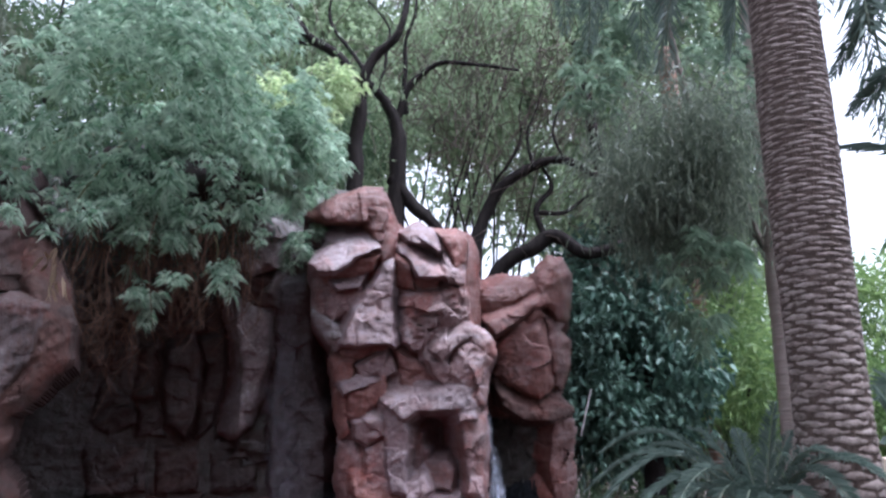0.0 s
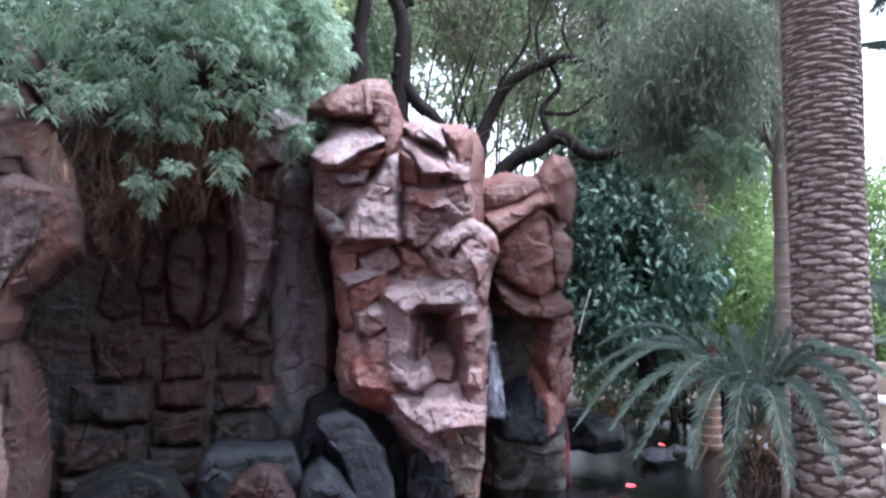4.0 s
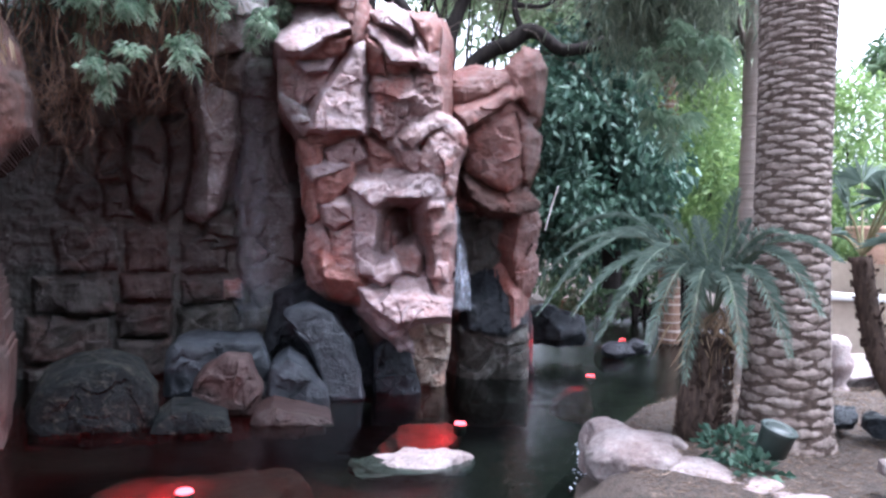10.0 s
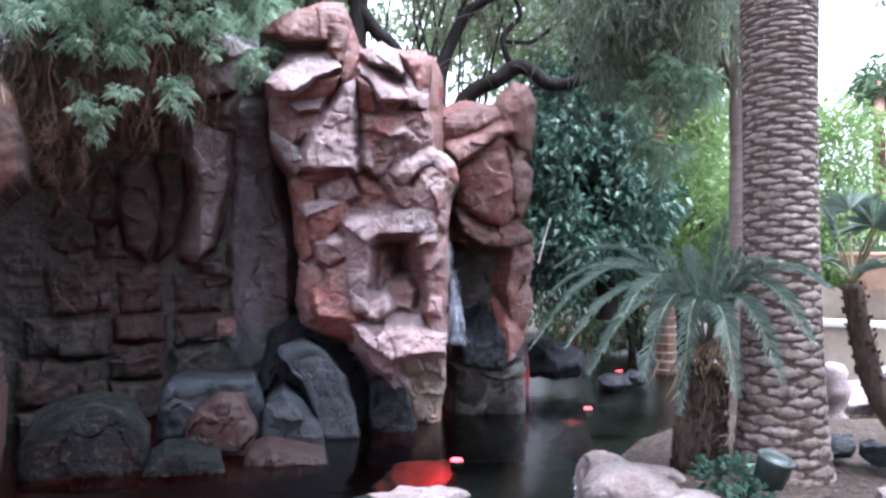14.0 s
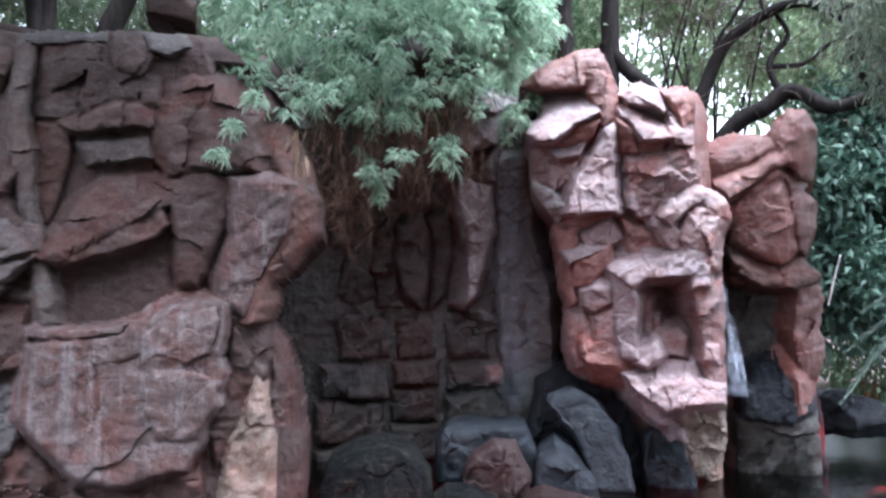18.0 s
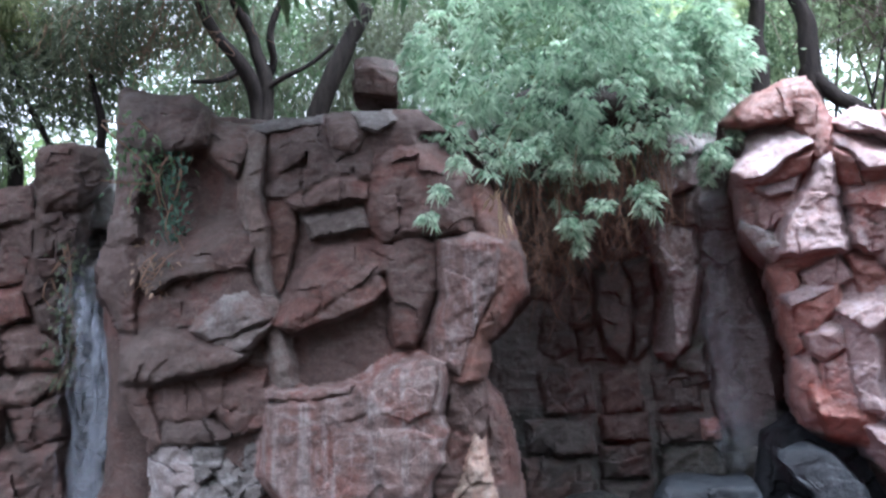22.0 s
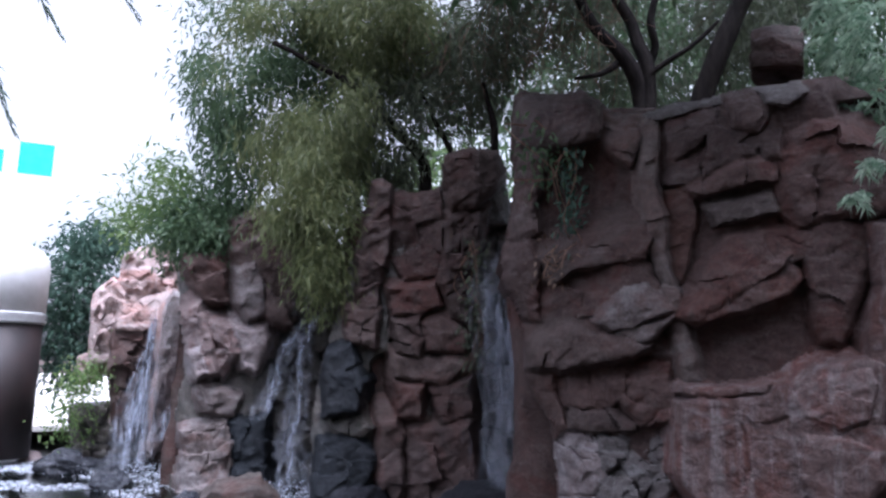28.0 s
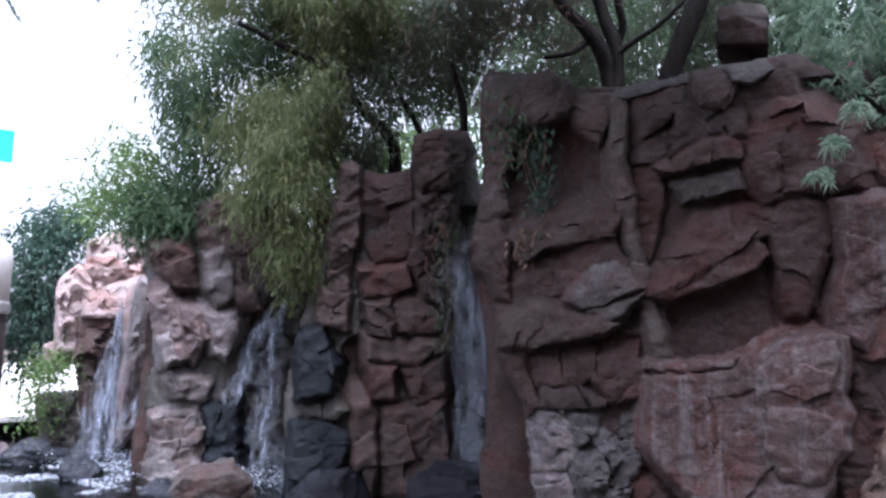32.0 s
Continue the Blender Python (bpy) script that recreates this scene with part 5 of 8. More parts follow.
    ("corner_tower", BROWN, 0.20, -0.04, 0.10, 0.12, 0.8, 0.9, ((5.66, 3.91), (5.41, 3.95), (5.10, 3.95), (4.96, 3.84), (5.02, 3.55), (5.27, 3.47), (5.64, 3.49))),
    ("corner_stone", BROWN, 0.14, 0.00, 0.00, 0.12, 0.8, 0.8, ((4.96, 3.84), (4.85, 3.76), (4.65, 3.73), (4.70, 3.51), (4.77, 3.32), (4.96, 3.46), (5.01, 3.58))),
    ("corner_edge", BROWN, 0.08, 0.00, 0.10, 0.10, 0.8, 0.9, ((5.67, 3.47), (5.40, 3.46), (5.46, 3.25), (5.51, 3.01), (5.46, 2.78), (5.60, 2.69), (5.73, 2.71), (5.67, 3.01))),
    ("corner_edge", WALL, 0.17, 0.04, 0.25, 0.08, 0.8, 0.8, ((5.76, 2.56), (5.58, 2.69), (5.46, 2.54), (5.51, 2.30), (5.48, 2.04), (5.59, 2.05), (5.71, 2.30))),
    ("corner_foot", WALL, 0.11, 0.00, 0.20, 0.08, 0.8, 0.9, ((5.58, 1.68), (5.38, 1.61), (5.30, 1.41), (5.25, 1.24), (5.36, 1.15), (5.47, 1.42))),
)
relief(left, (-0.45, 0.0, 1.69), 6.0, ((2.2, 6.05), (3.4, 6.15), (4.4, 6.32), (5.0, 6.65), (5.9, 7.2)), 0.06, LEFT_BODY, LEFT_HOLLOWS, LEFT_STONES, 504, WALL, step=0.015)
rock(left, "chimney_stone", (-4.51, 5.90, 4.60), (0.39, 0.50, 0.50), 32, 239, BROWN, n=18, p=8, cuts=3, rough=0.06)

# ---- the waterfall walls further along ----
middle = thing("block_rock_wall", (-8.3, 4.8, 0.0), "wall of stacked reddish and grey rock blocks beside a waterfall", "rock wall")
rock(middle, "core", (-9.11, 5.10, 1.32), (2.24, 1.40, 4.84), 58, 251, BROWN, n=30, p=7, cuts=4, rough=0.07)
BLOCK_BODY = ((9.95, 3.98), (9.81, 4.03), (9.62, 3.88), (9.34, 3.82), (9.06, 3.92), (9.05, 4.34), (8.72, 4.44), (8.34, 4.38), (8.23, 4.04), (8.14, 3.39), (7.94, 2.41), (7.60, 1.07), (7.42, -0.21), (10.51, -0.14), (10.53, 1.09), (10.41, 1.86), (10.27, 2.39), (10.13, 3.01), (10.01, 3.50))
BLOCK_HOLLOWS = (
    (0.30, 0.10, ((8.63, 3.39), (8.18, 3.39), (8.00, 2.41), (7.74, 1.07), (7.62, -0.08), (8.47, -0.08), (8.58, 1.07), (8.69, 2.14))),
    (0.30, 0.06, ((9.82, 1.73), (9.63, 1.86), (9.58, 1.47), (9.62, 1.05), (9.89, 0.95), (9.87, 1.34))),
    (0.20, 0.05, ((9.68, 2.40), (9.61, 2.68), (9.56, 1.86), (9.64, 1.86))),
)
BLOCK_STONES = (
    ("knob", BROWN, 0.26, 0.05, 0.00, 0.12, 1.0, 0.9, ((9.07, 4.31), (8.72, 4.42), (8.34, 4.37), (8.24, 4.10), (8.38, 3.88), (8.62, 3.63), (8.94, 3.56), (9.02, 3.96))),
    ("ridge", BROWN, 0.20, 0.00, -0.20, 0.10, 1.0, 1.2, ((8.97, 3.51), (8.48, 3.61), (8.52, 3.18), (8.68, 2.79), (8.69, 2.20), (8.88, 2.27), (9.03, 2.68), (8.99, 3.17))),
    ("face_slab", WALL, 0.06, 0.00, 0.05, 0.05, 1.5, 0.7, ((9.64, 3.78), (9.08, 3.89), (9.02, 3.49), (9.05, 3.03), (9.11, 2.77), (9.52, 2.68), (9.67, 2.94), (9.66, 3.37))),
    ("face_slab", BROWN, 0.20, 0.05, 0.20, 0.08, 1.0, 0.8, ((9.95, 3.97), (9.70, 3.89), (9.68, 3.30), (9.74, 2.81), (9.80, 2.20), (10.08, 2.25), (10.06, 2.94), (9.99, 3.50))),
    ("block", WALL, 0.15, 0.00, 0.00, 0.05, 1.5, 0.8, ((9.66, 2.61), (9.11, 2.68), (9.02, 2.41), (9.29, 2.32), (9.63, 2.28))),
    ("block", BROWN, 0.24, -0.10, 0.10, 0.07, 1.5, 0.8, ((9.60, 2.19), (9.29, 2.26), (9.22, 2.00), (9.28, 1.78), (9.56, 1.85))),
    ("block", WALL, 0.18, 0.00, -0.10, 0.06, 1.5, 0.8, ((9.25, 2.19), (8.97, 2.27), (8.68, 2.12), (8.73, 1.85), (9.19, 1.85))),
    ("block", BROWN, 0.22, -0.10, 0.00, 0.06, 1.5, 0.9, ((9.57, 1.78), (8.96, 1.78), (8.67, 1.70), (8.94, 1.48), (9.21, 1.49), (9.55, 1.53))),
    ("block", WALL, 0.26, 0.00, 0.10, 0.06, 1.5, 0.8, ((9.57, 1.51), (9.21, 1.45), (9.24, 1.07), (9.54, 1.06))),
    ("block", BROWN, 0.18, 0.10, -0.10, 0.06, 1.5, 0.8, ((9.15, 1.44), (8.67, 1.53), (8.60, 1.12), (9.00, 0.99))),
    ("block", BROWN, 0.24, 0.00, 0.00, 0.07, 1.5, 0.8, ((9.39, 0.93), (8.66, 1.00), (8.51, 0.28), (8.49, -0.21), (9.38, -0.19))),
    ("tall_stone", BROWN, 0.28, 0.00, 0.00, 0.06, 1.5, 0.7, ((9.73, 1.00), (9.54, 1.05), (9.43, 0.81), (9.44, 0.25), (9.51, -0.12), (9.73, 0.32))),
    ("block", BROWN, 0.16, 0.00, 0.10, 0.06, 1.5, 0.8, ((10.25, 2.38), (9.78, 2.33), (9.81, 1.86), (10.16, 1.96))),
    ("block", SLATE, 0.26, -0.20, 0.10, 0.07, 1.5, 0.7, ((10.42, 1.83), (10.09, 1.93), (9.93, 1.47), (10.00, 1.13), (10.34, 1.08))),
    ("block", WET, 0.20, 0.00, 0.10, 0.06, 1.5, 0.9, ((10.31, 1.04), (9.94, 1.10), (9.80, 0.94), (9.92, 0.83), (10.24, 0.86))),
    ("block", SLATE, 0.30, -0.20, 0.10, 0.07, 1.5, 0.8, ((10.43, 0.84), (10.05, 0.88), (9.77, 0.63), (9.84, 0.26), (9.85, -0.17), (10.48, -0.14))),
    ("wet_slot", WET, -0.12, 0.00, 0.00, 0.08, 1.5, 1.6, ((8.55, 3.32), (8.19, 3.36), (8.02, 2.41), (7.77, 1.07), (7.64, -0.08), (8.42, -0.08), (8.53, 1.07), (8.62, 2.14))),
)
relief(middle, (-0.7, -0.15, 1.69), 9.0, ((8.0, 8.95), (8.6, 8.7), (9.4, 8.95), (10.6, 9.1)), 0.02, BLOCK_BODY, BLOCK_HOLLOWS, BLOCK_STONES, 505, WET, step=0.02, curl=0.2, back=0.8)

far = thing("waterfall_rock_wall", (-10.8, 3.2, 0.0), "grey and pink artificial rock wall with thin waterfalls", "rock wall")
rock(far, "core", (-11.79, 3.68, 1.14), (2.22, 1.60, 4.61), 71, 301, BROWN, n=30, p=7, cuts=4, rough=0.07)
FAR_BODY = ((12.16, 2.92), (11.94, 2.97), (11.67, 3.13), (11.65, 3.38), (11.32, 3.53), (10.86, 3.47), (10.55, 3.47), (10.34, 3.27), (10.18, 2.39), (10.08, -0.16), (12.11, -0.02), (12.00, 0.66), (12.04, 1.13), (11.98, 1.55), (12.06, 2.10))
FAR_HOLLOWS = (
    (0.35, 0.12, ((11.02, 2.12), (10.73, 2.51), (10.25, 2.66), (10.11, -0.04), (10.97, 0.01), (11.00, 1.10))),
    (0.20, 0.08, ((11.81, 2.35), (11.55, 2.33), (11.46, 2.11), (11.74, 2.17))),
)
FAR_STONES = (
    ("hanging_boulder", BROWN, 0.34, 0.12, 0.05, 0.14, 1.0, 0.8, ((11.66, 3.37), (11.32, 3.52), (10.87, 3.45), (10.72, 3.19), (10.73, 2.65), (10.77, 2.11), (11.04, 2.09), (11.24, 2.36), (11.40, 2.48), (11.55, 2.80))),
    ("pale_boulder", ASH, 0.42, 0.05, 0.00, 0.08, 1.5, 0.5, ((11.49, 2.74), (11.28, 2.85), (11.17, 2.63), (11.11, 2.24), (11.30, 2.13), (11.45, 2.35))),
    ("drop_stone", GREY, 0.32, 0.10, 0.00, 0.08, 1.5, 0.8, ((11.45, 2.08), (11.11, 2.10), (11.06, 1.85), (11.19, 1.53), (11.32, 1.59))),
    ("overhang", WALL, 0.28, 0.20, 0.10, 0.08, 1.0, 0.9, ((12.14, 2.89), (11.94, 2.93), (11.63, 2.74), (11.54, 2.36), (11.75, 2.34), (11.97, 2.52))),
    ("stone", ROSY, 0.30, 0.00, 0.20, 0.07, 1.5, 1.2, ((12.04, 2.21), (11.86, 2.35), (11.72, 1.98), (11.64, 1.55), (11.84, 1.47), (12.00, 1.84))),
    ("stone", GREY, 0.34, -0.20, 0.10, 0.05, 1.5, 0.9, ((11.97, 1.79), (11.83, 1.85), (11.71, 1.55), (11.84, 1.46))),
    ("stone", ROSY, 0.22, 0.00, 0.00, 0.07, 1.5, 1.2, ((11.74, 2.15), (11.46, 2.10), (11.36, 1.78), (11.55, 1.47), (11.67, 1.66))),
    ("stone", ASH, 0.22, -0.20, 0.00, 0.06, 1.5, 1.2, ((11.80, 1.41), (11.35, 1.26), (11.40, 1.04), (11.77, 1.10))),
    ("foot", ASH, 0.28, -0.20, 0.00, 0.07, 1.5, 1.8, ((11.98, 0.95), (11.45, 0.99), (11.40, 0.51), (11.45, -0.07), (11.95, -0.03), (11.93, 0.48))),
    ("foot", SLATE, 0.24, -0.20, 0.00, 0.07, 1.5, 1.2, ((11.43, 0.99), (11.04, 1.04), (10.94, -0.11), (11.35, -0.08))),
    ("wet_face", WET, -0.16, 0.05, 0.00, 0.10, 1.5, 1.6, ((10.99, 2.08), (10.71, 2.46), (10.28, 2.61), (10.13, -0.04), (10.94, 0.01), (10.96, 1.10))),
)
relief(far, (-0.7, -0.15, 1.69), 9.0, ((10.4, 10.35), (11.2, 10.4), (12.2, 10.75)), 0.0, FAR_BODY, FAR_HOLLOWS, FAR_STONES, 506, WET, step=0.022, curl=0.25, back=0.8)

end = thing("sunlit_rock_mound", (-14.2, 2.2, 0.0), "pale pink sunlit rock mound with a bright waterfall", "rock formation")
# SUNNY carries the open sunlight in its tone.
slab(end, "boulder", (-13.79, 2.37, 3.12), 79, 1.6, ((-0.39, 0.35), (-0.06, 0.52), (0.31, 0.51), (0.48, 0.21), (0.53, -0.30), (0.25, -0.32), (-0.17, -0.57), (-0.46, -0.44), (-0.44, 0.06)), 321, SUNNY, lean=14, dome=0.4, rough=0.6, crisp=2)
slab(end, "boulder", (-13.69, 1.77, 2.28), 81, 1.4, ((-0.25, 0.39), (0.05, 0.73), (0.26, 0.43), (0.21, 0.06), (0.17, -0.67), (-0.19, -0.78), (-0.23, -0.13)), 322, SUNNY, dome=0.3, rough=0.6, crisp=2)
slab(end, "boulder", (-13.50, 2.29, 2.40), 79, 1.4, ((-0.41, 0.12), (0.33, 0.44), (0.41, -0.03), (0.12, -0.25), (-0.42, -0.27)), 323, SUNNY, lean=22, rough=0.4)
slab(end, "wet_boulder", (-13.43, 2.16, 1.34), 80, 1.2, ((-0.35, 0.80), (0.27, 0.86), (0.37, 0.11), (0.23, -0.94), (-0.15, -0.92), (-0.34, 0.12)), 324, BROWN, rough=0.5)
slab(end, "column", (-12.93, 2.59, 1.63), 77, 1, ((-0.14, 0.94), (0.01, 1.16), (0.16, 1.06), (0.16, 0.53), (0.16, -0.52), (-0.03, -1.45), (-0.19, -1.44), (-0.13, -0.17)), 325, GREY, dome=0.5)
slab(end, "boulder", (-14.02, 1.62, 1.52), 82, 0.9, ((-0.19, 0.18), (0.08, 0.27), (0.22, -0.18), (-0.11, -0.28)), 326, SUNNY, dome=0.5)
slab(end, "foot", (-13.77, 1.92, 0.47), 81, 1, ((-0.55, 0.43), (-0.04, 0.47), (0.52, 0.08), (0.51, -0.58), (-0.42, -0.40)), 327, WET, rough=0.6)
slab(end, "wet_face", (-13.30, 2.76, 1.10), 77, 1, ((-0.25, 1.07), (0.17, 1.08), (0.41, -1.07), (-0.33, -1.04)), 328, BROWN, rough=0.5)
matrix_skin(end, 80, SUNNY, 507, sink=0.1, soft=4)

# ---- loose rocks in the pond ----
POOL = "rocks in the pond"
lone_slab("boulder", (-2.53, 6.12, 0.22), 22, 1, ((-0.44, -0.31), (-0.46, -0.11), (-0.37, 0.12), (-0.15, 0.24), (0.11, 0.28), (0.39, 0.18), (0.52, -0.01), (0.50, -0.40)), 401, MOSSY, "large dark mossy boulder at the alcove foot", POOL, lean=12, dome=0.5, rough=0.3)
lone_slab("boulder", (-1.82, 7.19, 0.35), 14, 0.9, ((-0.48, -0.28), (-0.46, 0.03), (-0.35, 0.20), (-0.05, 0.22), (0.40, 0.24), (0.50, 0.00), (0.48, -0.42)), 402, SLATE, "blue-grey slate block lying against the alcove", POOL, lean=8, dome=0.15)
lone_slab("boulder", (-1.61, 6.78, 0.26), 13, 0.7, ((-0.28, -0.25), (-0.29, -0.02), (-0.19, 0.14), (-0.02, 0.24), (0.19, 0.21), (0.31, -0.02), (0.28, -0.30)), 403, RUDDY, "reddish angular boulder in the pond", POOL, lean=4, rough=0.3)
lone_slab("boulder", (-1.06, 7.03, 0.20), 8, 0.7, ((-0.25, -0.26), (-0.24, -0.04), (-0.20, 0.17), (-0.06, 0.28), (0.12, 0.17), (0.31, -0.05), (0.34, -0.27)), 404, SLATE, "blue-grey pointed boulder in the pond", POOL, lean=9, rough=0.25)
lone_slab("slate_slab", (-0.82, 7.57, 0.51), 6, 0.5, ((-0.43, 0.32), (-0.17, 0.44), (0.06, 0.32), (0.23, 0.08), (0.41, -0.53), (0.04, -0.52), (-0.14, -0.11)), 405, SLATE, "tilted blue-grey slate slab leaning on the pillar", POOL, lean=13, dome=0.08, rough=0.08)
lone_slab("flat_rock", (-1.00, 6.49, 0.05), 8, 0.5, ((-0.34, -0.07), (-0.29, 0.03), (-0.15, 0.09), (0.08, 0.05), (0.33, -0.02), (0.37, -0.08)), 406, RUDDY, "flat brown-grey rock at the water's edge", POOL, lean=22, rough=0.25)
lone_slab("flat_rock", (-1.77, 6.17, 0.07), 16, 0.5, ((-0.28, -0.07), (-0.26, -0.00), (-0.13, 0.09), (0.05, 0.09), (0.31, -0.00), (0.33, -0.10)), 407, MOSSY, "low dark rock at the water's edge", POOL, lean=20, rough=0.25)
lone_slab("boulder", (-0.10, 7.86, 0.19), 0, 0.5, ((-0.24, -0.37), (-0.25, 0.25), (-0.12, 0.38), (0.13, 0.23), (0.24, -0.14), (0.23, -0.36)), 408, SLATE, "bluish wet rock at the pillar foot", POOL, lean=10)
# Its black stands for shade in the gaps between the rocks.
lone_slab("boulder", (-1.01, 8.15, 0.56), 7, 0.8, ((-0.58, -0.20), (-0.42, 0.41), (-0.18, 0.57), (0.31, 0.48), (0.69, 0.12), (0.71, -0.69), (-0.51, -0.69)), 409, INKY, "wet rock under the pillar overhang, blackened for the shade of the gaps", POOL, lean=10)
lone_rock("stepping_stone", (0.04, 5.53, -0.05), (0.90, 0.45, 0.17), -1, 410, BANK, "flat pale stone rising from the pond", POOL, n=26, p=3, rough=0.14, roll=-3)
lone_rock("boulder", (1.05, 9.59, 0.03), (0.69, 0.70, 0.29), -7, 411, SLATE, "grey rock by the waterfall's foot", POOL, n=22, p=3.5)
lone_rock("boulder", (2.09, 10.95, 0.42), (0.92, 0.90, 0.56), -11, 412, SLATE, "grey rock on the far shore", POOL, n=22, p=3.5)
lone_rock("boulder", (3.10, 10.80, 0.09), (0.44, 0.50, 0.19), -16, 413, INKY, "dark wet rock in the pond", POOL, n=18, p=3)
lone_rock("boulder", (3.44, 10.90, 0.14), (0.36, 0.50, 0.24), -18, 414, INKY, "dark wet rock in the pond", POOL, n=18, p=3)
lone_rock("boulder", (4.57, 16.47, 0.39), (0.77, 1.00, 0.38), -16, 415, WET, "dark rock on the far shore", POOL, n=18, p=3.5)
lone_rock("boulder", (-13.3, 1.45, 0.06), (0.95, 0.8, 0.42), 70, 416, SLICK, "black angular wet rock below the waterfall", POOL, n=22, p=2.2, cuts=16, rough=0.22, roll=10)
lone_rock("boulder", (-12.9, 2.0, 0.05), (0.8, 0.7, 0.34), 95, 422, SLICK, "black angular wet rock below the waterfall", POOL, n=22, p=2.2, cuts=16, rough=0.22, roll=-8)
lone_rock("boulder", (-14.4, 1.75, 0.1), (0.6, 0.6, 0.4), 60, 423, SLICK, "black angular wet rock below the waterfall", POOL, n=20, p=2.3, cuts=16, rough=0.2)
lone_rock("boulder", (-11.6, 1.72, 0.06), (0.48, 0.6, 0.44), 60, 417, SLICK, "dark pointed wet rock below the waterfall", POOL, n=22, p=2.1, cuts=16, rough=0.2, roll=14)
lone_rock("boulder", (-9.4, 2.72, 0.05), (0.95, 0.75, 0.6), 72, 418, DAMP_SHADE, "dark brown peaked rock in the pond", POOL, n=24, p=2.1, cuts=16, rough=0.2)
lone_rock("boulder", (-9.7, 2.2, 0.02), (0.42, 0.5, 0.34), 60, 424, SLICK, "small black wet rock in the pond", POOL, n=20, p=2.3, cuts=14, rough=0.2)
lone_rock("boulder", (-8.42, 3.68, 0.06), (0.81, 0.80, 0.56), 63, 419, INKY, "dark rock at the wall foot", POOL, n=24, p=3.6, rough=0.16)
lone_rock("boulder", (-6.94, 4.53, 0.14), (1.08, 0.80, 0.68), 53, 420, INKY, "grey rock at the waterfall's foot", POOL, n=26, p=3.6, rough=0.18)
lone_rock("boulder", (-14.94, 1.00, -0.06), (0.38, 0.50, 0.33), 85, 421, BANK, "small pale rock by the path", POOL, n=16, p=3.2)

# ---- boulders on the bank ----
EDGE = "boulders on the bank"
lone_rock("bank_boulder", (1.50, 4.80, 0.12), (0.62, 0.66, 0.52), -18, 431, BANK, "rounded pinkish boulder on the pond bank", EDGE, n=32, p=3.2, cuts=10, rough=0.1)
lone_rock("bank_boulder", (1.50, 5.32, 0.16), (0.50, 0.56, 0.40), -30, 432, BANK, "pale grey rounded boulder on the pond bank", EDGE, n=30, p=3.2, cuts=10, rough=0.12)
lone_rock("bank_boulder", (1.74, 5.02, 0.10), (0.40, 0.40, 0.46), 20, 442, BANK, "pale grey rounded boulder on the pond bank", EDGE, n=24, p=2.5, cuts=6, rough=0.08)
lone_rock("bank_boulder", (1.80, 4.46, 0.18), (0.44, 0.42, 0.26), -22, 433, BANK, "low pale boulder on the pond bank", EDGE, n=24, p=3, rough=0.1)
lone_rock("bank_boulder", (1.96, 4.26, 0.21), (0.40, 0.40, 0.17), -25, 439, BANK, "low pale boulder on the pond bank", EDGE, n=24, p=3, rough=0.1)
lone_rock("bank_boulder", (2.20, 4.04, 0.23), (0.36, 0.40, 0.15), -29, 440, BANK, "low pale boulder on the pond bank", EDGE, n=24, p=3, rough=0.1)
lone_rock("bank_boulder", (2.65, 3.99, 0.46), (0.15, 0.20, 0.08), -34, 441, BANK, "small pale stone on the mulch", EDGE, n=16, p=3, rough=0.1)
lone_rock("bank_boulder", (3.40, 5.18, 0.42), (0.27, 0.40, 0.14), -34, 434, SLATE, "bluish stone on the bank", EDGE, n=18, p=3)
lone_rock("bank_boulder", (3.27, 5.49, 0.39), (0.18, 0.40, 0.14), -31, 435, SLATE, "bluish stone on the bank", EDGE, n=18, p=3)
lone_rock("bank_boulder", (6.05, 8.87, 0.30), (0.70, 0.90, 0.42), -34, 436, BANK, "pale boulder on the far bank", EDGE, n=20, p=3.2)
lone_rock("bank_boulder", (5.58, 8.83, 0.16), (0.70, 0.90, 0.35), -32, 437, BANK, "pale boulder on the far bank", EDGE, n=20, p=3.2)
lone_rock("bank_boulder", (5.81, 8.07, 0.21), (0.57, 0.90, 0.29), -36, 438, BANK, "pale boulder on the far bank", EDGE, n=20, p=3.2)


# ---- bamboo over the alcove ----
def stems(parent, many, material, name="branch"):
    for pts, r0, r1 in many:
        part(name, tube(pts, r0, r1, material, name, sides=8, steps=7, wobble=0.12, seed=len(pts)), parent)


def tufts(name, spots, count, material, seed, length=0.15, width=0.024, each=12, shell=0.45):
    """Star-shaped sprays of narrow blades that arch out and hang from the tips of twigs."""
    rng = np.random.default_rng(seed)
    c, d = blob_points(rng, spots, count, shell)
    keep = fbm(c * 2.1 + 3, seed, 2) > 0.45
    c, d = c[keep], d[keep]
    turn = rng.random((len(c), each)) * 2 * np.pi
    rise = rng.normal(size=(len(c), each)) * 0.35 - 0.15
    fan_out = np.stack([np.cos(turn), np.sin(turn), rise], -1) + (d * 0.5 + (0.1, -0.3, 0.0))[:, None]
    at = np.repeat(c, each, 0) + rng.normal(size=(len(c) * each, 3)) * 0.012
    big = np.repeat(rng.uniform(0.7, 1.25, len(c)), each)
    return leaves(name, at, fan_out.reshape(-1, 3), length * big * rng.uniform(0.6, 1.2, len(at)), width, material, rng, 0.55)


bamboo = thing("bamboo", (-2.81, 7.88, 3.85), "arching light green bamboo with tufted leaves over the rock wall", "bamboo")
BASE = (-2.81, 7.88, 3.85)
stems(bamboo, [
    (((BASE), (-2.92, 7.42, 4.63), (-3.34, 6.59, 4.62), (-3.72, 5.93, 3.92)), 0.02, 0.006),
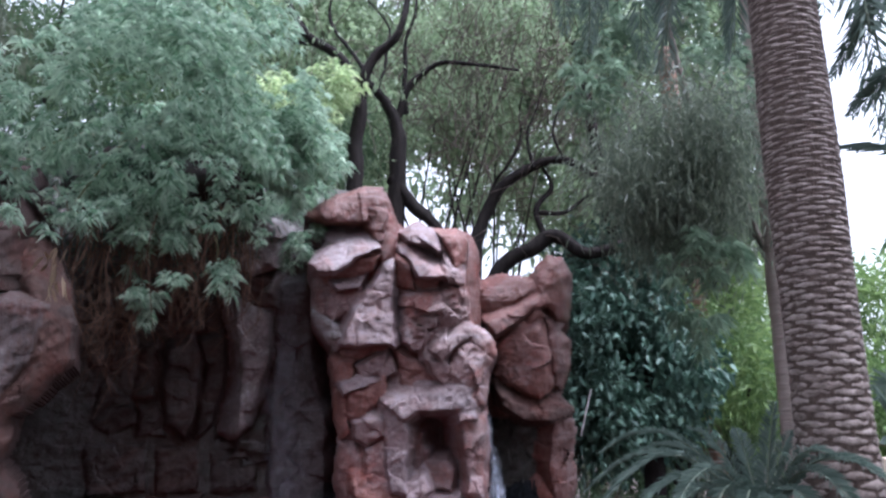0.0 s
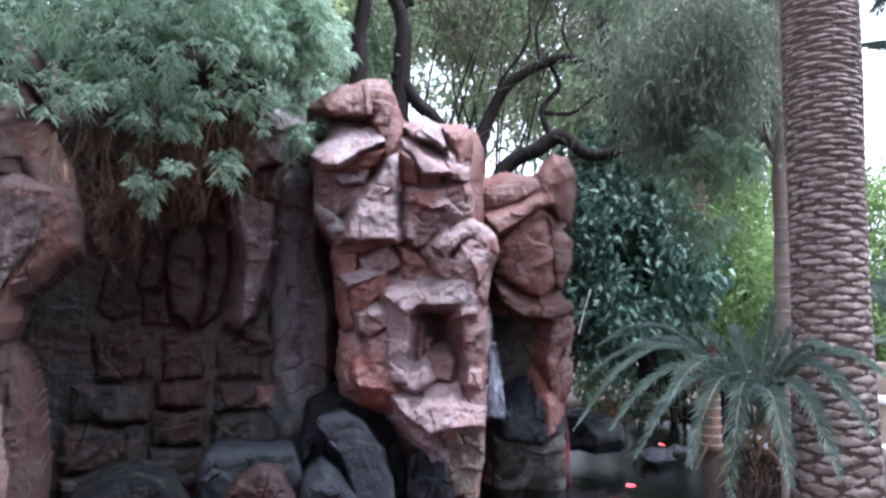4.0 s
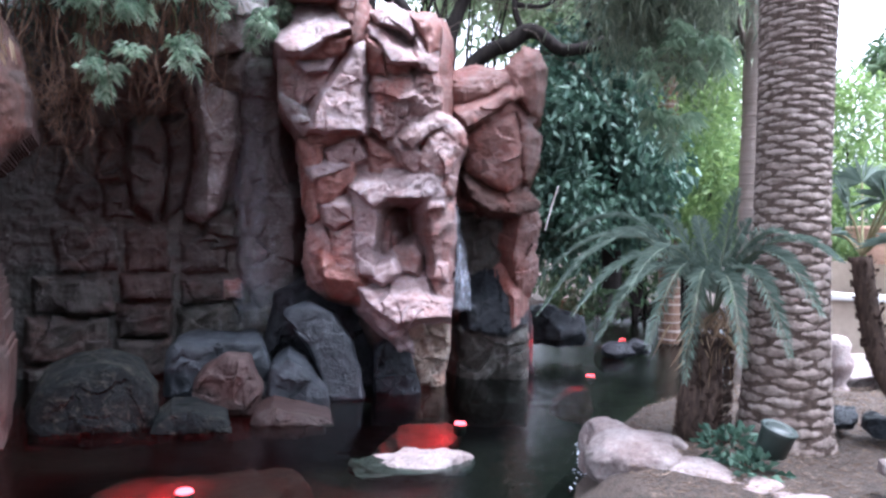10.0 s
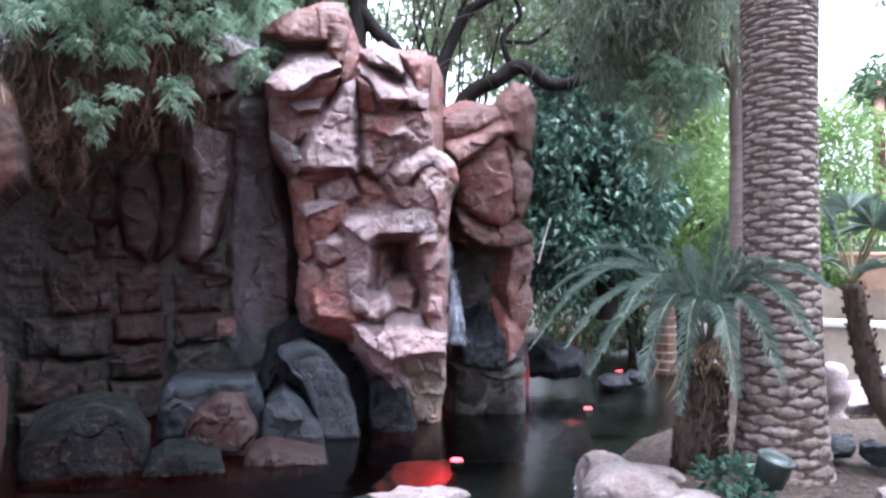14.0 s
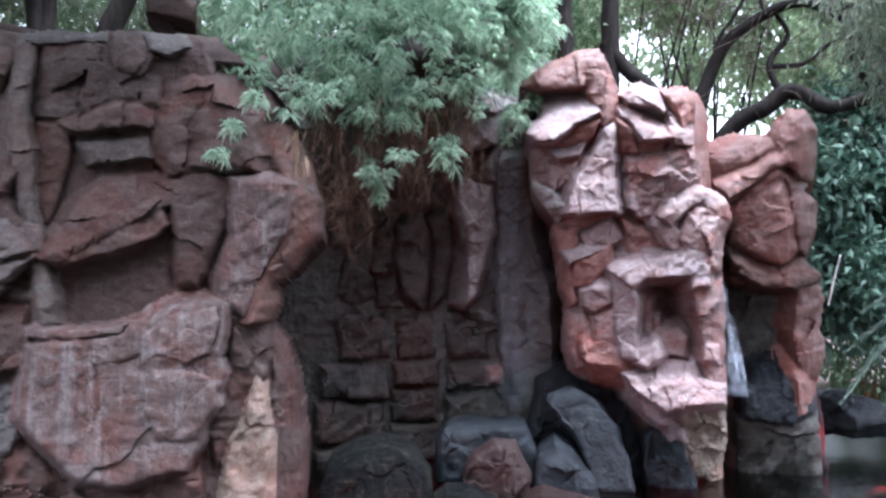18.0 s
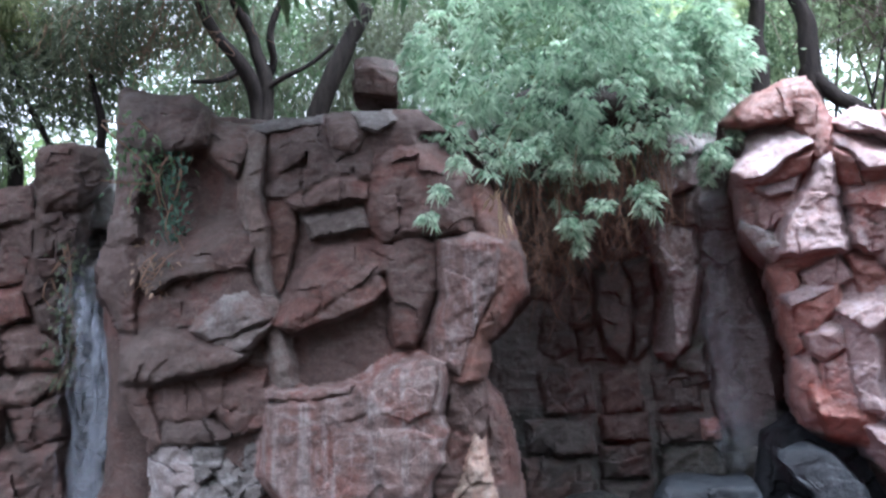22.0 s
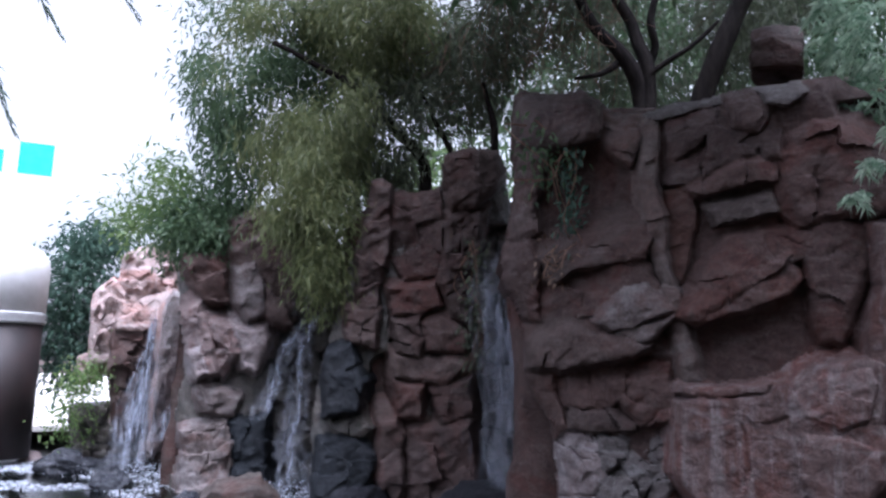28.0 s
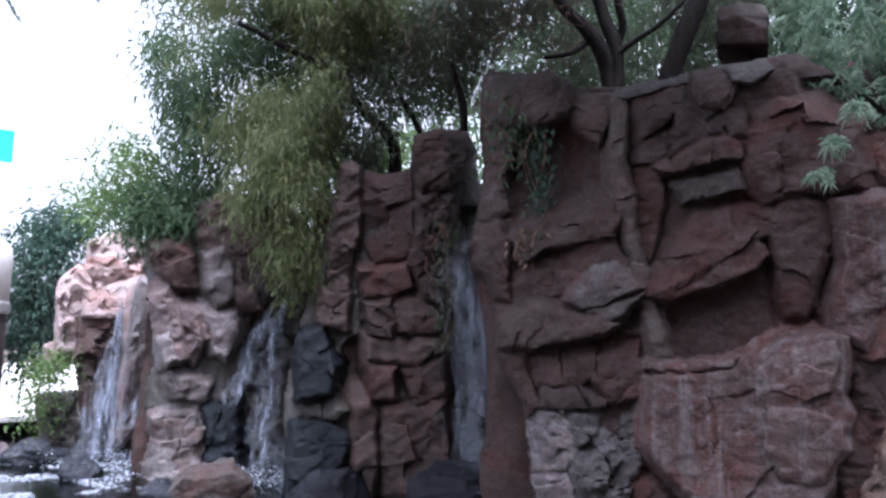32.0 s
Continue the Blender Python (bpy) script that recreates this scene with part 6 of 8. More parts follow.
    (((BASE), (-2.80, 7.46, 4.88), (-2.95, 6.54, 4.55), (-3.21, 6.09, 3.65)), 0.02, 0.006),
    (((BASE), (-2.47, 7.67, 5.18), (-2.50, 7.35, 5.56), (-2.71, 6.53, 4.62)), 0.022, 0.006),
    (((BASE), (-2.13, 7.86, 4.95), (-1.72, 7.75, 5.11), (-1.34, 7.61, 4.62)), 0.02, 0.006),
    (((BASE), (-2.57, 7.53, 3.99), (-2.34, 7.39, 3.80), (-2.26, 7.31, 3.30)), 0.015, 0.005),
    (((BASE), (-2.85, 7.23, 4.05), (-2.91, 6.99, 3.69), (-2.84, 6.91, 3.02)), 0.015, 0.005),
], STALK, "cane")
# The two rearmost spots are hidden foliage, added to shade the alcove below.
part("foliage", tufts("foliage", [
    ((-2.88, 6.68, 4.30), (0.85, 0.6, 0.5)), ((-3.60, 6.23, 4.57), (0.45, 0.4, 0.4)), ((-2.24, 7.32, 4.75), (0.9, 0.6, 0.55)),
    ((-1.63, 7.87, 4.88), (0.55, 0.5, 0.45)), ((-2.96, 6.58, 5.24), (1.3, 0.7, 0.9)), ((-3.58, 6.03, 4.63), (0.7, 0.5, 0.6)), ((-2.10, 7.31, 5.23), (0.75, 0.5, 0.75)),
    ((-2.77, 7.09, 6.24), (1.3, 0.7, 0.7)), ((-1.58, 7.85, 5.06), (0.4, 0.4, 0.45)), ((-1.83, 7.69, 4.46), (0.3, 0.3, 0.35)), ((-2.09, 7.63, 4.90), (0.5, 0.4, 0.5)), ((-3.09, 8.31, 5.26), (1.0, 0.6, 0.4)), ((-1.97, 8.62, 4.80), (0.5, 0.5, 0.4)),
], 4300, BAMBOO, 21, 0.115, 0.014, 13), bamboo)
part("sunlit_foliage", tufts("sunlit_foliage", [((-2.46, 9.28, 6.25), (0.55, 0.4, 0.55)), ((-1.94, 10.01, 6.20), (0.4, 0.3, 0.5)), ((-2.73, 8.79, 5.72), (0.35, 0.3, 0.4)), ((-1.71, 10.26, 6.93), (0.5, 0.4, 0.4))], 620, SUN_BAMBOO, 24, 0.12, 0.018, 12, shell=0.3), bamboo, "yellow-green leaves with the bright daylight in their colour")
part("hanging_foliage", tufts("hanging_foliage", [
    ((-3.77, 5.66, 3.42), (0.25, 0.25, 0.3)), ((-3.44, 5.86, 3.71), (0.35, 0.3, 0.25)), ((-3.16, 6.23, 3.84), (0.3, 0.3, 0.22)), ((-3.70, 5.71, 3.90), (0.4, 0.3, 0.3)),
    ((-2.80, 6.82, 3.03), (0.13, 0.13, 0.3)), ((-2.23, 7.22, 3.39), (0.12, 0.12, 0.24)), ((-2.95, 6.54, 3.66), (0.2, 0.2, 0.2)), ((-1.60, 7.77, 3.81), (0.16, 0.15, 0.25)),
    ((-2.53, 7.02, 3.84), (0.4, 0.3, 0.3)), ((-2.14, 7.35, 4.14), (0.4, 0.3, 0.25)), ((-2.94, 6.76, 3.52), (0.15, 0.15, 0.25)),
], 820, BAMBOO, 22, 0.1, 0.012, 12, shell=0.2), bamboo)
part("hanging_foliage", tufts("hanging_foliage", [
    ((-3.60, 5.11, 3.84), (0.09, 0.09, 0.07)), ((-3.41, 5.16, 3.69), (0.09, 0.09, 0.07)), ((-3.22, 5.38, 3.84), (0.09, 0.09, 0.07)), ((-3.07, 5.34, 3.57), (0.09, 0.09, 0.07)), ((-2.80, 5.52, 3.80), (0.09, 0.09, 0.07)), ((-3.25, 5.25, 3.43), (0.09, 0.09, 0.07)), ((-3.36, 5.13, 3.17), (0.09, 0.09, 0.07)), ((-3.44, 5.08, 2.95), (0.09, 0.09, 0.07)), ((-2.99, 5.55, 4.00), (0.09, 0.09, 0.07)), ((-2.75, 5.54, 3.51), (0.09, 0.09, 0.07)), ((-3.74, 5.14, 4.06), (0.09, 0.09, 0.07)), ((-2.99, 5.38, 3.34), (0.09, 0.09, 0.07)),
    ((-2.80, 6.47, 3.58), (0.1, 0.1, 0.1)),
    ((-2.71, 6.40, 3.03), (0.1, 0.1, 0.1)), ((-2.51, 6.68, 3.19), (0.1, 0.1, 0.1)), ((-2.54, 6.67, 3.58), (0.1, 0.1, 0.1)), ((-2.85, 6.13, 3.75), (0.1, 0.1, 0.1)), ((-2.33, 6.94, 3.66), (0.1, 0.1, 0.1)),
    ((-2.13, 7.40, 3.53), (0.1, 0.1, 0.1)), ((-2.11, 7.41, 3.29), (0.1, 0.1, 0.1)), ((-1.60, 8.01, 3.89), (0.1, 0.1, 0.1)), ((-1.75, 7.89, 3.60), (0.1, 0.1, 0.1)), ((-2.70, 6.40, 3.90), (0.1, 0.1, 0.1)),
    ((-3.03, 5.84, 3.70), (0.1, 0.1, 0.1)), ((-2.22, 6.97, 3.88), (0.1, 0.1, 0.1)), ((-1.89, 7.45, 3.83), (0.1, 0.1, 0.1)), ((-1.42, 8.04, 4.08), (0.1, 0.1, 0.1)),
], 330, BAMBOO, 23, 0.085, 0.011, 10, shell=0.1), bamboo)


def twig_curtain(name, left_end, right_end, count, drop, seed, material, thick=0.006):
    rng = np.random.default_rng(seed)
    a, b = np.array(left_end), np.array(right_end)
    many = []
    for _ in range(count):
        p = a + (b - a) * rng.random() + rng.normal(size=3) * (0.1, 0.2, 0.16)
        q = rng.normal(size=(3, 3)) * 0.07
        d = drop * rng.uniform(0.4, 1.2)
        many.append(((p, p + q[0] - (0, 0, d * 0.35), p + q[1] * 1.5 - (0, 0, d * 0.7), p + q[2] * 2 - (0, 0, d)), thick, thick * 0.4, dict(sides=4, steps=3)))
    return tubes(name, many, material)


tagged(part("dead_twig", twig_curtain("dead_twig", (-3.53, 6.26, 3.67), (-2.12, 7.76, 4.01), 190, 0.95, 31, TWIG), bamboo, "brown dead hanging twigs"), kind="stuff")
tagged(part("dead_twig", twig_curtain("dead_twig", (-3.43, 6.32, 3.01), (-2.95, 6.87, 2.97), 70, 0.5, 32, TWIG, 0.004), bamboo, "brown dead hanging twigs"), kind="stuff")
rng = np.random.default_rng(33)
spot = np.array((-3.09, 5.71, 3.05)) + rng.normal(size=(26, 3)) * (0.06, 0.06, 0.13)
tagged(part("withered_spray", leaves("withered_spray", spot, rng.normal(size=(26, 3)) * 0.5 + (0, 0, -1), 0.14, 0.035, DRY, rng, 0.4), bamboo, "withered tan leaf cluster"), kind="stuff")
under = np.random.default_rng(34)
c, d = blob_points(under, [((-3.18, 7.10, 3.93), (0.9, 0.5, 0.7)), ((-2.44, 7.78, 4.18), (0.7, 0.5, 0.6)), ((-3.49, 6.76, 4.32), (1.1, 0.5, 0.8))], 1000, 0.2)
# Darker leaf colour inside the clump, standing for the shade between tufts.
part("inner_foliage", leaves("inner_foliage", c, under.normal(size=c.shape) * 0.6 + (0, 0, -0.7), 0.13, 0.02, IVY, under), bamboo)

# ---- trees behind the pillars ----
tree = thing("tree", (-1.20, 10.54, 4.13), "dark forked tree behind the rock pillar", "tree", "garden trees")
stems(tree, [
    (((-1.17, 10.54, 2.98), (-1.34, 10.52, 5.43), (-1.32, 10.53, 6.72), (-1.60, 10.59, 7.57), (-2.21, 10.58, 8.01), (-2.62, 10.59, 8.83)), 0.14, 0.045),
    (((-1.32, 10.53, 6.72), (-1.11, 10.45, 7.44), (-0.71, 10.38, 7.89), (-0.50, 10.40, 8.80)), 0.10, 0.04),
    (((-0.73, 10.98, 4.05), (-0.76, 10.98, 5.87), (-0.73, 10.98, 6.54), (-1.08, 10.96, 7.26), (-1.61, 10.99, 7.33), (-1.70, 11.08, 6.87)), 0.16, 0.03),
    (((-0.77, 10.98, 6.68), (-0.51, 11.00, 7.43), (0.32, 11.00, 7.74), (1.26, 11.14, 7.66)), 0.07, 0.02),
    (((-0.76, 10.98, 5.68), (-0.48, 10.90, 5.28), (-0.05, 10.81, 4.80), (0.38, 10.80, 4.02)), 0.12, 0.08),
    (((-0.60, 10.99, 6.83), (-0.65, 10.99, 7.63), (-0.43, 11.00, 8.89)), 0.05, 0.02),
    (((-2.03, 10.62, 7.83), (-2.86, 10.63, 8.04), (-3.38, 10.69, 8.89)), 0.04, 0.015),
    (((-1.20, 10.54, 7.30), (-1.78, 10.66, 8.26), (-1.72, 10.67, 9.09)), 0.04, 0.015),
    (((-1.08, 10.96, 7.26), (-0.91, 11.17, 8.35), (-1.41, 11.22, 9.25)), 0.03, 0.012),
], BARK)
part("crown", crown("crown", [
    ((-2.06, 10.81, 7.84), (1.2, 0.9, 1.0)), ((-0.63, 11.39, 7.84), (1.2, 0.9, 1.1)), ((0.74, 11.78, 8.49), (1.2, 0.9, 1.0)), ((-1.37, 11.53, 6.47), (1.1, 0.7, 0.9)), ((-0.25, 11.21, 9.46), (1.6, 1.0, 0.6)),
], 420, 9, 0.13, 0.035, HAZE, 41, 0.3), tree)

curved = thing("tree", (0.57, 11.59, 2.92), "gnarled tree with arching bare limbs behind the rocks", "tree", "garden trees")
stems(curved, [
    (((0.45, 11.60, 3.10), (0.52, 11.60, 4.46), (0.67, 11.59, 5.16), (0.93, 11.57, 5.74), (1.43, 11.42, 6.06), (1.98, 11.34, 6.16), (2.49, 11.23, 5.77), (2.69, 11.19, 5.47)), 0.13, 0.05),
    (((0.68, 11.49, 3.79), (0.94, 11.47, 4.34), (1.35, 11.43, 4.70), (1.71, 11.38, 4.87), (2.20, 11.19, 4.57), (2.75, 11.07, 4.65), (3.17, 10.96, 4.76)), 0.15, 0.08),
    (((1.62, 11.39, 4.85), (1.52, 11.41, 5.30), (1.75, 11.47, 5.76), (1.63, 11.49, 6.06)), 0.06, 0.03),
    (((1.55, 11.40, 5.25), (1.95, 11.34, 5.28), (2.31, 11.27, 5.55), (2.65, 11.20, 5.57)), 0.045, 0.015),
    (((0.93, 11.57, 5.74), (0.77, 11.58, 5.60), (0.88, 11.57, 5.89), (1.22, 11.54, 6.48), (1.35, 11.63, 7.44)), 0.04, 0.015),
    (((1.43, 11.42, 6.06), (1.37, 11.53, 6.77), (1.79, 11.57, 7.83)), 0.035, 0.012),
    (((1.98, 11.34, 6.16), (1.84, 11.46, 6.85), (2.25, 11.49, 7.48)), 0.03, 0.012),
    (((0.54, 11.60, 4.46), (0.28, 11.70, 5.34), (0.14, 11.81, 6.17)), 0.03, 0.012),
], BARK)
part("crown", crown("crown", [
    ((1.75, 12.08, 7.55), (1.3, 0.9, 1.1)), ((2.70, 12.11, 6.29), (1.0, 0.7, 0.9)), ((0.76, 12.58, 6.46), (0.9, 0.7, 0.9)), ((2.45, 11.76, 8.70), (1.3, 0.9, 0.9)),
], 240, 9, 0.12, 0.03, HAZE, 42, 0.3), curved)
many = []
rng = np.random.default_rng(43)
for k in range(560):
    p = np.array((0.9, 11.83, 7.2)) + rng.normal(size=3) * (1.7, 0.4, 1.1)
    d = rng.normal(size=3) * 0.3 + (0.1, 0, 0.25)
    many.append(((p, p + d, p + d * 1.9 + rng.normal(size=3) * 0.12, p + d * 2.6 + rng.normal(size=3) * 0.25), 0.01, 0.003, dict(sides=4, steps=3)))
tagged(part("bare_twig", tubes("bare_twig", many, GREYTWIG), curved, "fine bare grey twigs"), kind="stuff")

ivy = thing("ivy_clad_tree", (2.84, 11.31, 1.50), "thick tree trunk smothered in dark green ivy", "tree", "garden trees")
stems(ivy, [(((3.14, 11.44, 0.99), (3.04, 11.47, 3.52), (2.86, 11.51, 4.69), (2.66, 11.46, 5.30), (2.53, 11.49, 6.50), (2.29, 11.54, 8.39)), 0.17, 0.09), (((2.99, 11.48, 4.33), (3.35, 11.38, 4.67), (3.55, 11.31, 5.02), (3.75, 11.25, 6.25)), 0.12, 0.06)], BARK, "trunk")
part("ivy", crown("ivy", [
    ((2.87, 11.51, 3.79), (0.7, 0.5, 1.0)), ((2.35, 11.12, 3.02), (0.6, 0.5, 1.1)), ((3.31, 11.18, 2.63), (0.75, 0.5, 0.9)), ((2.30, 10.83, 1.99), (0.8, 0.4, 0.6)), ((2.40, 11.83, 4.20), (0.6, 0.4, 0.8)), ((3.16, 11.64, 4.92), (0.4, 0.4, 0.7)),
    ((2.72, 11.96, 2.76), (0.9, 0.4, 1.4)),
], 1900, 12, 0.16, 0.085, IVY, 44, 0.32, 0.6), ivy)

feather = thing("feathery_tree", (4.15, 8.30, 0.25), "feathery grey-green tree with drooping fine foliage", "tree", "garden trees")
stems(feather, [(((4.15, 8.30, 0.1), (4.1, 8.35, 2.2), (3.75, 8.5, 4.2), (3.1, 8.6, 5.9), (2.7, 8.6, 7.8)), 0.08, 0.04)], GREYTWIG, "trunk")
part("crown", crown("crown", [((2.49, 7.92, 5.02), (0.82, 0.58, 0.62)), ((2.22, 8.52, 4.53), (0.50, 0.35, 0.64)), ((3.12, 8.76, 4.61), (0.75, 0.52, 0.75)), ((2.24, 9.03, 5.31), (0.38, 0.27, 0.54)), ((3.15, 7.68, 4.79), (0.34, 0.24, 0.81))], 1500, 18, 0.13, 0.02, FEATHER, 45, 0.5, 1.0, gaps=0.49), feather)
part("light_crown", tufts("light_crown", [((2.84, 7.80, 3.54), (0.49, 0.34, 0.59)), ((2.89, 8.31, 3.13), (0.31, 0.22, 0.41)), ((1.93, 8.59, 6.13), (0.45, 0.32, 0.45)), ((2.11, 9.06, 7.12), (0.50, 0.35, 0.66)), ((3.12, 9.29, 7.26), (0.78, 0.54, 0.78)), ((3.19, 8.20, 6.02), (0.56, 0.39, 0.68)), ((3.56, 8.59, 5.52), (0.35, 0.24, 0.69)), ((2.97, 9.34, 8.38), (1.45, 1.02, 0.55))], 900, MIST, 46, 0.17, 0.026, 12), feather, "paler blue-green leaf sprays")


def bush(name, spots, count, each, length, width, material, seed, label, category="bush", spread=0.35, droop=0.3, stem=True):
    low = np.mean([q[0] for q in spots], 0)
    ob = thing(name, (low[0], low[1], 0.25), label, category, "garden greenery")
    area = [q[1][0] * q[1][2] for q in spots]
    for k, q in enumerate(spots):
        tagged(part("leaf_clump", crown("leaf_clump", [q], int(count * area[k] / sum(area)), each, length, width, material, seed * 10 + k, spread, droop), ob), kind="stuff")
        c = np.array(q[0])
        if not stem:
            continue
        part("stem", tube(((low[0], low[1], -0.1), (low + c) / 2 * (1, 1, 0.6), c), 0.05, 0.02, BARK, "stem", sides=6), ob)
    return ob


bush("bamboo_thicket", [((4.65, 12.73, 3.76), (0.9, 0.8, 1.6)), ((5.18, 13.06, 5.15), (0.9, 0.8, 1.3)), ((4.96, 12.07, 2.65), (0.8, 0.7, 0.9)), ((4.15, 12.38, 2.36), (0.7, 0.6, 0.7))], 1500, 9, 0.2, 0.035, BRIGHT, 51, "bright yellow-green bamboo thicket in open light")
bush("garden_bush", [((8.76, 14.64, 3.86), (0.9, 0.8, 1.3)), ((8.51, 13.62, 2.03), (1.2, 0.9, 1.0)), ((9.28, 15.53, 4.11), (0.7, 0.9, 1.5)), ((8.35, 13.76, 2.40), (1.0, 0.9, 1.1)), ((9.71, 14.06, 2.21), (1.3, 0.9, 0.8))], 1500, 8, 0.22, 0.06, BRIGHT, 52, "sunlit light green garden shrubs")
bush("garden_bush", [((3.95, 16.63, 1.32), (1.6, 0.8, 1.4)), ((5.54, 17.22, 1.87), (1.6, 0.8, 1.8)), ((6.92, 16.70, 2.03), (1.5, 0.8, 1.9))], 1500, 8, 0.2, 0.07, MIDLEAF, 53, "dense shaded green shrubs on the far bank")
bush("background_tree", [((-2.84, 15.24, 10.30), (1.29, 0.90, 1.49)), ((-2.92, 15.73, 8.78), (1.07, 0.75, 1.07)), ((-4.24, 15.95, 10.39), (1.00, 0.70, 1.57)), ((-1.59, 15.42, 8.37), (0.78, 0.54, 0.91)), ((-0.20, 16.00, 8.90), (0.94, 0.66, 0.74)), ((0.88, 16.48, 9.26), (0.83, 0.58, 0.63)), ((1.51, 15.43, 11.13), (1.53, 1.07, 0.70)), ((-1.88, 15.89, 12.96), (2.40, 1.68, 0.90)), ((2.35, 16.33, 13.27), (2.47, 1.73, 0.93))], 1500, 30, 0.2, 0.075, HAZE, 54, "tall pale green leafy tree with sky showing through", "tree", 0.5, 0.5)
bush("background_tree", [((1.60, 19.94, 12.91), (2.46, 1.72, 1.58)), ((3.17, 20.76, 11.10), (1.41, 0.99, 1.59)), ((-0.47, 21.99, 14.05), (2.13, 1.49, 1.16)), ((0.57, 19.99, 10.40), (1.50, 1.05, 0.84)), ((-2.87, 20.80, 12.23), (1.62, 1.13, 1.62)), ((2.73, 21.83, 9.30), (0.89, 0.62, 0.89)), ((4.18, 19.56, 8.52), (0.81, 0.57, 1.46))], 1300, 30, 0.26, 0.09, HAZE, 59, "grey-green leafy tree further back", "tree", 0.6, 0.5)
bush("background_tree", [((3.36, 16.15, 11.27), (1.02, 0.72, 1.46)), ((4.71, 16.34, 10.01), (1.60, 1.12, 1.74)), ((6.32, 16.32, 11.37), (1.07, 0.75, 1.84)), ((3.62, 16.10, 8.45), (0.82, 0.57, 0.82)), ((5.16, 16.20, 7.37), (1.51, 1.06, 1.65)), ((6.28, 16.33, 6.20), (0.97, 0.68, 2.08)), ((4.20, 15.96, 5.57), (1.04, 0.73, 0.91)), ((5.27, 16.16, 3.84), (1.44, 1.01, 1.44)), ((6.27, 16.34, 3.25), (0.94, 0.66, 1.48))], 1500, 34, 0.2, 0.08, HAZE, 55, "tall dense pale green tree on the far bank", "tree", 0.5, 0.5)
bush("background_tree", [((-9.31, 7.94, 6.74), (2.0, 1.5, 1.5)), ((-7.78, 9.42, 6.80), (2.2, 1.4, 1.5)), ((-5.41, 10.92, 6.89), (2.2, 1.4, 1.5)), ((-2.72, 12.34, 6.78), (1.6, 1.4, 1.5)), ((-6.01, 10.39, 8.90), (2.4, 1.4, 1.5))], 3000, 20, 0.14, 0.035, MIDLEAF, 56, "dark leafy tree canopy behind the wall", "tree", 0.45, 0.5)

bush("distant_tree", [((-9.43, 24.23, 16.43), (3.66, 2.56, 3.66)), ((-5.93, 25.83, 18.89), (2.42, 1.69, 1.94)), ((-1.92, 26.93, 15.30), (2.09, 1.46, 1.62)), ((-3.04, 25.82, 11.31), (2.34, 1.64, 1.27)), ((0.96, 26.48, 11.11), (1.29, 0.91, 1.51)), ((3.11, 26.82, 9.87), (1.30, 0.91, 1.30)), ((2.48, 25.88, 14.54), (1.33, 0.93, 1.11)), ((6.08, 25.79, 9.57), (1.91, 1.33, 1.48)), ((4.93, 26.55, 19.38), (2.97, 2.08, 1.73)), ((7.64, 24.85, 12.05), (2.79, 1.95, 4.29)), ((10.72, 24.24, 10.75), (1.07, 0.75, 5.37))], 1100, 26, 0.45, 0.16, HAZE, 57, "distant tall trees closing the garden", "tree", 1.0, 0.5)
bush("distant_tree", [((-16.89, 17.37, 10.68), (5, 2, 4.0)), ((-9.94, 23.13, 11.99), (5, 2, 4.0)), ((-18.55, 12.71, 8.01), (2, 2, 1.5))], 1000, 8, 0.6, 0.13, MIDLEAF, 58, "distant trees behind the rock walls", "tree", 0.9, 0.5)

# ---- trees over the left wall ----
wall_tree = thing("tree", (-6.19, 6.07, 4.09), "dark multi-stemmed tree on top of the rock wall", "tree", "garden trees")
stems(wall_tree, [
    (((-6.29, 6.12, 3.92), (-6.32, 6.09, 4.82), (-6.48, 5.94, 5.33), (-6.76, 5.80, 5.79), (-7.04, 5.65, 6.57)), 0.11, 0.06),
    (((-6.25, 6.15, 3.92), (-6.25, 6.15, 4.88), (-6.42, 6.13, 5.58), (-6.54, 6.02, 6.10), (-6.63, 5.94, 6.72)), 0.10, 0.06),
    (((-6.29, 6.11, 4.96), (-6.18, 6.21, 5.37), (-6.22, 6.17, 5.81), (-6.06, 6.32, 6.44)), 0.06, 0.035),
    (((-5.97, 6.65, 4.08), (-5.86, 6.73, 4.97), (-5.71, 6.84, 5.52), (-5.44, 7.03, 6.27)), 0.14, 0.10),
    (((-6.48, 5.94, 5.25), (-6.51, 5.63, 5.04), (-6.64, 5.35, 4.94)), 0.05, 0.02),
    (((-6.24, 6.16, 5.02), (-5.93, 6.42, 5.34), (-5.66, 6.62, 5.66)), 0.04, 0.02),
], BARK)
part("crown", crown("crown", [
    ((-6.54, 6.57, 6.91), (1.5, 1.0, 0.6)), ((-5.73, 7.55, 6.19), (0.9, 0.7, 0.6)), ((-7.54, 5.69, 6.40), (0.9, 0.7, 0.7)), ((-8.32, 5.34, 6.12), (0.8, 0.6, 0.7)), ((-7.31, 8.13, 6.21), (1.5, 0.7, 0.9)), ((-8.42, 7.10, 5.85), (1.0, 0.6, 0.6)),
], 2700, 13, 0.12, 0.02, DUSK, 61, 0.3, 1.0), wall_tree)
# Canopy out of view, added overhead to shade the left wall.
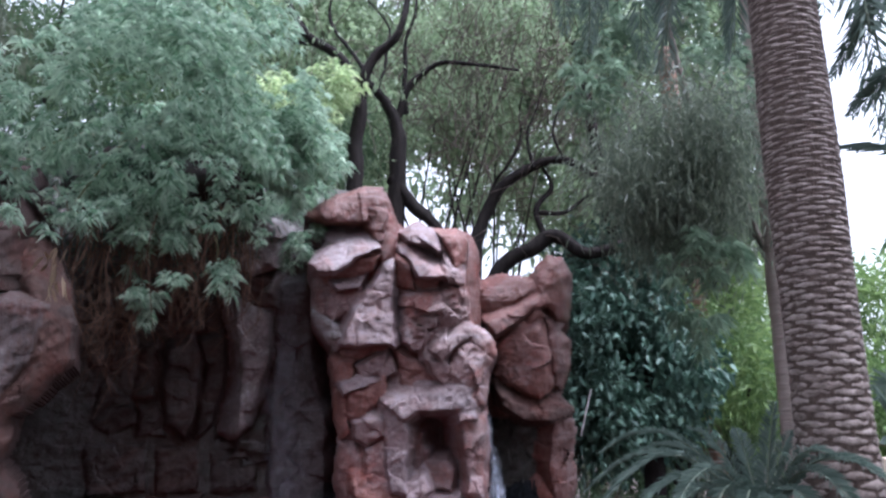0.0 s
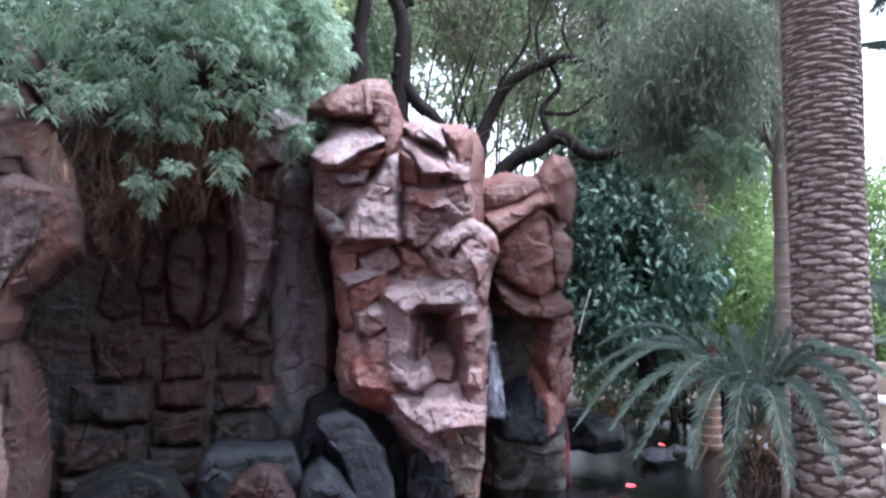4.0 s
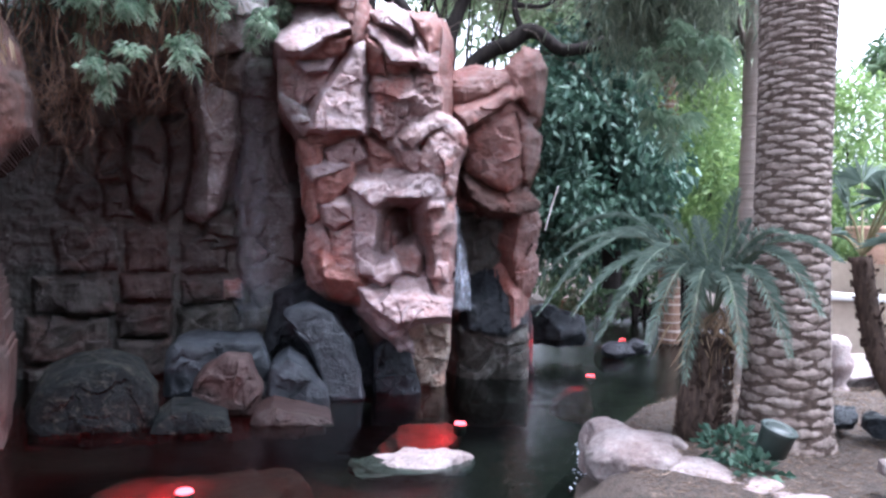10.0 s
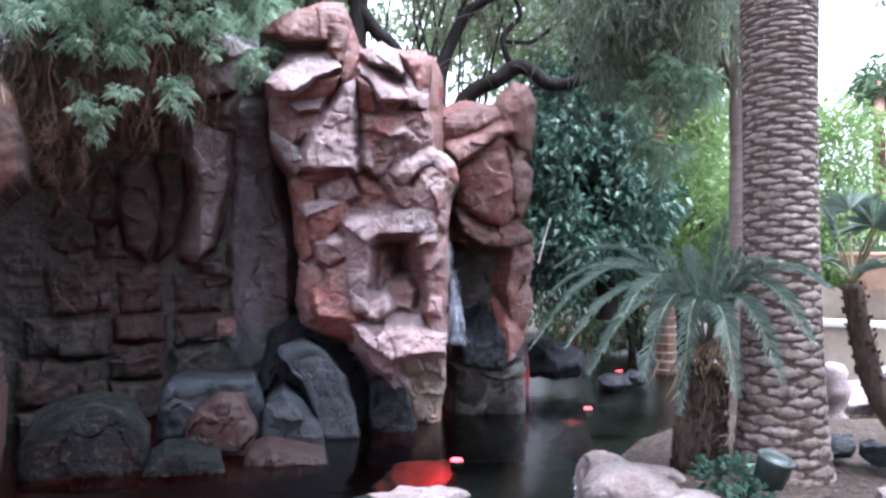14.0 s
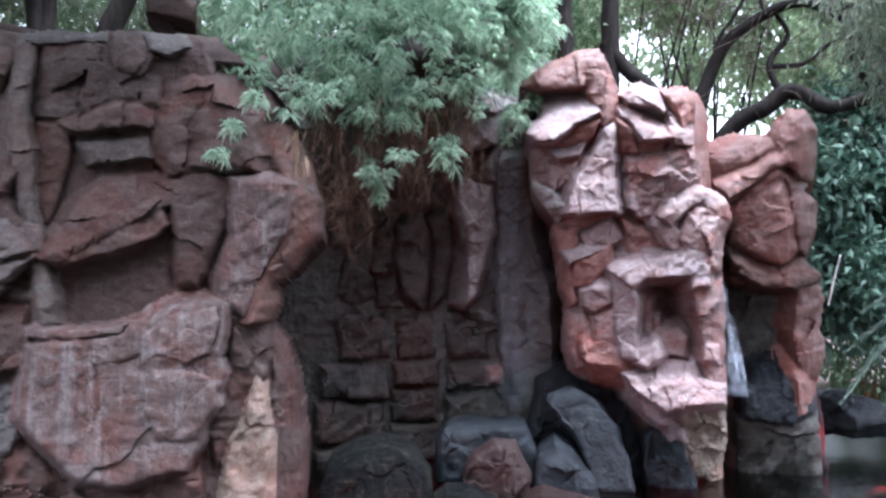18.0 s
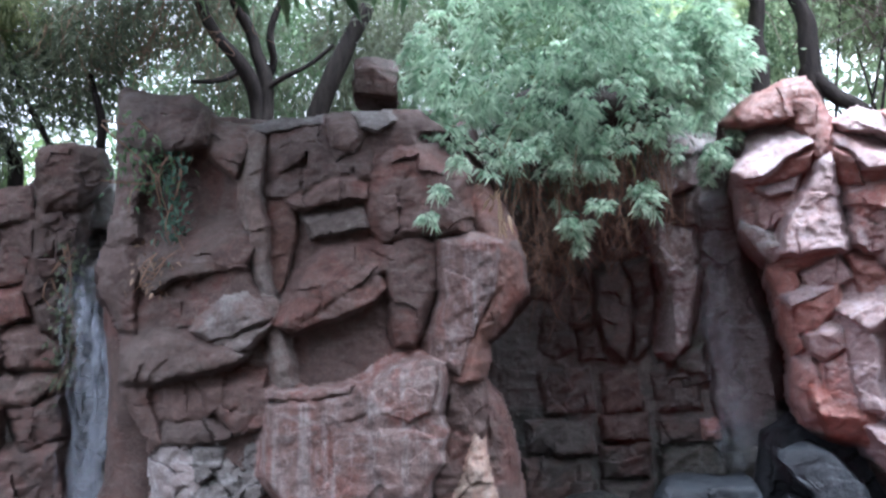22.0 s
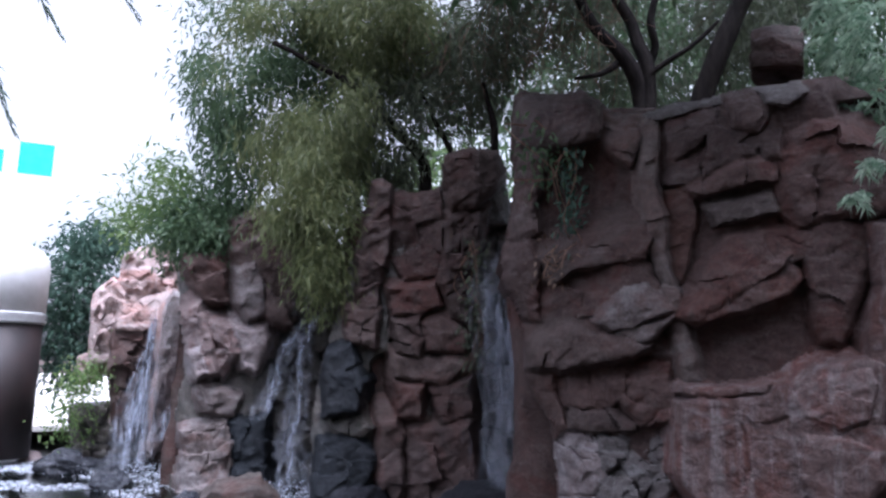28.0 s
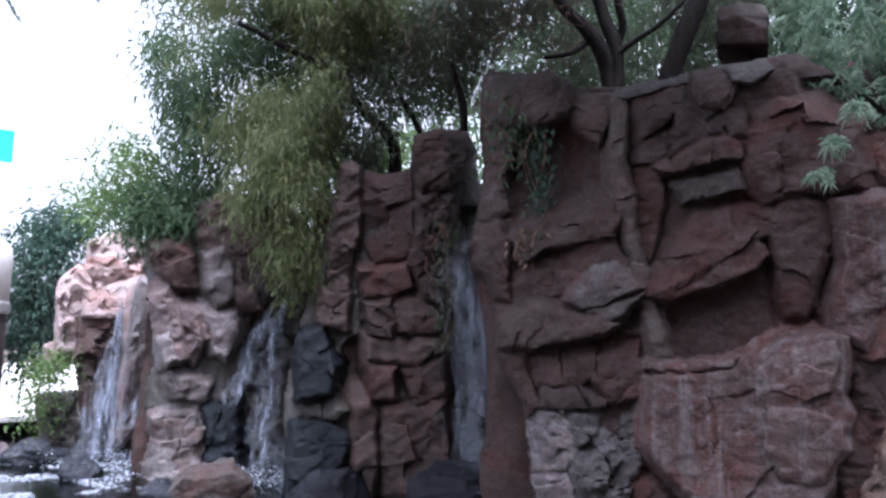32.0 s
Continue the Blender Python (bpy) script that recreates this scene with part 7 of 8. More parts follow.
part("high_crown", crown("high_crown", [((-4.3, 4.2, 6.3), (0.9, 0.9, 0.4)), ((-5.5, 3.9, 6.4), (1.0, 0.9, 0.4)), ((-3.7, 3.4, 6.6), (0.9, 0.8, 0.4)), ((-5.0, 5.0, 6.4), (0.9, 0.8, 0.35)), ((-6.6, 4.2, 6.8), (0.9, 0.8, 0.4)), ((-4.9, 2.8, 6.8), (1.1, 0.8, 0.4))], 5200, 8, 0.3, 0.11, MIDLEAF, 70, 0.5, 0.5), wall_tree, "unseen leafy canopy added to shade the rock wall")
# Invented tree outside the view; its crown is there to shade the pond rocks.
shade_tree = thing("shade_tree", (2.6, -2.6, 0.28), "unseen leafy tree added beside the path to shade the pond", "tree", "garden trees")
stems(shade_tree, [(((2.6, -2.6, 0.1), (2.4, -1.8, 4.0), (1.5, 0.8, 7.6), (0.4, 4.2, 9.0), (0.2, 5.2, 9.3)), 0.26, 0.06), (((1.5, 0.8, 7.6), (0.2, 2.2, 8.6), (-1.6, 3.2, 9.2)), 0.12, 0.04), (((0.9, 2.6, 8.4), (1.2, 4.0, 9.0), (1.5, 5.2, 9.3)), 0.1, 0.04)], BARK)
part("crown", crown("crown", [((-0.9, 4.4, 9.2), (0.9, 0.7, 0.6)), ((0.3, 4.9, 9.2), (1.0, 0.8, 0.6)), ((1.4, 5.2, 9.2), (1.0, 0.8, 0.6)), ((-1.5, 3.2, 9.2), (1.2, 1.0, 0.6))], 2600, 8, 0.3, 0.11, MIDLEAF, 77, 0.5, 0.5), shade_tree)
many = []
rng = np.random.default_rng(62)
for k in range(120):
    p = np.array((-7.48, 5.45, 5.99)) + rng.normal(size=3) * (0.8, 0.5, 0.35)
    d = np.array((0, 0, -1)) * rng.uniform(0.3, 0.9)
    many.append(((p, p + rng.normal(size=3) * 0.1 + d * 0.4, p + rng.normal(size=3) * 0.15 + d * 0.8, p + rng.normal(size=3) * 0.2 + d), 0.006, 0.002, dict(sides=4, steps=3)))
tagged(part("weeping_twig", tubes("weeping_twig", many, TWIG), wall_tree, "fine grey-brown weeping twigs"), kind="stuff")

willow = thing("weeping_tree", (-8.95, 4.78, 3.89), "olive-green weeping tree hanging over the waterfalls", "tree", "garden trees")
stems(willow, [
    (((-8.91, 4.85, 3.74), (-8.98, 4.73, 4.31), (-9.09, 4.54, 4.69), (-9.19, 4.15, 5.11), (-9.36, 3.55, 5.46), (-9.63, 2.86, 5.76)), 0.09, 0.03),
    (((-8.68, 5.19, 3.90), (-8.77, 5.06, 4.60), (-8.92, 4.82, 5.14), (-9.15, 4.44, 6.01)), 0.05, 0.02),
    (((-8.14, 5.26, 3.81), (-8.08, 5.34, 4.63), (-8.28, 5.25, 5.36)), 0.07, 0.03),
], BARK)
part("crown", crown("crown", [
    ((-9.62, 2.89, 5.31), (0.7, 0.7, 1.2)), ((-9.34, 3.07, 4.00), (0.4, 0.4, 0.8)), ((-9.02, 3.38, 3.45), (0.34, 0.35, 0.75)), ((-9.38, 3.51, 4.91), (0.8, 0.6, 1.1)), ((-9.24, 4.05, 6.18), (1.0, 0.8, 0.7)), ((-8.95, 3.42, 2.75), (0.16, 0.2, 0.35)),
], 3300, 20, 0.12, 0.017, OLIVE, 63, 0.28, 1.2), willow)
part("dark_crown", crown("dark_crown", [
    ((-10.94, 2.68, 5.94), (0.6, 0.6, 1.3)), ((-10.91, 2.80, 4.33), (0.45, 0.45, 0.9)), ((-9.68, 5.12, 6.30), (0.9, 0.6, 0.5)), ((-10.53, 3.32, 6.73), (1.15, 0.8, 1.0)), ((-10.48, 3.99, 5.15), (0.8, 0.6, 0.9)), ((-10.91, 2.81, 3.48), (0.5, 0.5, 0.3)),
], 1900, 18, 0.12, 0.03, MIDLEAF, 64, 0.3, 0.8), willow, "dark green shaded leaves")
part("side_spray", crown("side_spray", [((-9.26, 4.45, 4.92), (0.8, 0.5, 0.9)), ((-8.78, 5.41, 5.64), (0.8, 0.5, 0.8)), ((-9.75, 4.58, 4.01), (0.5, 0.4, 0.5))], 1100, 10, 0.13, 0.02, DUSK, 75, 0.3, 1.1), willow, "thin drooping grey-green sprays")
bush("yellow_shrub", [((-11.80, 2.10, 4.02), (0.5, 0.4, 0.55)), ((-12.15, 1.92, 3.72), (0.35, 0.4, 0.3))], 420, 9, 0.12, 0.03, BRIGHT, 65, "yellow-green sunlit shrub on the rocks", stem=False)
bush("dark_shrub", [((-11.31, 2.45, 3.49), (0.6, 0.4, 0.35))], 300, 9, 0.12, 0.035, MIDLEAF, 66, "dark green shrub hanging over the rocks", stem=False)
bush("cypress_bush", [((-15.44, 1.52, 3.04), (0.35, 0.4, 0.8)), ((-15.45, 1.44, 1.92), (0.25, 0.4, 0.7)), ((-15.60, 1.86, 3.82), (0.5, 0.5, 0.3))], 620, 9, 0.14, 0.05, IVY, 67, "dark blue-green bush beside the mound", stem=False)
bush("fern_clump", [((-13.61, 1.63, 1.33), (0.2, 0.2, 0.17)), ((-13.65, 1.35, 0.77), (0.05, 0.1, 0.2))], 170, 14, 0.06, 0.035, BRIGHT, 68, "bright green leafy clump by the waterfall", stem=False)
bush("garden_bush", [((-11.24, 6.58, 4.56), (1.2, 0.8, 1.0)), ((-12.32, 5.71, 4.63), (1.0, 0.8, 0.9))], 600, 8, 0.15, 0.04, BRIGHT, 69, "light green shrub behind the block wall")


def vine(name, top, drop, spread, count, seed, material, label):
    rng = np.random.default_rng(seed)
    ob = thing(name, top, label, "vine", "vines on the rocks")
    t = np.array(top)
    strands = []
    for _ in range(5):
        p = t + rng.normal(size=3) * spread * 0.5
        strands.append(((p, p + rng.normal(size=3) * spread - (0, 0, drop * 0.3), p + rng.normal(size=3) * spread - (0, 0, drop * 0.65), p + rng.normal(size=3) * spread - (0, 0, drop)), 0.008, 0.004, dict(sides=4, steps=4)))
    part("stem", tubes("stem", strands, TWIG), ob)
    f = rng.random(count)
    at = t + rng.normal(size=(count, 3)) * spread * 0.8 - np.outer(f * drop, (0, 0, 1))
    part("foliage", leaves("foliage", at, rng.normal(size=(count, 3)) * 0.6 - (0, 0, 0.6), 0.07, 0.035, material, rng), ob)
    return ob


vine("hanging_vine", (-5.65, 4.37, 3.73), 1.0, 0.10, 220, 71, IVY, "thin green vine hanging down the rock corner")
vine("hanging_vine", (-7.50, 4.63, 3.07), 1.4, 0.10, 260, 72, DUSK, "green vine beside the waterfall slot")
vine("hanging_vine", (-5.86, 4.21, 3.94), 0.5, 0.18, 200, 73, MIDLEAF, "vine leaves on top of the rock corner")
vine("hanging_vine", (-5.67, 4.20, 2.73), 0.25, 0.14, 60, 74, STRAW, "dry vine on the rock shelf")


wire = thing("bare_vine", (-4.51, 5.14, 4.01), "thin bare looping vine stem on the rock wall", "vine", "vines on the rocks")
part("stem", tube(((-4.48, 5.15, 4.06), (-4.44, 5.00, 3.85), (-4.40, 5.03, 3.73), (-4.30, 5.10, 3.64), (-4.21, 5.10, 3.52), (-4.17, 5.13, 3.33)), 0.006, 0.004, TWIG, "stem", sides=6), wire)
part("stem", tube(((-4.40, 5.03, 3.73), (-4.32, 5.02, 3.54), (-4.35, 5.00, 3.34)), 0.004, 0.003, TWIG, "stem", sides=6), wire)


# ---- palms ----
def frond_parts(parent, base, tip, sag, blades, length, width, seed, thick=0.014, vee=0.5, name="frond"):
    """One feather frond: an arched stalk with two rows of narrow leaflets, joined into one part."""
    rng = np.random.default_rng(seed)
    a, b = np.array(base, float), np.array(tip, float)
    mid = (a + b) / 2 + np.array((0, 0, sag))
    line = smooth_line((a, (a + mid) / 2 + (0, 0, sag * 0.28), mid, (mid + b) / 2 + (0, 0, sag * 0.2), b), 8)
    stalk, faces, _ = tube_data((a, (a + mid) / 2 + (0, 0, sag * 0.28), mid, (mid + b) / 2 + (0, 0, sag * 0.2), b), thick, thick * 0.25, sides=5, steps=8)
    ob = part(name, mesh(name, stalk, faces, RACHIS), parent)
    s = np.linspace(0.14, 0.99, blades)
    idx = s * (len(line) - 1)
    at = np.stack([np.interp(idx, np.arange(len(line)), line[:, k]) for k in range(3)], 1)
    along = np.gradient(at, axis=0)
    along /= np.linalg.norm(along, axis=1, keepdims=True)
    side = np.cross(along, (0, 0, 1))
    side /= np.maximum(np.linalg.norm(side, axis=1, keepdims=True), 1e-6)
    up = np.cross(side, along)
    size = length * np.sin(np.pi * np.clip(s * 0.86 + 0.12, 0, 1)) ** 0.6
    both_at, both_way = np.concatenate([at, at]), np.concatenate([side * 0.7 + along * 0.95 + up * vee, -side * 0.7 + along * 0.95 + up * vee])
    both_way = both_way + rng.normal(size=both_way.shape) * 0.13
    me = leaves("frond_blade", both_at, both_way, np.concatenate([size, size]), width, FROND, rng, 0.22)
    leaf = new("frond_blade", me)
    leaf.parent = ob
    return ob


pygmy = thing("pygmy_palm", (2.06, 5.18, 0.21), "small date palm with arching grey-green fronds and a rough brown trunk", "palm")
FIBRE = bark_material("fibrous_trunk", (0.045, 0.032, 0.027), (0.115, 0.08, 0.065), 30)
part("trunk", tube(((2.09, 5.23, 0.08), (2.08, 5.23, 0.48), (2.09, 5.23, 0.80), (2.12, 5.21, 1.02)), 0.155, 0.12, FIBRE, "trunk", sides=20, steps=10, wobble=0.05), pygmy, "dark fibrous trunk")
rng = np.random.default_rng(81)
k = 420
h, a = rng.random(k), rng.random(k) * 2 * np.pi
low, high = np.array((2.08, 5.23, 0.12)), np.array((2.12, 5.21, 1.04))
rad = 0.16 - 0.035 * h
at = low + np.outer(h, high - low) + np.stack([np.cos(a) * rad, np.sin(a) * rad, 0 * a], 1)
part("fibre_coat", leaves("fibre_coat", at, np.stack([np.cos(a) * 0.6, np.sin(a) * 0.6, 0.8 + 0 * a], 1), 0.075, 0.05, FIBRE, rng, 0.0), pygmy, "old leaf-base stubs")
CROWN = (2.13, 5.21, 1.14)
for k, (tip, sag) in enumerate((
    ((0.87, 5.13, 1.13), 0.56), ((1.00, 5.51, 1.43), 0.42), ((1.08, 4.99, 1.15), 0.42), ((1.21, 4.85, 1.00), 0.42), ((1.55, 6.01, 1.70), 0.28), ((1.46, 4.57, 0.99), 0.45), ((1.71, 4.59, 0.78), 0.50), ((1.88, 5.80, 1.88), 0.20), ((2.15, 5.60, 1.87), 0.12),
    ((2.19, 4.99, 2.04), 0.08), ((2.45, 5.37, 1.85), 0.10), ((2.27, 4.51, 1.73), 0.22), ((2.44, 4.19, 1.57), 0.32), ((2.31, 4.14, 1.26), 0.42), ((2.15, 4.17, 1.02), 0.42), ((1.93, 4.28, 0.94), 0.40), ((1.15, 5.69, 1.69), 0.40), ((1.31, 4.51, 1.38), 0.36),
)):
    frond_parts(pygmy, CROWN, tip, sag, 96, 0.15, 0.0085, 82 + k, 0.009, 0.35)
rng = np.random.default_rng(83)
c = np.array(CROWN) + rng.normal(size=(90, 3)) * (0.09, 0.09, 0.1) - (0, 0, 0.06)
part("dry_sheath", leaves("dry_sheath", c, rng.normal(size=c.shape) * (0.5, 0.5, 0.2) - (0, 0, 0.8), 0.24, 0.012, DRY, rng, 0.3), pygmy, "frayed tan leaf sheaths")

palm_b = thing("overhead_palm", (3.51, 5.36, 7.66), "palm crown with long dark arching fronds overhead", "palm")
part("trunk_top", tube(((2.90, 5.26, 5.84), (3.14, 5.35, 7.11), (3.39, 5.43, 8.13)), 0.3, 0.26, TWIG, "trunk_top", sides=16), palm_b)
for k, (tip, sag) in enumerate((
    ((3.73, 5.69, 3.78), 0.8), ((4.20, 5.85, 4.93), 0.9), ((4.28, 6.76, 4.62), 0.9), ((2.35, 5.53, 4.81), 0.9), ((1.98, 6.30, 5.10), 1.1), ((1.60, 7.44, 5.97), 1.2), ((3.37, 4.48, 3.80), 0.8), ((2.70, 4.21, 4.30), 0.7), ((4.40, 7.63, 6.51), 0.5),
)):
    frond_parts(palm_b, (3.39, 5.43, 8.07), tip, sag, 80, 0.5, 0.028, 110 + k, 0.025, 0.2)

for k, (top, tip) in enumerate((
    ((1.14, 6.30, 7.56), (1.33, 7.29, 6.08)), ((1.50, 6.23, 7.49), (1.57, 7.24, 5.84)), ((1.80, 5.94, 7.23), (2.05, 6.91, 5.50)), ((2.16, 5.82, 7.12), (2.25, 6.85, 5.31)), ((2.57, 5.43, 6.64), (2.79, 6.43, 5.36)),
    ((3.91, 4.94, 5.70), (3.39, 5.90, 4.85)), ((3.84, 5.00, 3.55), (3.50, 6.07, 4.27)), ((3.92, 4.94, 4.72), (3.58, 6.02, 4.55)),
)):
    frond_parts(palm_b, top, tip, 0.12, 70, 0.3, 0.018, 210 + k, 0.02, 0.1)

palm_c = thing("overhead_palm", (-9.74, 0.00, 8.32), "palm fronds hanging in from above against the sky", "palm")
part("trunk_top", tube(((-9.5, -1.7, 0.1), (-9.61, -1.74, 3.23), (-9.55, -2.03, 5.87), (-9.53, -2.14, 7.68)), 0.2, 0.18, TWIG, "trunk_top", sides=14), palm_c)
for k, (tip, sag) in enumerate((((-9.52, 0.41, 5.17), 0.5), ((-9.83, 1.24, 5.73), 0.8), ((-9.74, 0.09, 4.03), 0.5))):
    frond_parts(palm_c, (-9.53, -2.14, 7.68), tip, sag, 70, 0.42, 0.03, 140 + k, 0.02, 0.2)


# ---- big date palm trunk ----
date_palm = thing("date_palm", (2.66, 5.18, 0.25), "thick date palm trunk patterned with diamond leaf scars", "palm")
LOW, TOP = np.array((2.66, 5.18, 0.22)), np.array((2.63, 5.12, 5.42))
n = Nodes("palm_scar")
ring = n.noise(14, 5, 0.65)
tint = n.mix(n.random(), (0.27, 0.21, 0.185), (0.38, 0.315, 0.285))
n.bump(n.math("ADD", ring, n.noise(70, 4)), 0.6, 0.02)
SCAR = n.done(n.mix(n.ramp(ring, 0.4, 0.65), tint, (0.13, 0.095, 0.08)), 0.85)
CREVICE = bark_material("palm_crevice", (0.07, 0.05, 0.042), (0.13, 0.095, 0.08), 24)
axis = TOP - LOW
HEIGHT = axis[2]


def palm_radius(z):
    return 0.25 + 0.09 * math.exp(-z / 0.45) + 0.008 * math.sin(z * 2.2)


v, f = [], []
for i in range(60):
    z = i / 59 * HEIGHT
    for j in range(32):
        a = j / 32 * 2 * math.pi
        v.append(tuple(LOW + axis * (z / HEIGHT) + np.array((math.cos(a), math.sin(a), 0)) * palm_radius(z)))
f = [[i * 32 + j, i * 32 + (j + 1) % 32, (i + 1) * 32 + (j + 1) % 32, (i + 1) * 32 + j] for i in range(59) for j in range(32)]
part("trunk_core", mesh("trunk_core", v, f, CREVICE), date_palm, "dark fibrous crevices of the trunk")


def scar_shape(half_angle, tall, seed):
    """A lens-shaped leaf base that bows out from the trunk, thicker along its lower edge."""
    rng = np.random.default_rng(seed)
    pts, faces = [], []
    cols, rows = 8, 4
    for i in range(rows + 1):
        for j in range(cols + 1):
            u, w = j / cols * 2 - 1, i / rows * 2 - 1
            edge = (1 - abs(u) ** 1.6)
            a = u * half_angle
            zz = w * tall * 0.5 * (edge * 0.95 + 0.05) + 0.006 * rng.normal()
            out = 1.0 + (0.038 * edge * (1 - abs(w) ** 3) * (0.75 - 0.35 * w) + 0.004 * rng.normal()) - (0.03 if abs(w) == 1 or abs(u) == 1 else 0)
            pts.append((math.sin(a) * out, -math.cos(a) * out, zz))
    for i in range(rows):
        for j in range(cols):
            p = i * (cols + 1) + j
            faces.append([p, p + 1, p + cols + 2, p + cols + 1])
    return pts, faces


SCARS = [mesh("leaf_scar", *scar_shape(0.56, 0.078, s), SCAR) for s in range(6)]
row, z = 0, 0.06
rest_v, rest_f = [], []
count = 0
rng = np.random.default_rng(5)
while z < HEIGHT:
    fine = min(1.0, max(0.0, (z - 1.3) / 2.2))
    for j in range(6):
        a = (j + 0.5 * (row % 2)) / 6 * 2 * math.pi + 0.04 * rng.normal() + row * 0.02
        facing = math.cos(a + 0.45) > -0.15
        m = Matrix.Translation(LOW + axis * (z / HEIGHT)) @ Matrix.Rotation(a + 0.03 * rng.normal(), 4, "Z") @ Matrix.Rotation(0.05 * rng.normal(), 4, "Y")
        r = palm_radius(z) * (1 - 0.012 * fine)
        m = m @ Matrix.Diagonal((r, r, rng.uniform(0.85, 1.15) * (1.15 if z < 0.8 else 1.0 - 0.5 * fine), 1))
        me = SCARS[rng.integers(6)]
        if facing and count < 300 and z < 4.6:
            part("leaf_scar", me, date_palm, m=m)
            count += 1
        else:
            base = len(rest_v)
            rest_v.extend(tuple(m @ q.co) for q in me.vertices)
            rest_f.extend([base + k for k in q.vertices] for q in me.polygons)
    row += 1
    z += 0.066 if z < 0.8 else 0.056 - 0.025 * fine
tagged(part("upper_scar_band", mesh("upper_scar_band", rest_v, rest_f, SCAR), date_palm), kind="stuff")

thin_palm = thing("slim_palm", (3.74, 8.27, 0.44), "slim pale ringed palm trunk further back", "palm")
RINGED = Nodes("ringed_trunk")
w = RINGED.noise(6, 4, 0.6, (0.3, 0.3, 5))
RINGED.bump(w, 0.6, 0.03)
RINGED = RINGED.done(RINGED.mix(w, (0.24, 0.19, 0.165), (0.4, 0.33, 0.3)), 0.85)
RING = turned([(0.985, -0.016), (1.06, -0.006), (1.06, 0.008), (0.985, 0.014)], RINGED, "trunk_ring", 18)


def ringed_trunk(parent, foot, head, r0, r1, material, rings):
    """A straight palm trunk: a core and the raised rings that old leaves left on it."""
    part("trunk", tube((foot, (np.array(foot) * 2 + head) / 3, (np.array(foot) + np.array(head) * 2) / 3, head), r0, r1, material, "trunk", sides=18), parent)
    for k in range(rings):
        f = (k + 0.5) / rings
        r = r0 + (r1 - r0) * f
        spot = np.array(foot) * (1 - f) + np.array(head) * f
        part("trunk_ring", RING, parent, m=Matrix.Translation(spot) @ pose(0, 0, 0, 2 * math.sin(k * 2.1), 2 * math.cos(k * 1.3), k * 40) @ Matrix.Diagonal((r, r, 1 + 0.4 * math.sin(k * 1.7), 1)))


thin_palm2 = thing("slim_palm", (4.42, 12.31, -0.17), "brown palm trunk in the shade behind the ferns", "palm")
ringed_trunk(thin_palm, (3.80, 8.24, 0.07), (3.82, 8.16, 7.88), 0.15, 0.125, RINGED, 60)
ringed_trunk(thin_palm2, (4.41, 12.32, 0.02), (4.11, 12.42, 8.75), 0.18, 0.15, TWIG, 60)

# ---- the terrace beyond the palm ----
STUCCO = plain_material("tan_stucco", (0.42, 0.34, 0.27), (0.52, 0.43, 0.35), 4, 0.85)
TERRACOTTA = plain_material("terracotta", (0.4, 0.24, 0.17), (0.5, 0.33, 0.25), 8, 0.8)
WHITE = plain_material("white_cap", (0.72, 0.71, 0.69), (0.82, 0.81, 0.8), 5, 0.6)


def box(at, size, yaw, material, name="box", bevel=0.02):
    bm = bmesh.new()
    bmesh.ops.create_cube(bm, size=1, matrix=Matrix.Diagonal((*size, 1)))
    bmesh.ops.bevel(bm, geom=list(bm.edges), offset=bevel, segments=2, affect="EDGES")
    me = bpy.data.meshes.new(name)
    bm.to_mesh(me)
    bm.free()
    me.materials.append(material)
    return me, pose(*at, 0, 0, yaw)


wall_at = np.array((6.42, 9.77, 0.47))
terrace = thing("terrace_wall", (wall_at[0], wall_at[1], 0.28), "low tan stucco garden wall with a white cap", "wall", kind="structure")
wall_at = wall_at + (1.1, -0.69, 0)
me, m = box((wall_at[0], wall_at[1], 0.5), (4.6, 0.4, 0.95), -32, STUCCO)
part("wall_body", me, terrace, m=m)
me, m = box((wall_at[0], wall_at[1], 1.02), (4.7, 0.55, 0.09), -32, WHITE)
part("cap", me, terrace, "white coping", m)
me, m = box((wall_at[0] + 0.5, wall_at[1] + 0.8, 1.0), (4.6, 0.4, 1.0), -32, STUCCO)
part("upper_wall", me, terrace, m=m)
URN = [(0.2, 0), (0.24, 0.04), (0.2, 0.09), (0.3, 0.16), (0.42, 0.3), (0.46, 0.42), (0.52, 0.47), (0.52, 0.53), (0.44, 0.53), (0.4, 0.45)]
for spot in ((6.80, 10.36, 1.02), (7.14, 9.75, 0.94)):
    urn = thing("planter_urn", (spot[0], spot[1], 1.48), "wide terracotta urn planted with flowers on the terrace", "planter", "terrace urns")
    part("urn_body", turned(URN, TERRACOTTA, "urn_body"), urn, m=Matrix.Translation((spot[0], spot[1], 1.48)))
    rng = np.random.default_rng(7)
    c = rng.normal(size=(200, 3)) * (0.2, 0.2, 0.05) + (spot[0], spot[1], 2.03)
    tagged(part("planting", leaves("planting", c, rng.normal(size=c.shape) * 0.6 + (0, 0, 0.8), 0.16, 0.04, MIDLEAF, rng), urn), kind="stuff")
    PETAL = bpy.data.materials.get("petal") or plain_material("petal", (0.5, 0.35, 0.55), (0.7, 0.65, 0.72), 20, 0.6)
    c = rng.normal(size=(60, 3)) * (0.22, 0.22, 0.03) + (spot[0], spot[1], 2.12)
    tagged(part("blossom", leaves("blossom", c, rng.normal(size=c.shape) + (0, 0, 0.5), 0.05, 0.05, PETAL, rng), urn, "small pale purple flowers"), kind="stuff")
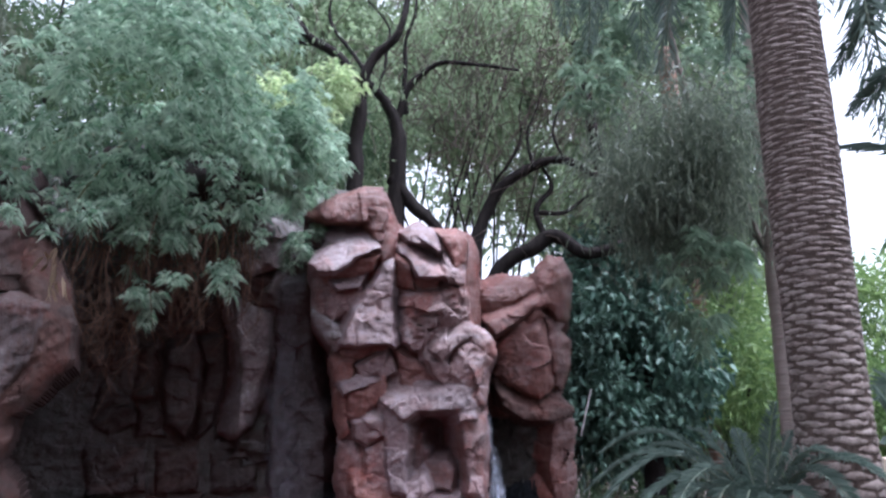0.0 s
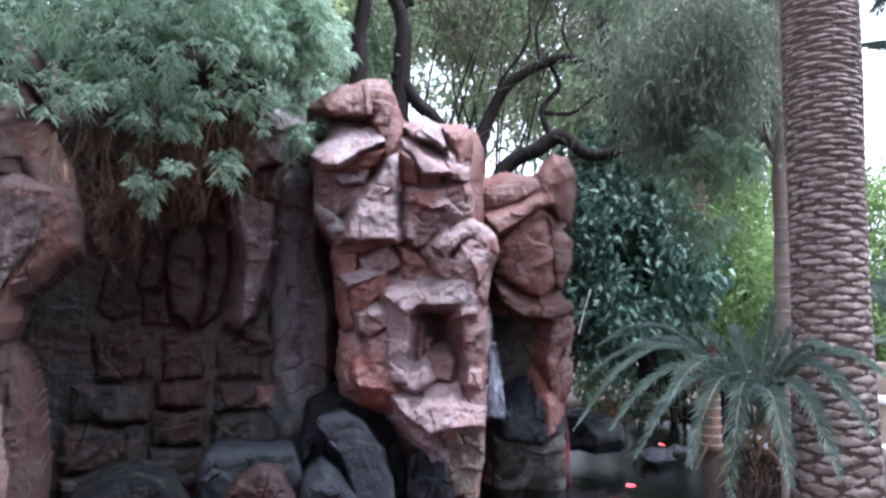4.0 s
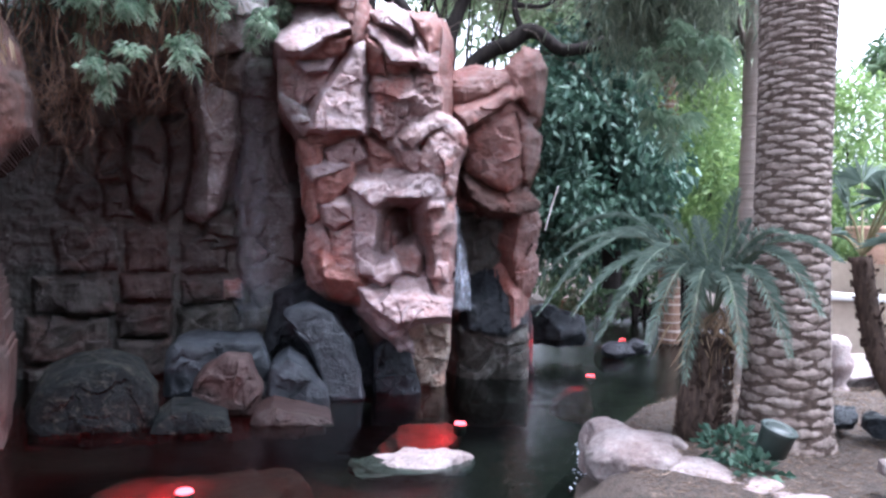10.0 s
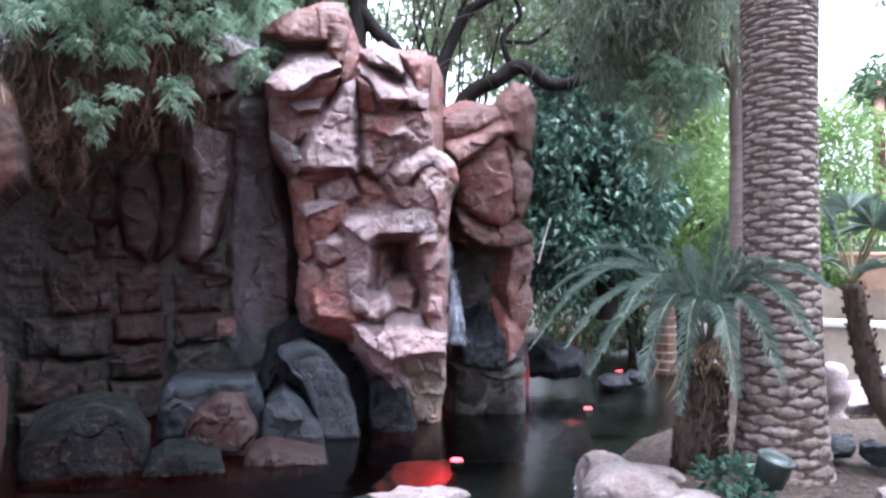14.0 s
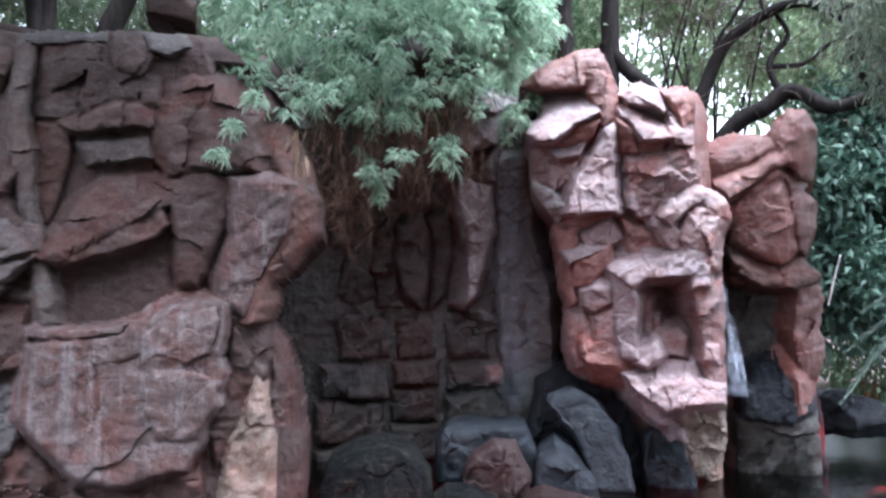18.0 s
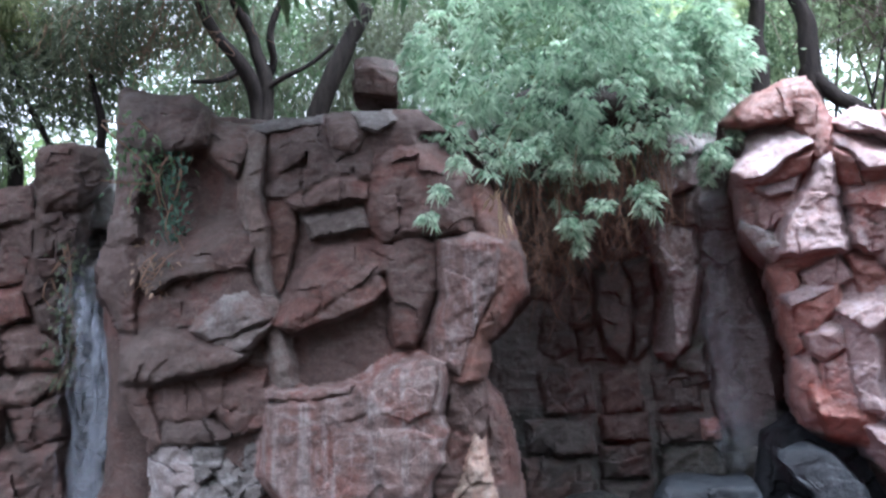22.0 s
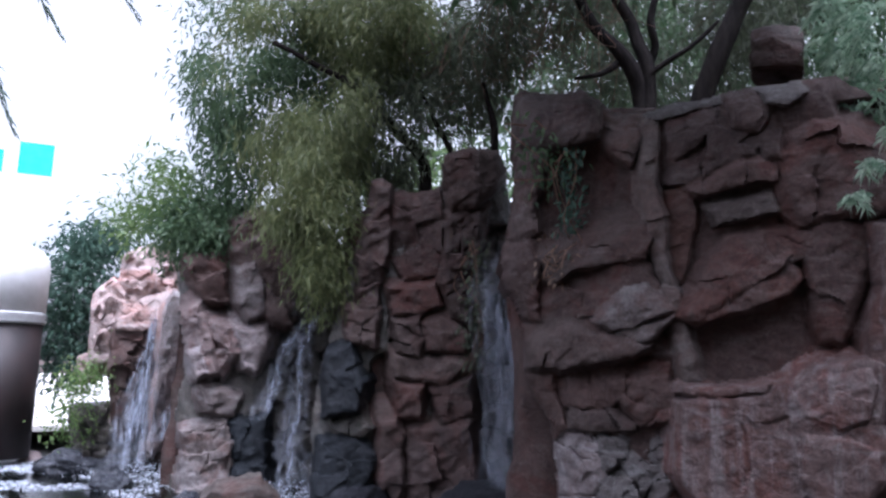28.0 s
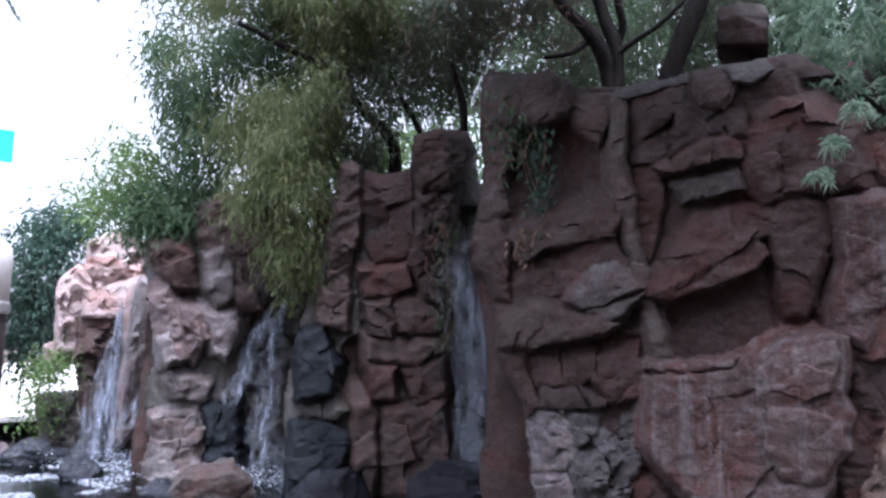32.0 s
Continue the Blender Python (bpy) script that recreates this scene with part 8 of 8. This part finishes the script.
statue = tagged(new("garden_ornament", turned([(0.1, 0), (0.17, 0.03), (0.15, 0.12), (0.1, 0.18), (0.15, 0.3), (0.19, 0.42), (0.13, 0.52), (0.15, 0.6), (0.1, 0.68), (0.02, 0.7)], BANK, "garden_ornament", 18)), "small pale carved stone ornament at the pool edge", "ornament")
spot = (4.56, 7.75, 0.53)
statue.location = (spot[0], spot[1], 0.05)

yucca = thing("curved_palm", (3.45, 4.90, 0.48), "slender fan palm with a curved rough trunk", "palm")
part("trunk", tube(((3.56, 4.94, 0.39), (3.42, 5.04, 0.60), (3.30, 5.12, 0.87), (3.24, 5.16, 1.19), (3.19, 5.19, 1.59)), 0.085, 0.07, FIBRE, "trunk", sides=14, steps=8, wobble=0.03), yucca)
rng = np.random.default_rng(91)
h, a = rng.random(260), rng.random(260) * 2 * np.pi
line = smooth_line(((3.56, 4.94, 0.39), (3.42, 5.04, 0.60), (3.30, 5.12, 0.87), (3.24, 5.16, 1.19), (3.19, 5.19, 1.59)), 12)
at = np.stack([np.interp(h * (len(line) - 1), np.arange(len(line)), line[:, k]) for k in range(3)], 1) + np.stack([np.cos(a), np.sin(a), 0 * a], 1) * 0.075
tagged(part("fibre_coat", leaves("fibre_coat", at, np.stack([np.cos(a), np.sin(a), 1.4 + 0 * a], 1), 0.04, 0.03, FIBRE, rng, 0), yucca), kind="stuff")


def fan(parent, base, middle, radius, seed):
    """A fan leaf: a stalk and stiff blades that spread from its end."""
    rng = np.random.default_rng(seed)
    ob = part("leaf_stalk", tube((base, (np.array(base) + np.array(middle)) / 2 + (0, 0, 0.05), middle), 0.012, 0.007, STALK, "leaf_stalk", sides=5), parent)
    out = np.array(middle) - np.array(base)
    out = out / np.linalg.norm(out)
    side = np.cross(out, (0, 0, 1))
    side /= max(np.linalg.norm(side), 1e-6)
    a = np.linspace(-1.9, 1.9, 34)
    way = np.outer(np.cos(a), out) + np.outer(np.sin(a), side) + rng.normal(size=(34, 3)) * 0.06
    blade = new("fan_blade", leaves("fan_blade", np.repeat([middle], 34, 0), way, radius * (0.8 + 0.2 * np.cos(a)), 0.03, FROND, rng, 0.15))
    blade.parent = ob
    return ob


HEAD = (3.19, 5.19, 1.61)
for k, mid in enumerate(((3.11, 5.24, 1.92), (3.19, 4.95, 1.99), (3.44, 5.03, 2.11), (3.50, 5.11, 1.80), (3.12, 5.47, 1.76), (3.39, 5.54, 2.16), (3.32, 4.74, 2.41), (3.14, 4.75, 1.71))):
    fan(yucca, HEAD, mid, 0.34, 92 + k)

far_palm = thing("fan_palm", (22.18, 33.39, 3.00), "tall far fan palm against the white sky", "palm")
part("trunk", tube(((44.31, 66.75, -1.00), (22.15, 33.42, 6.22), (22.17, 33.41, 10.81)), 0.3, 0.25, TWIG, "trunk"), far_palm)
part("crown", crown("crown", [((22.20, 33.38, 11.07), (1.0, 1.0, 0.9)), ((22.21, 33.38, 9.86), (0.8, 0.8, 0.9))], 120, 8, 0.9, 0.14, MIDLEAF, 99, 0.4, 0.3), far_palm)

# ---- under the palms ----
lamp_at = np.array((2.19, 4.46, 0.41))
fixture = thing("garden_spotlight", tuple(lamp_at), "dark green garden spotlight on the mulch", "lamp")
DARKMETAL = plain_material("dark_green_metal", (0.015, 0.026, 0.023), (0.03, 0.042, 0.038), 9, 0.5)
part("housing", turned([(0.05, 0), (0.09, 0.03), (0.1, 0.16), (0.11, 0.19), (0.1, 0.2), (0.085, 0.185)], DARKMETAL, "housing", 20), fixture, m=Matrix.Translation(lamp_at) @ pose(0, 0, -0.03, 14, 12, 0))
part("lens", turned([(0.085, 0), (0.07, 0.012), (0.01, 0.016)], plain_material("lens_glass", (0.02, 0.03, 0.028), (0.04, 0.05, 0.047), 9, 0.4), "lens", 18), fixture, m=Matrix.Translation(lamp_at) @ pose(0, 0, -0.03, 14, 12, 0) @ pose(0, 0, 0.185))
rng = np.random.default_rng(101)
spots = [((2.02, 4.60, 0.41), (0.22, 0.15, 0.12)), ((2.07, 4.35, 0.32), (0.15, 0.12, 0.08))]
c, d = blob_points(rng, spots, 190, 0.1)
tagged(new("ground_plant", leaves("ground_plant", c, d + (0, 0, 0.4), 0.08, 0.05, IVY, rng)), "dark green leafy ground cover at the palm foot", "plant", kind="stuff")
c = np.stack([rng.uniform(1.3, 5.5, 9000), rng.uniform(3.2, 7.5, 9000), 0 * rng.random(9000)], 1)
c = c[shore(c[:, 0], c[:, 1]) > 0.35]
c[:, 2] = 0.29 + 0.06 * (fbm(c * (0.7, 0.7, 0), 3) - 0.5)
litter = new("leaf_litter", leaves("leaf_litter", c, rng.normal(size=c.shape) * (1, 1, 0.12) + (0, 0, 0.05), 0.06, 0.007, STRAW, rng, 0.0))
tagged(litter, "dry tan leaf litter over the mulch", "litter", kind="stuff")
stick = new("cane_stick", tube(((1.72, 9.52, 1.80), (1.80, 9.50, 2.13), (1.87, 9.49, 2.38)), 0.012, 0.009, WHITE, "cane_stick", sides=6))
tagged(stick, "thin white stick leaning beside the rear pillar", "stick")

# ---- underwater lamps ----
# Red stone for beds that show the lamps' haze; the glow is partly its colour.
GLOW_BED = rock_material("red_glow_bed_rock", (0.2, 0.055, 0.05), (0.24, 0.075, 0.068), (0.12, 0.035, 0.03), (0.28, 0.12, 0.11), 0.66, rough=0.55)
n = Nodes("red_lamp_glow")
n.put(n.bsdf.inputs["Emission Color"], (1.0, 0.05, 0.06, 1)), n.put(n.bsdf.inputs["Emission Strength"], 26.0)
GLOW = n.done((0.4, 0.02, 0.02), 0.4)
for spot, power, near, aim, bed in (((0.50, 6.90, 0.00), 22, 34, (-0.9, -0.05, -0.06), (0.75, 0.5, -0.36, 0.38)), ((-1.44, 4.97, 0.00), 120, 130, (0.1, 3.0, 2.0), (1.5, 1.7, -0.1, 0.8)), ((3.87, 13.22, -0.00), 90, 12, (-1.6, 0.3, 0.8), (0.6, 0.5, -0.27, 0.05)), ((4.23, 16.84, 0.00), 90, 12, (-1.6, 0.2, 0.9), (0.6, 0.5, -0.27, 0.05)), ((2.37, 9.52, 0.00), 420, 12, (-1.3, 0.4, 0.8), (0.5, 0.4, -0.23, 0.05))):
    x, y = spot[0], spot[1]
    lamp = thing("underwater_lamp", (x, y, -0.16), "small round underwater lamp glowing red", "lamp", "red pond lamps")
    part("housing", turned([(0.035, -0.1), (0.055, -0.08), (0.06, 0), (0.05, 0.0)], DARKMETAL, "housing", 16), lamp, m=Matrix.Translation((x, y, -0.07)))
    part("glowing_lens", turned([(0.06, 0), (0.05, 0.014), (0.012, 0.02)], GLOW, "glowing_lens", 16), lamp, "red glowing lens", Matrix.Translation((x, y, -0.06)))
    bulb = new("red_bulb", bpy.data.lights.new("red_bulb", "SPOT"))
    bulb.data.energy, bulb.data.color, bulb.data.shadow_soft_size, bulb.data.spot_size, bulb.data.spot_blend = near * 2.2, (1.0, 0.02, 0.03), 0.05, radians(120), 0.9
    bulb.matrix_world = look((x - 0.05, y + 0.05, -0.04), (x - 0.75, y + 0.55, -0.55))
    spotlight = new("red_light", bpy.data.lights.new("red_light", "SPOT"))
    spotlight.data.energy, spotlight.data.color, spotlight.data.spot_size, spotlight.data.spot_blend, spotlight.data.shadow_soft_size = power, (1.0, 0.03, 0.04), radians(90), 0.8, 0.04
    # Bed stone laid in to catch the red glow around the lamp.
    lone_rock("sunken_rock", (x + bed[2], y + bed[3], -0.5 if near > 50 else -0.44), (bed[0], bed[1], 0.5), 0, int(900 + x * 10), GLOW_BED, "flat stone added under the water to carry a lamp's red glow", "sunken stones", n=16, p=3)
    spotlight.matrix_world = look((x - 0.08, y, -0.05), (x - 0.08 + aim[0], y + aim[1], -0.05 + aim[2]))

# ---- falling water ----
def water_material(name, most):
    """Clear falling water with white foam streaks that run down it."""
    n = Nodes(name)
    streak = n.noise(1.0, 6, 0.72, (15, 15, 1.1), 0.5)
    n.done((0.8, 0.85, 0.97), 0.3, Specular_IOR_Level=0.5)
    scatter = n.node("ShaderNodeBsdfTranslucent")
    scatter.inputs["Color"].default_value = (0.8, 0.86, 1.0, 1)
    foam = n.node("ShaderNodeMixShader", Fac=0.5)
    n.tree.links.new(n.bsdf.outputs[0], foam.inputs[1])
    n.tree.links.new(scatter.outputs[0], foam.inputs[2])
    clear = n.node("ShaderNodeBsdfTransparent")
    mixer = n.node("ShaderNodeMixShader", Fac=n.ramp(streak, 0.44, 0.76, 0.0, most))
    n.tree.links.new(clear.outputs[0], mixer.inputs[1])
    n.tree.links.new(foam.outputs[0], mixer.inputs[2])
    n.tree.links.new(mixer.outputs[0], n.tree.nodes["Material Output"].inputs["Surface"])
    return n.mat


# White for splashing foam, and for flecks that imitate glints on the water.
FOAM_GLINT = plain_material("white_foam_glint", (0.55, 0.6, 0.68), (0.7, 0.74, 0.8), 20, 0.5)
VEIL = water_material("water_veil", 0.38)
FALL, TRICKLE = water_material("falling_water", 0.85), water_material("thin_trickle", 0.36)


# face is the direction the flat veils are turned to, toward the camera.
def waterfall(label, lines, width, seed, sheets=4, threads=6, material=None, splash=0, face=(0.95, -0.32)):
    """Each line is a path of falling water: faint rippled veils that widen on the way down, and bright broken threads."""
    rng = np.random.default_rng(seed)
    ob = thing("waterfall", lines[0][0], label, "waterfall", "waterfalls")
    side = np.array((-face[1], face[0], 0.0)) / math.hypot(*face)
    for pts in lines:
        for kind, many, mat in (("veil", sheets, material or VEIL), ("thread", threads, material or FALL)):
            verts, faces = [], []
            for k in range(many):
                line = smooth_line(pts, 12)
                first = 0 if k == 0 else rng.integers(0, len(line) // 2)
                line = line[first: first + (len(line) if k == 0 else rng.integers(len(line) // 3, len(line)))]
                if len(line) < 3:
                    continue
                down = np.linspace(first, first + len(line), len(line))[:, None] / (first + len(line))
                line = line + side * rng.normal() * width * 0.55 * (0.15 + down)
                line = line + (np.stack([value_noise(line * 4 + rng.random() * 9, 1 + q) for q in range(3)], 1) - 0.5) * (0.12, 0.12, 0)
                ripple = value_noise(line * (3 if kind == "veil" else 8) + k, seed)[:, None]
                half = width * (0.3 + 0.9 * down) * (0.5 + ripple) if kind == "veil" else 0.022 * rng.uniform(0.35, 1.0) * (0.15 + ripple)
                cols = 7 if kind == "veil" else 3
                base = len(verts)
                for row in range(len(line)):
                    for c in range(cols):
                        u = c / (cols - 1) * 2 - 1
                        verts.append(tuple(line[row] + side * half[row] * u + (0, 0.02 * rng.normal() if kind == "veil" else 0.01 * (1 - u * u), 0)))
                faces.extend([base + r * cols + c, base + r * cols + c + 1, base + (r + 1) * cols + c + 1, base + (r + 1) * cols + c] for r in range(len(line) - 1) for c in range(cols - 1))
            tagged(part(kind, mesh(kind, verts, faces, mat), ob), kind="stuff")
        if splash:
            foot = np.array(pts[-1])
            spray = foot + rng.normal(size=(splash, 3)) * (0.3, 0.3, 0.09)
            spray[:, 2] = np.abs(spray[:, 2] - foot[2]) + 0.02
            tagged(part("splash", leaves("splash", spray, rng.normal(size=spray.shape) + (0, 0, 0.6), rng.uniform(0.012, 0.035, splash), 0.012, FOAM_GLINT, rng, 0.0), ob, "white splashing foam"), kind="stuff")
    return ob


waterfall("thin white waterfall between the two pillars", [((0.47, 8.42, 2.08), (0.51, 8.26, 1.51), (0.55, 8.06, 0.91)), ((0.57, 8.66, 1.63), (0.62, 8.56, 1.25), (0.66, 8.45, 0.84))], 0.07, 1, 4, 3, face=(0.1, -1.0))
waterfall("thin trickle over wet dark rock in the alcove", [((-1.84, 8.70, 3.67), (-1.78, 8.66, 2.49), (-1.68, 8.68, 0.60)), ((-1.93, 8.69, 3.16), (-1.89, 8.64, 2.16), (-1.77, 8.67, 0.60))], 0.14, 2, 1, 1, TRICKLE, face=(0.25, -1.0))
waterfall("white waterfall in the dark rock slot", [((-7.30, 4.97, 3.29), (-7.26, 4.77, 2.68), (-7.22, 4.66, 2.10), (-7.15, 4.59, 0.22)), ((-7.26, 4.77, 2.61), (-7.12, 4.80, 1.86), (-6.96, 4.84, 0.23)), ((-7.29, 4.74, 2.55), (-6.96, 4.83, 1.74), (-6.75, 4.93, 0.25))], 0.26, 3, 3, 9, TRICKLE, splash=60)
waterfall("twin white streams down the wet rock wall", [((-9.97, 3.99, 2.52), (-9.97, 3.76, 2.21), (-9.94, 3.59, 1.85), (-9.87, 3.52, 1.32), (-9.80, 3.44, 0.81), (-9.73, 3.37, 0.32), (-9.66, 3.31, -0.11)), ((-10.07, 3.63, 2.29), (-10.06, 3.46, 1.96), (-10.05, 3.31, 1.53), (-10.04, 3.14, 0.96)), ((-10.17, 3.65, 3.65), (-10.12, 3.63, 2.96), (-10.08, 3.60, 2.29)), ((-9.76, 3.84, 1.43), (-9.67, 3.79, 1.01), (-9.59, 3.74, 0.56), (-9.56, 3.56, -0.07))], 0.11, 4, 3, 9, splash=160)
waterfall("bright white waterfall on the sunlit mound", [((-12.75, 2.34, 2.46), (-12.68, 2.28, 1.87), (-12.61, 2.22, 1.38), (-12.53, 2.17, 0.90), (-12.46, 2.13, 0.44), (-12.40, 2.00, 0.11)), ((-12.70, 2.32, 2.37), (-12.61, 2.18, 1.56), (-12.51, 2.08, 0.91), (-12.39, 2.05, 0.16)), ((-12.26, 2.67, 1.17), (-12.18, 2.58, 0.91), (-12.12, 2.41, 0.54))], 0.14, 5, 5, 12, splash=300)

# Small white flecks imitate glints, with some foam, along the boulder's edge.
rng = np.random.default_rng(131)
low, high = np.array((1.41, 5.99, 0.00)), np.array((1.16, 4.81, -0.00))
c = low + np.outer(rng.random(60), high - low) + rng.normal(size=(60, 3)) * (0.03, 0.05, 0.0) + (0, 0, 0.008)
tagged(new("foam_line", leaves("foam_line", c, rng.normal(size=c.shape) * (1, 1, 0.1), rng.uniform(0.01, 0.045, 60), 0.014, FOAM_GLINT, rng, 0.0)), "white flecks for glints and foam where the pond laps the boulder", "foam", kind="stuff")

# Foam flecks that also stand in for bright sky mirrored in the pond.
churn = np.random.default_rng(132)
c = np.stack([churn.uniform(-15.5, -10.2, 9000), 1.0 + churn.normal(size=9000) * 0.8, np.full(9000, 0.006)], 1)
c = c[(fbm(c * 1.7, 5, 3) > 0.46) & (shore(c[:, 0], c[:, 1]) < -0.3)]
tagged(new("churned_foam", leaves("churned_foam", c, churn.normal(size=c.shape) * (0.5, 1, 0.02), churn.uniform(0.015, 0.07, len(c)), 0.012, FOAM_GLINT, churn, 0.0)), "white flecks for foam and reflected sky on the pond below the waterfalls", "foam", kind="stuff")

# ---- beyond the far end ----
SIGN = plain_material("turquoise_panel", (0.02, 0.55, 0.6), (0.04, 0.62, 0.66), 2, 0.4)
FACADE = plain_material("pale_facade", (0.75, 0.74, 0.72), (0.8, 0.79, 0.77), 1, 0.8)
spot = np.array((-60.69, 2.18, 15.86))
tower = thing("hotel_building", (spot[0], spot[1], 0.28), "distant pale hotel with a turquoise sign panel", "building")
me, m = box((spot[0] - 6, spot[1] - 9, 13), (10, 10, 26), 82, FACADE, bevel=0.1)
part("body", me, tower, m=m)
me, m = box((spot[0], spot[1] + 1.0, spot[2]), (2.2, 0.3, 2.3), 82, SIGN)
part("sign_panel", me, tower, "turquoise sign panel", m)
me, m = box((spot[0], spot[1] - 2.0, spot[2] - 0.5), (1.9, 0.3, 1.6), 82, SIGN)
part("sign_panel", me, tower, "turquoise sign panel", m)

for k in range(3):
    me, m = box((spot[0] + 0.2, spot[1] - 2.6 + 0.55 * k, spot[2] - 0.4), (0.22, 0.3, 1.0 - 0.2 * k), 82, WHITE)
    part("sign_bar", me, tower, "white sign bar", m)

spot = np.array((-14.71, 0.82, 0.00))
kiosk = thing("lacquered_post", (spot[0], spot[1], 0.2), "dark red-brown lacquered round post with a white top", "post")
LACQUER = plain_material("dark_lacquer", (0.012, 0.008, 0.008), (0.024, 0.012, 0.011), 3, 0.6)
part("shaft", turned([(0.54, 0), (0.54, 2.1), (0.46, 2.1)], LACQUER, "shaft"), kiosk, m=Matrix.Translation((spot[0], spot[1] - 0.4, 0.1)))
part("collar", turned([(0.56, 0), (0.59, 0.05), (0.55, 0.1), (0.59, 0.15), (0.55, 0.2)], plain_material("grey_collar", (0.3, 0.3, 0.3), (0.4, 0.4, 0.4), 5, 0.5), "collar"), kiosk, m=Matrix.Translation((spot[0], spot[1] - 0.4, 2.2)))
part("globe", turned([(0.56, 0), (0.57, 0.7), (0.55, 0.85), (0.45, 1.0), (0.25, 1.1), (0.02, 1.14)], WHITE, "globe"), kiosk, "white rounded top", Matrix.Translation((spot[0], spot[1] - 0.4, 2.4)))

CONCRETE = plain_material("pale_paving", (0.55, 0.52, 0.48), (0.66, 0.63, 0.59), 3, 0.85)
paving = box((-42.0, -4.0, 0.3), (50.0, 36.0, 0.12), 4, CONCRETE, "pavement")
walkway = new("pavement", paving[0])
walkway.matrix_basis = paving[1]
tagged(walkway, "pale sunlit paving beyond the pond", "pavement", kind="structure")
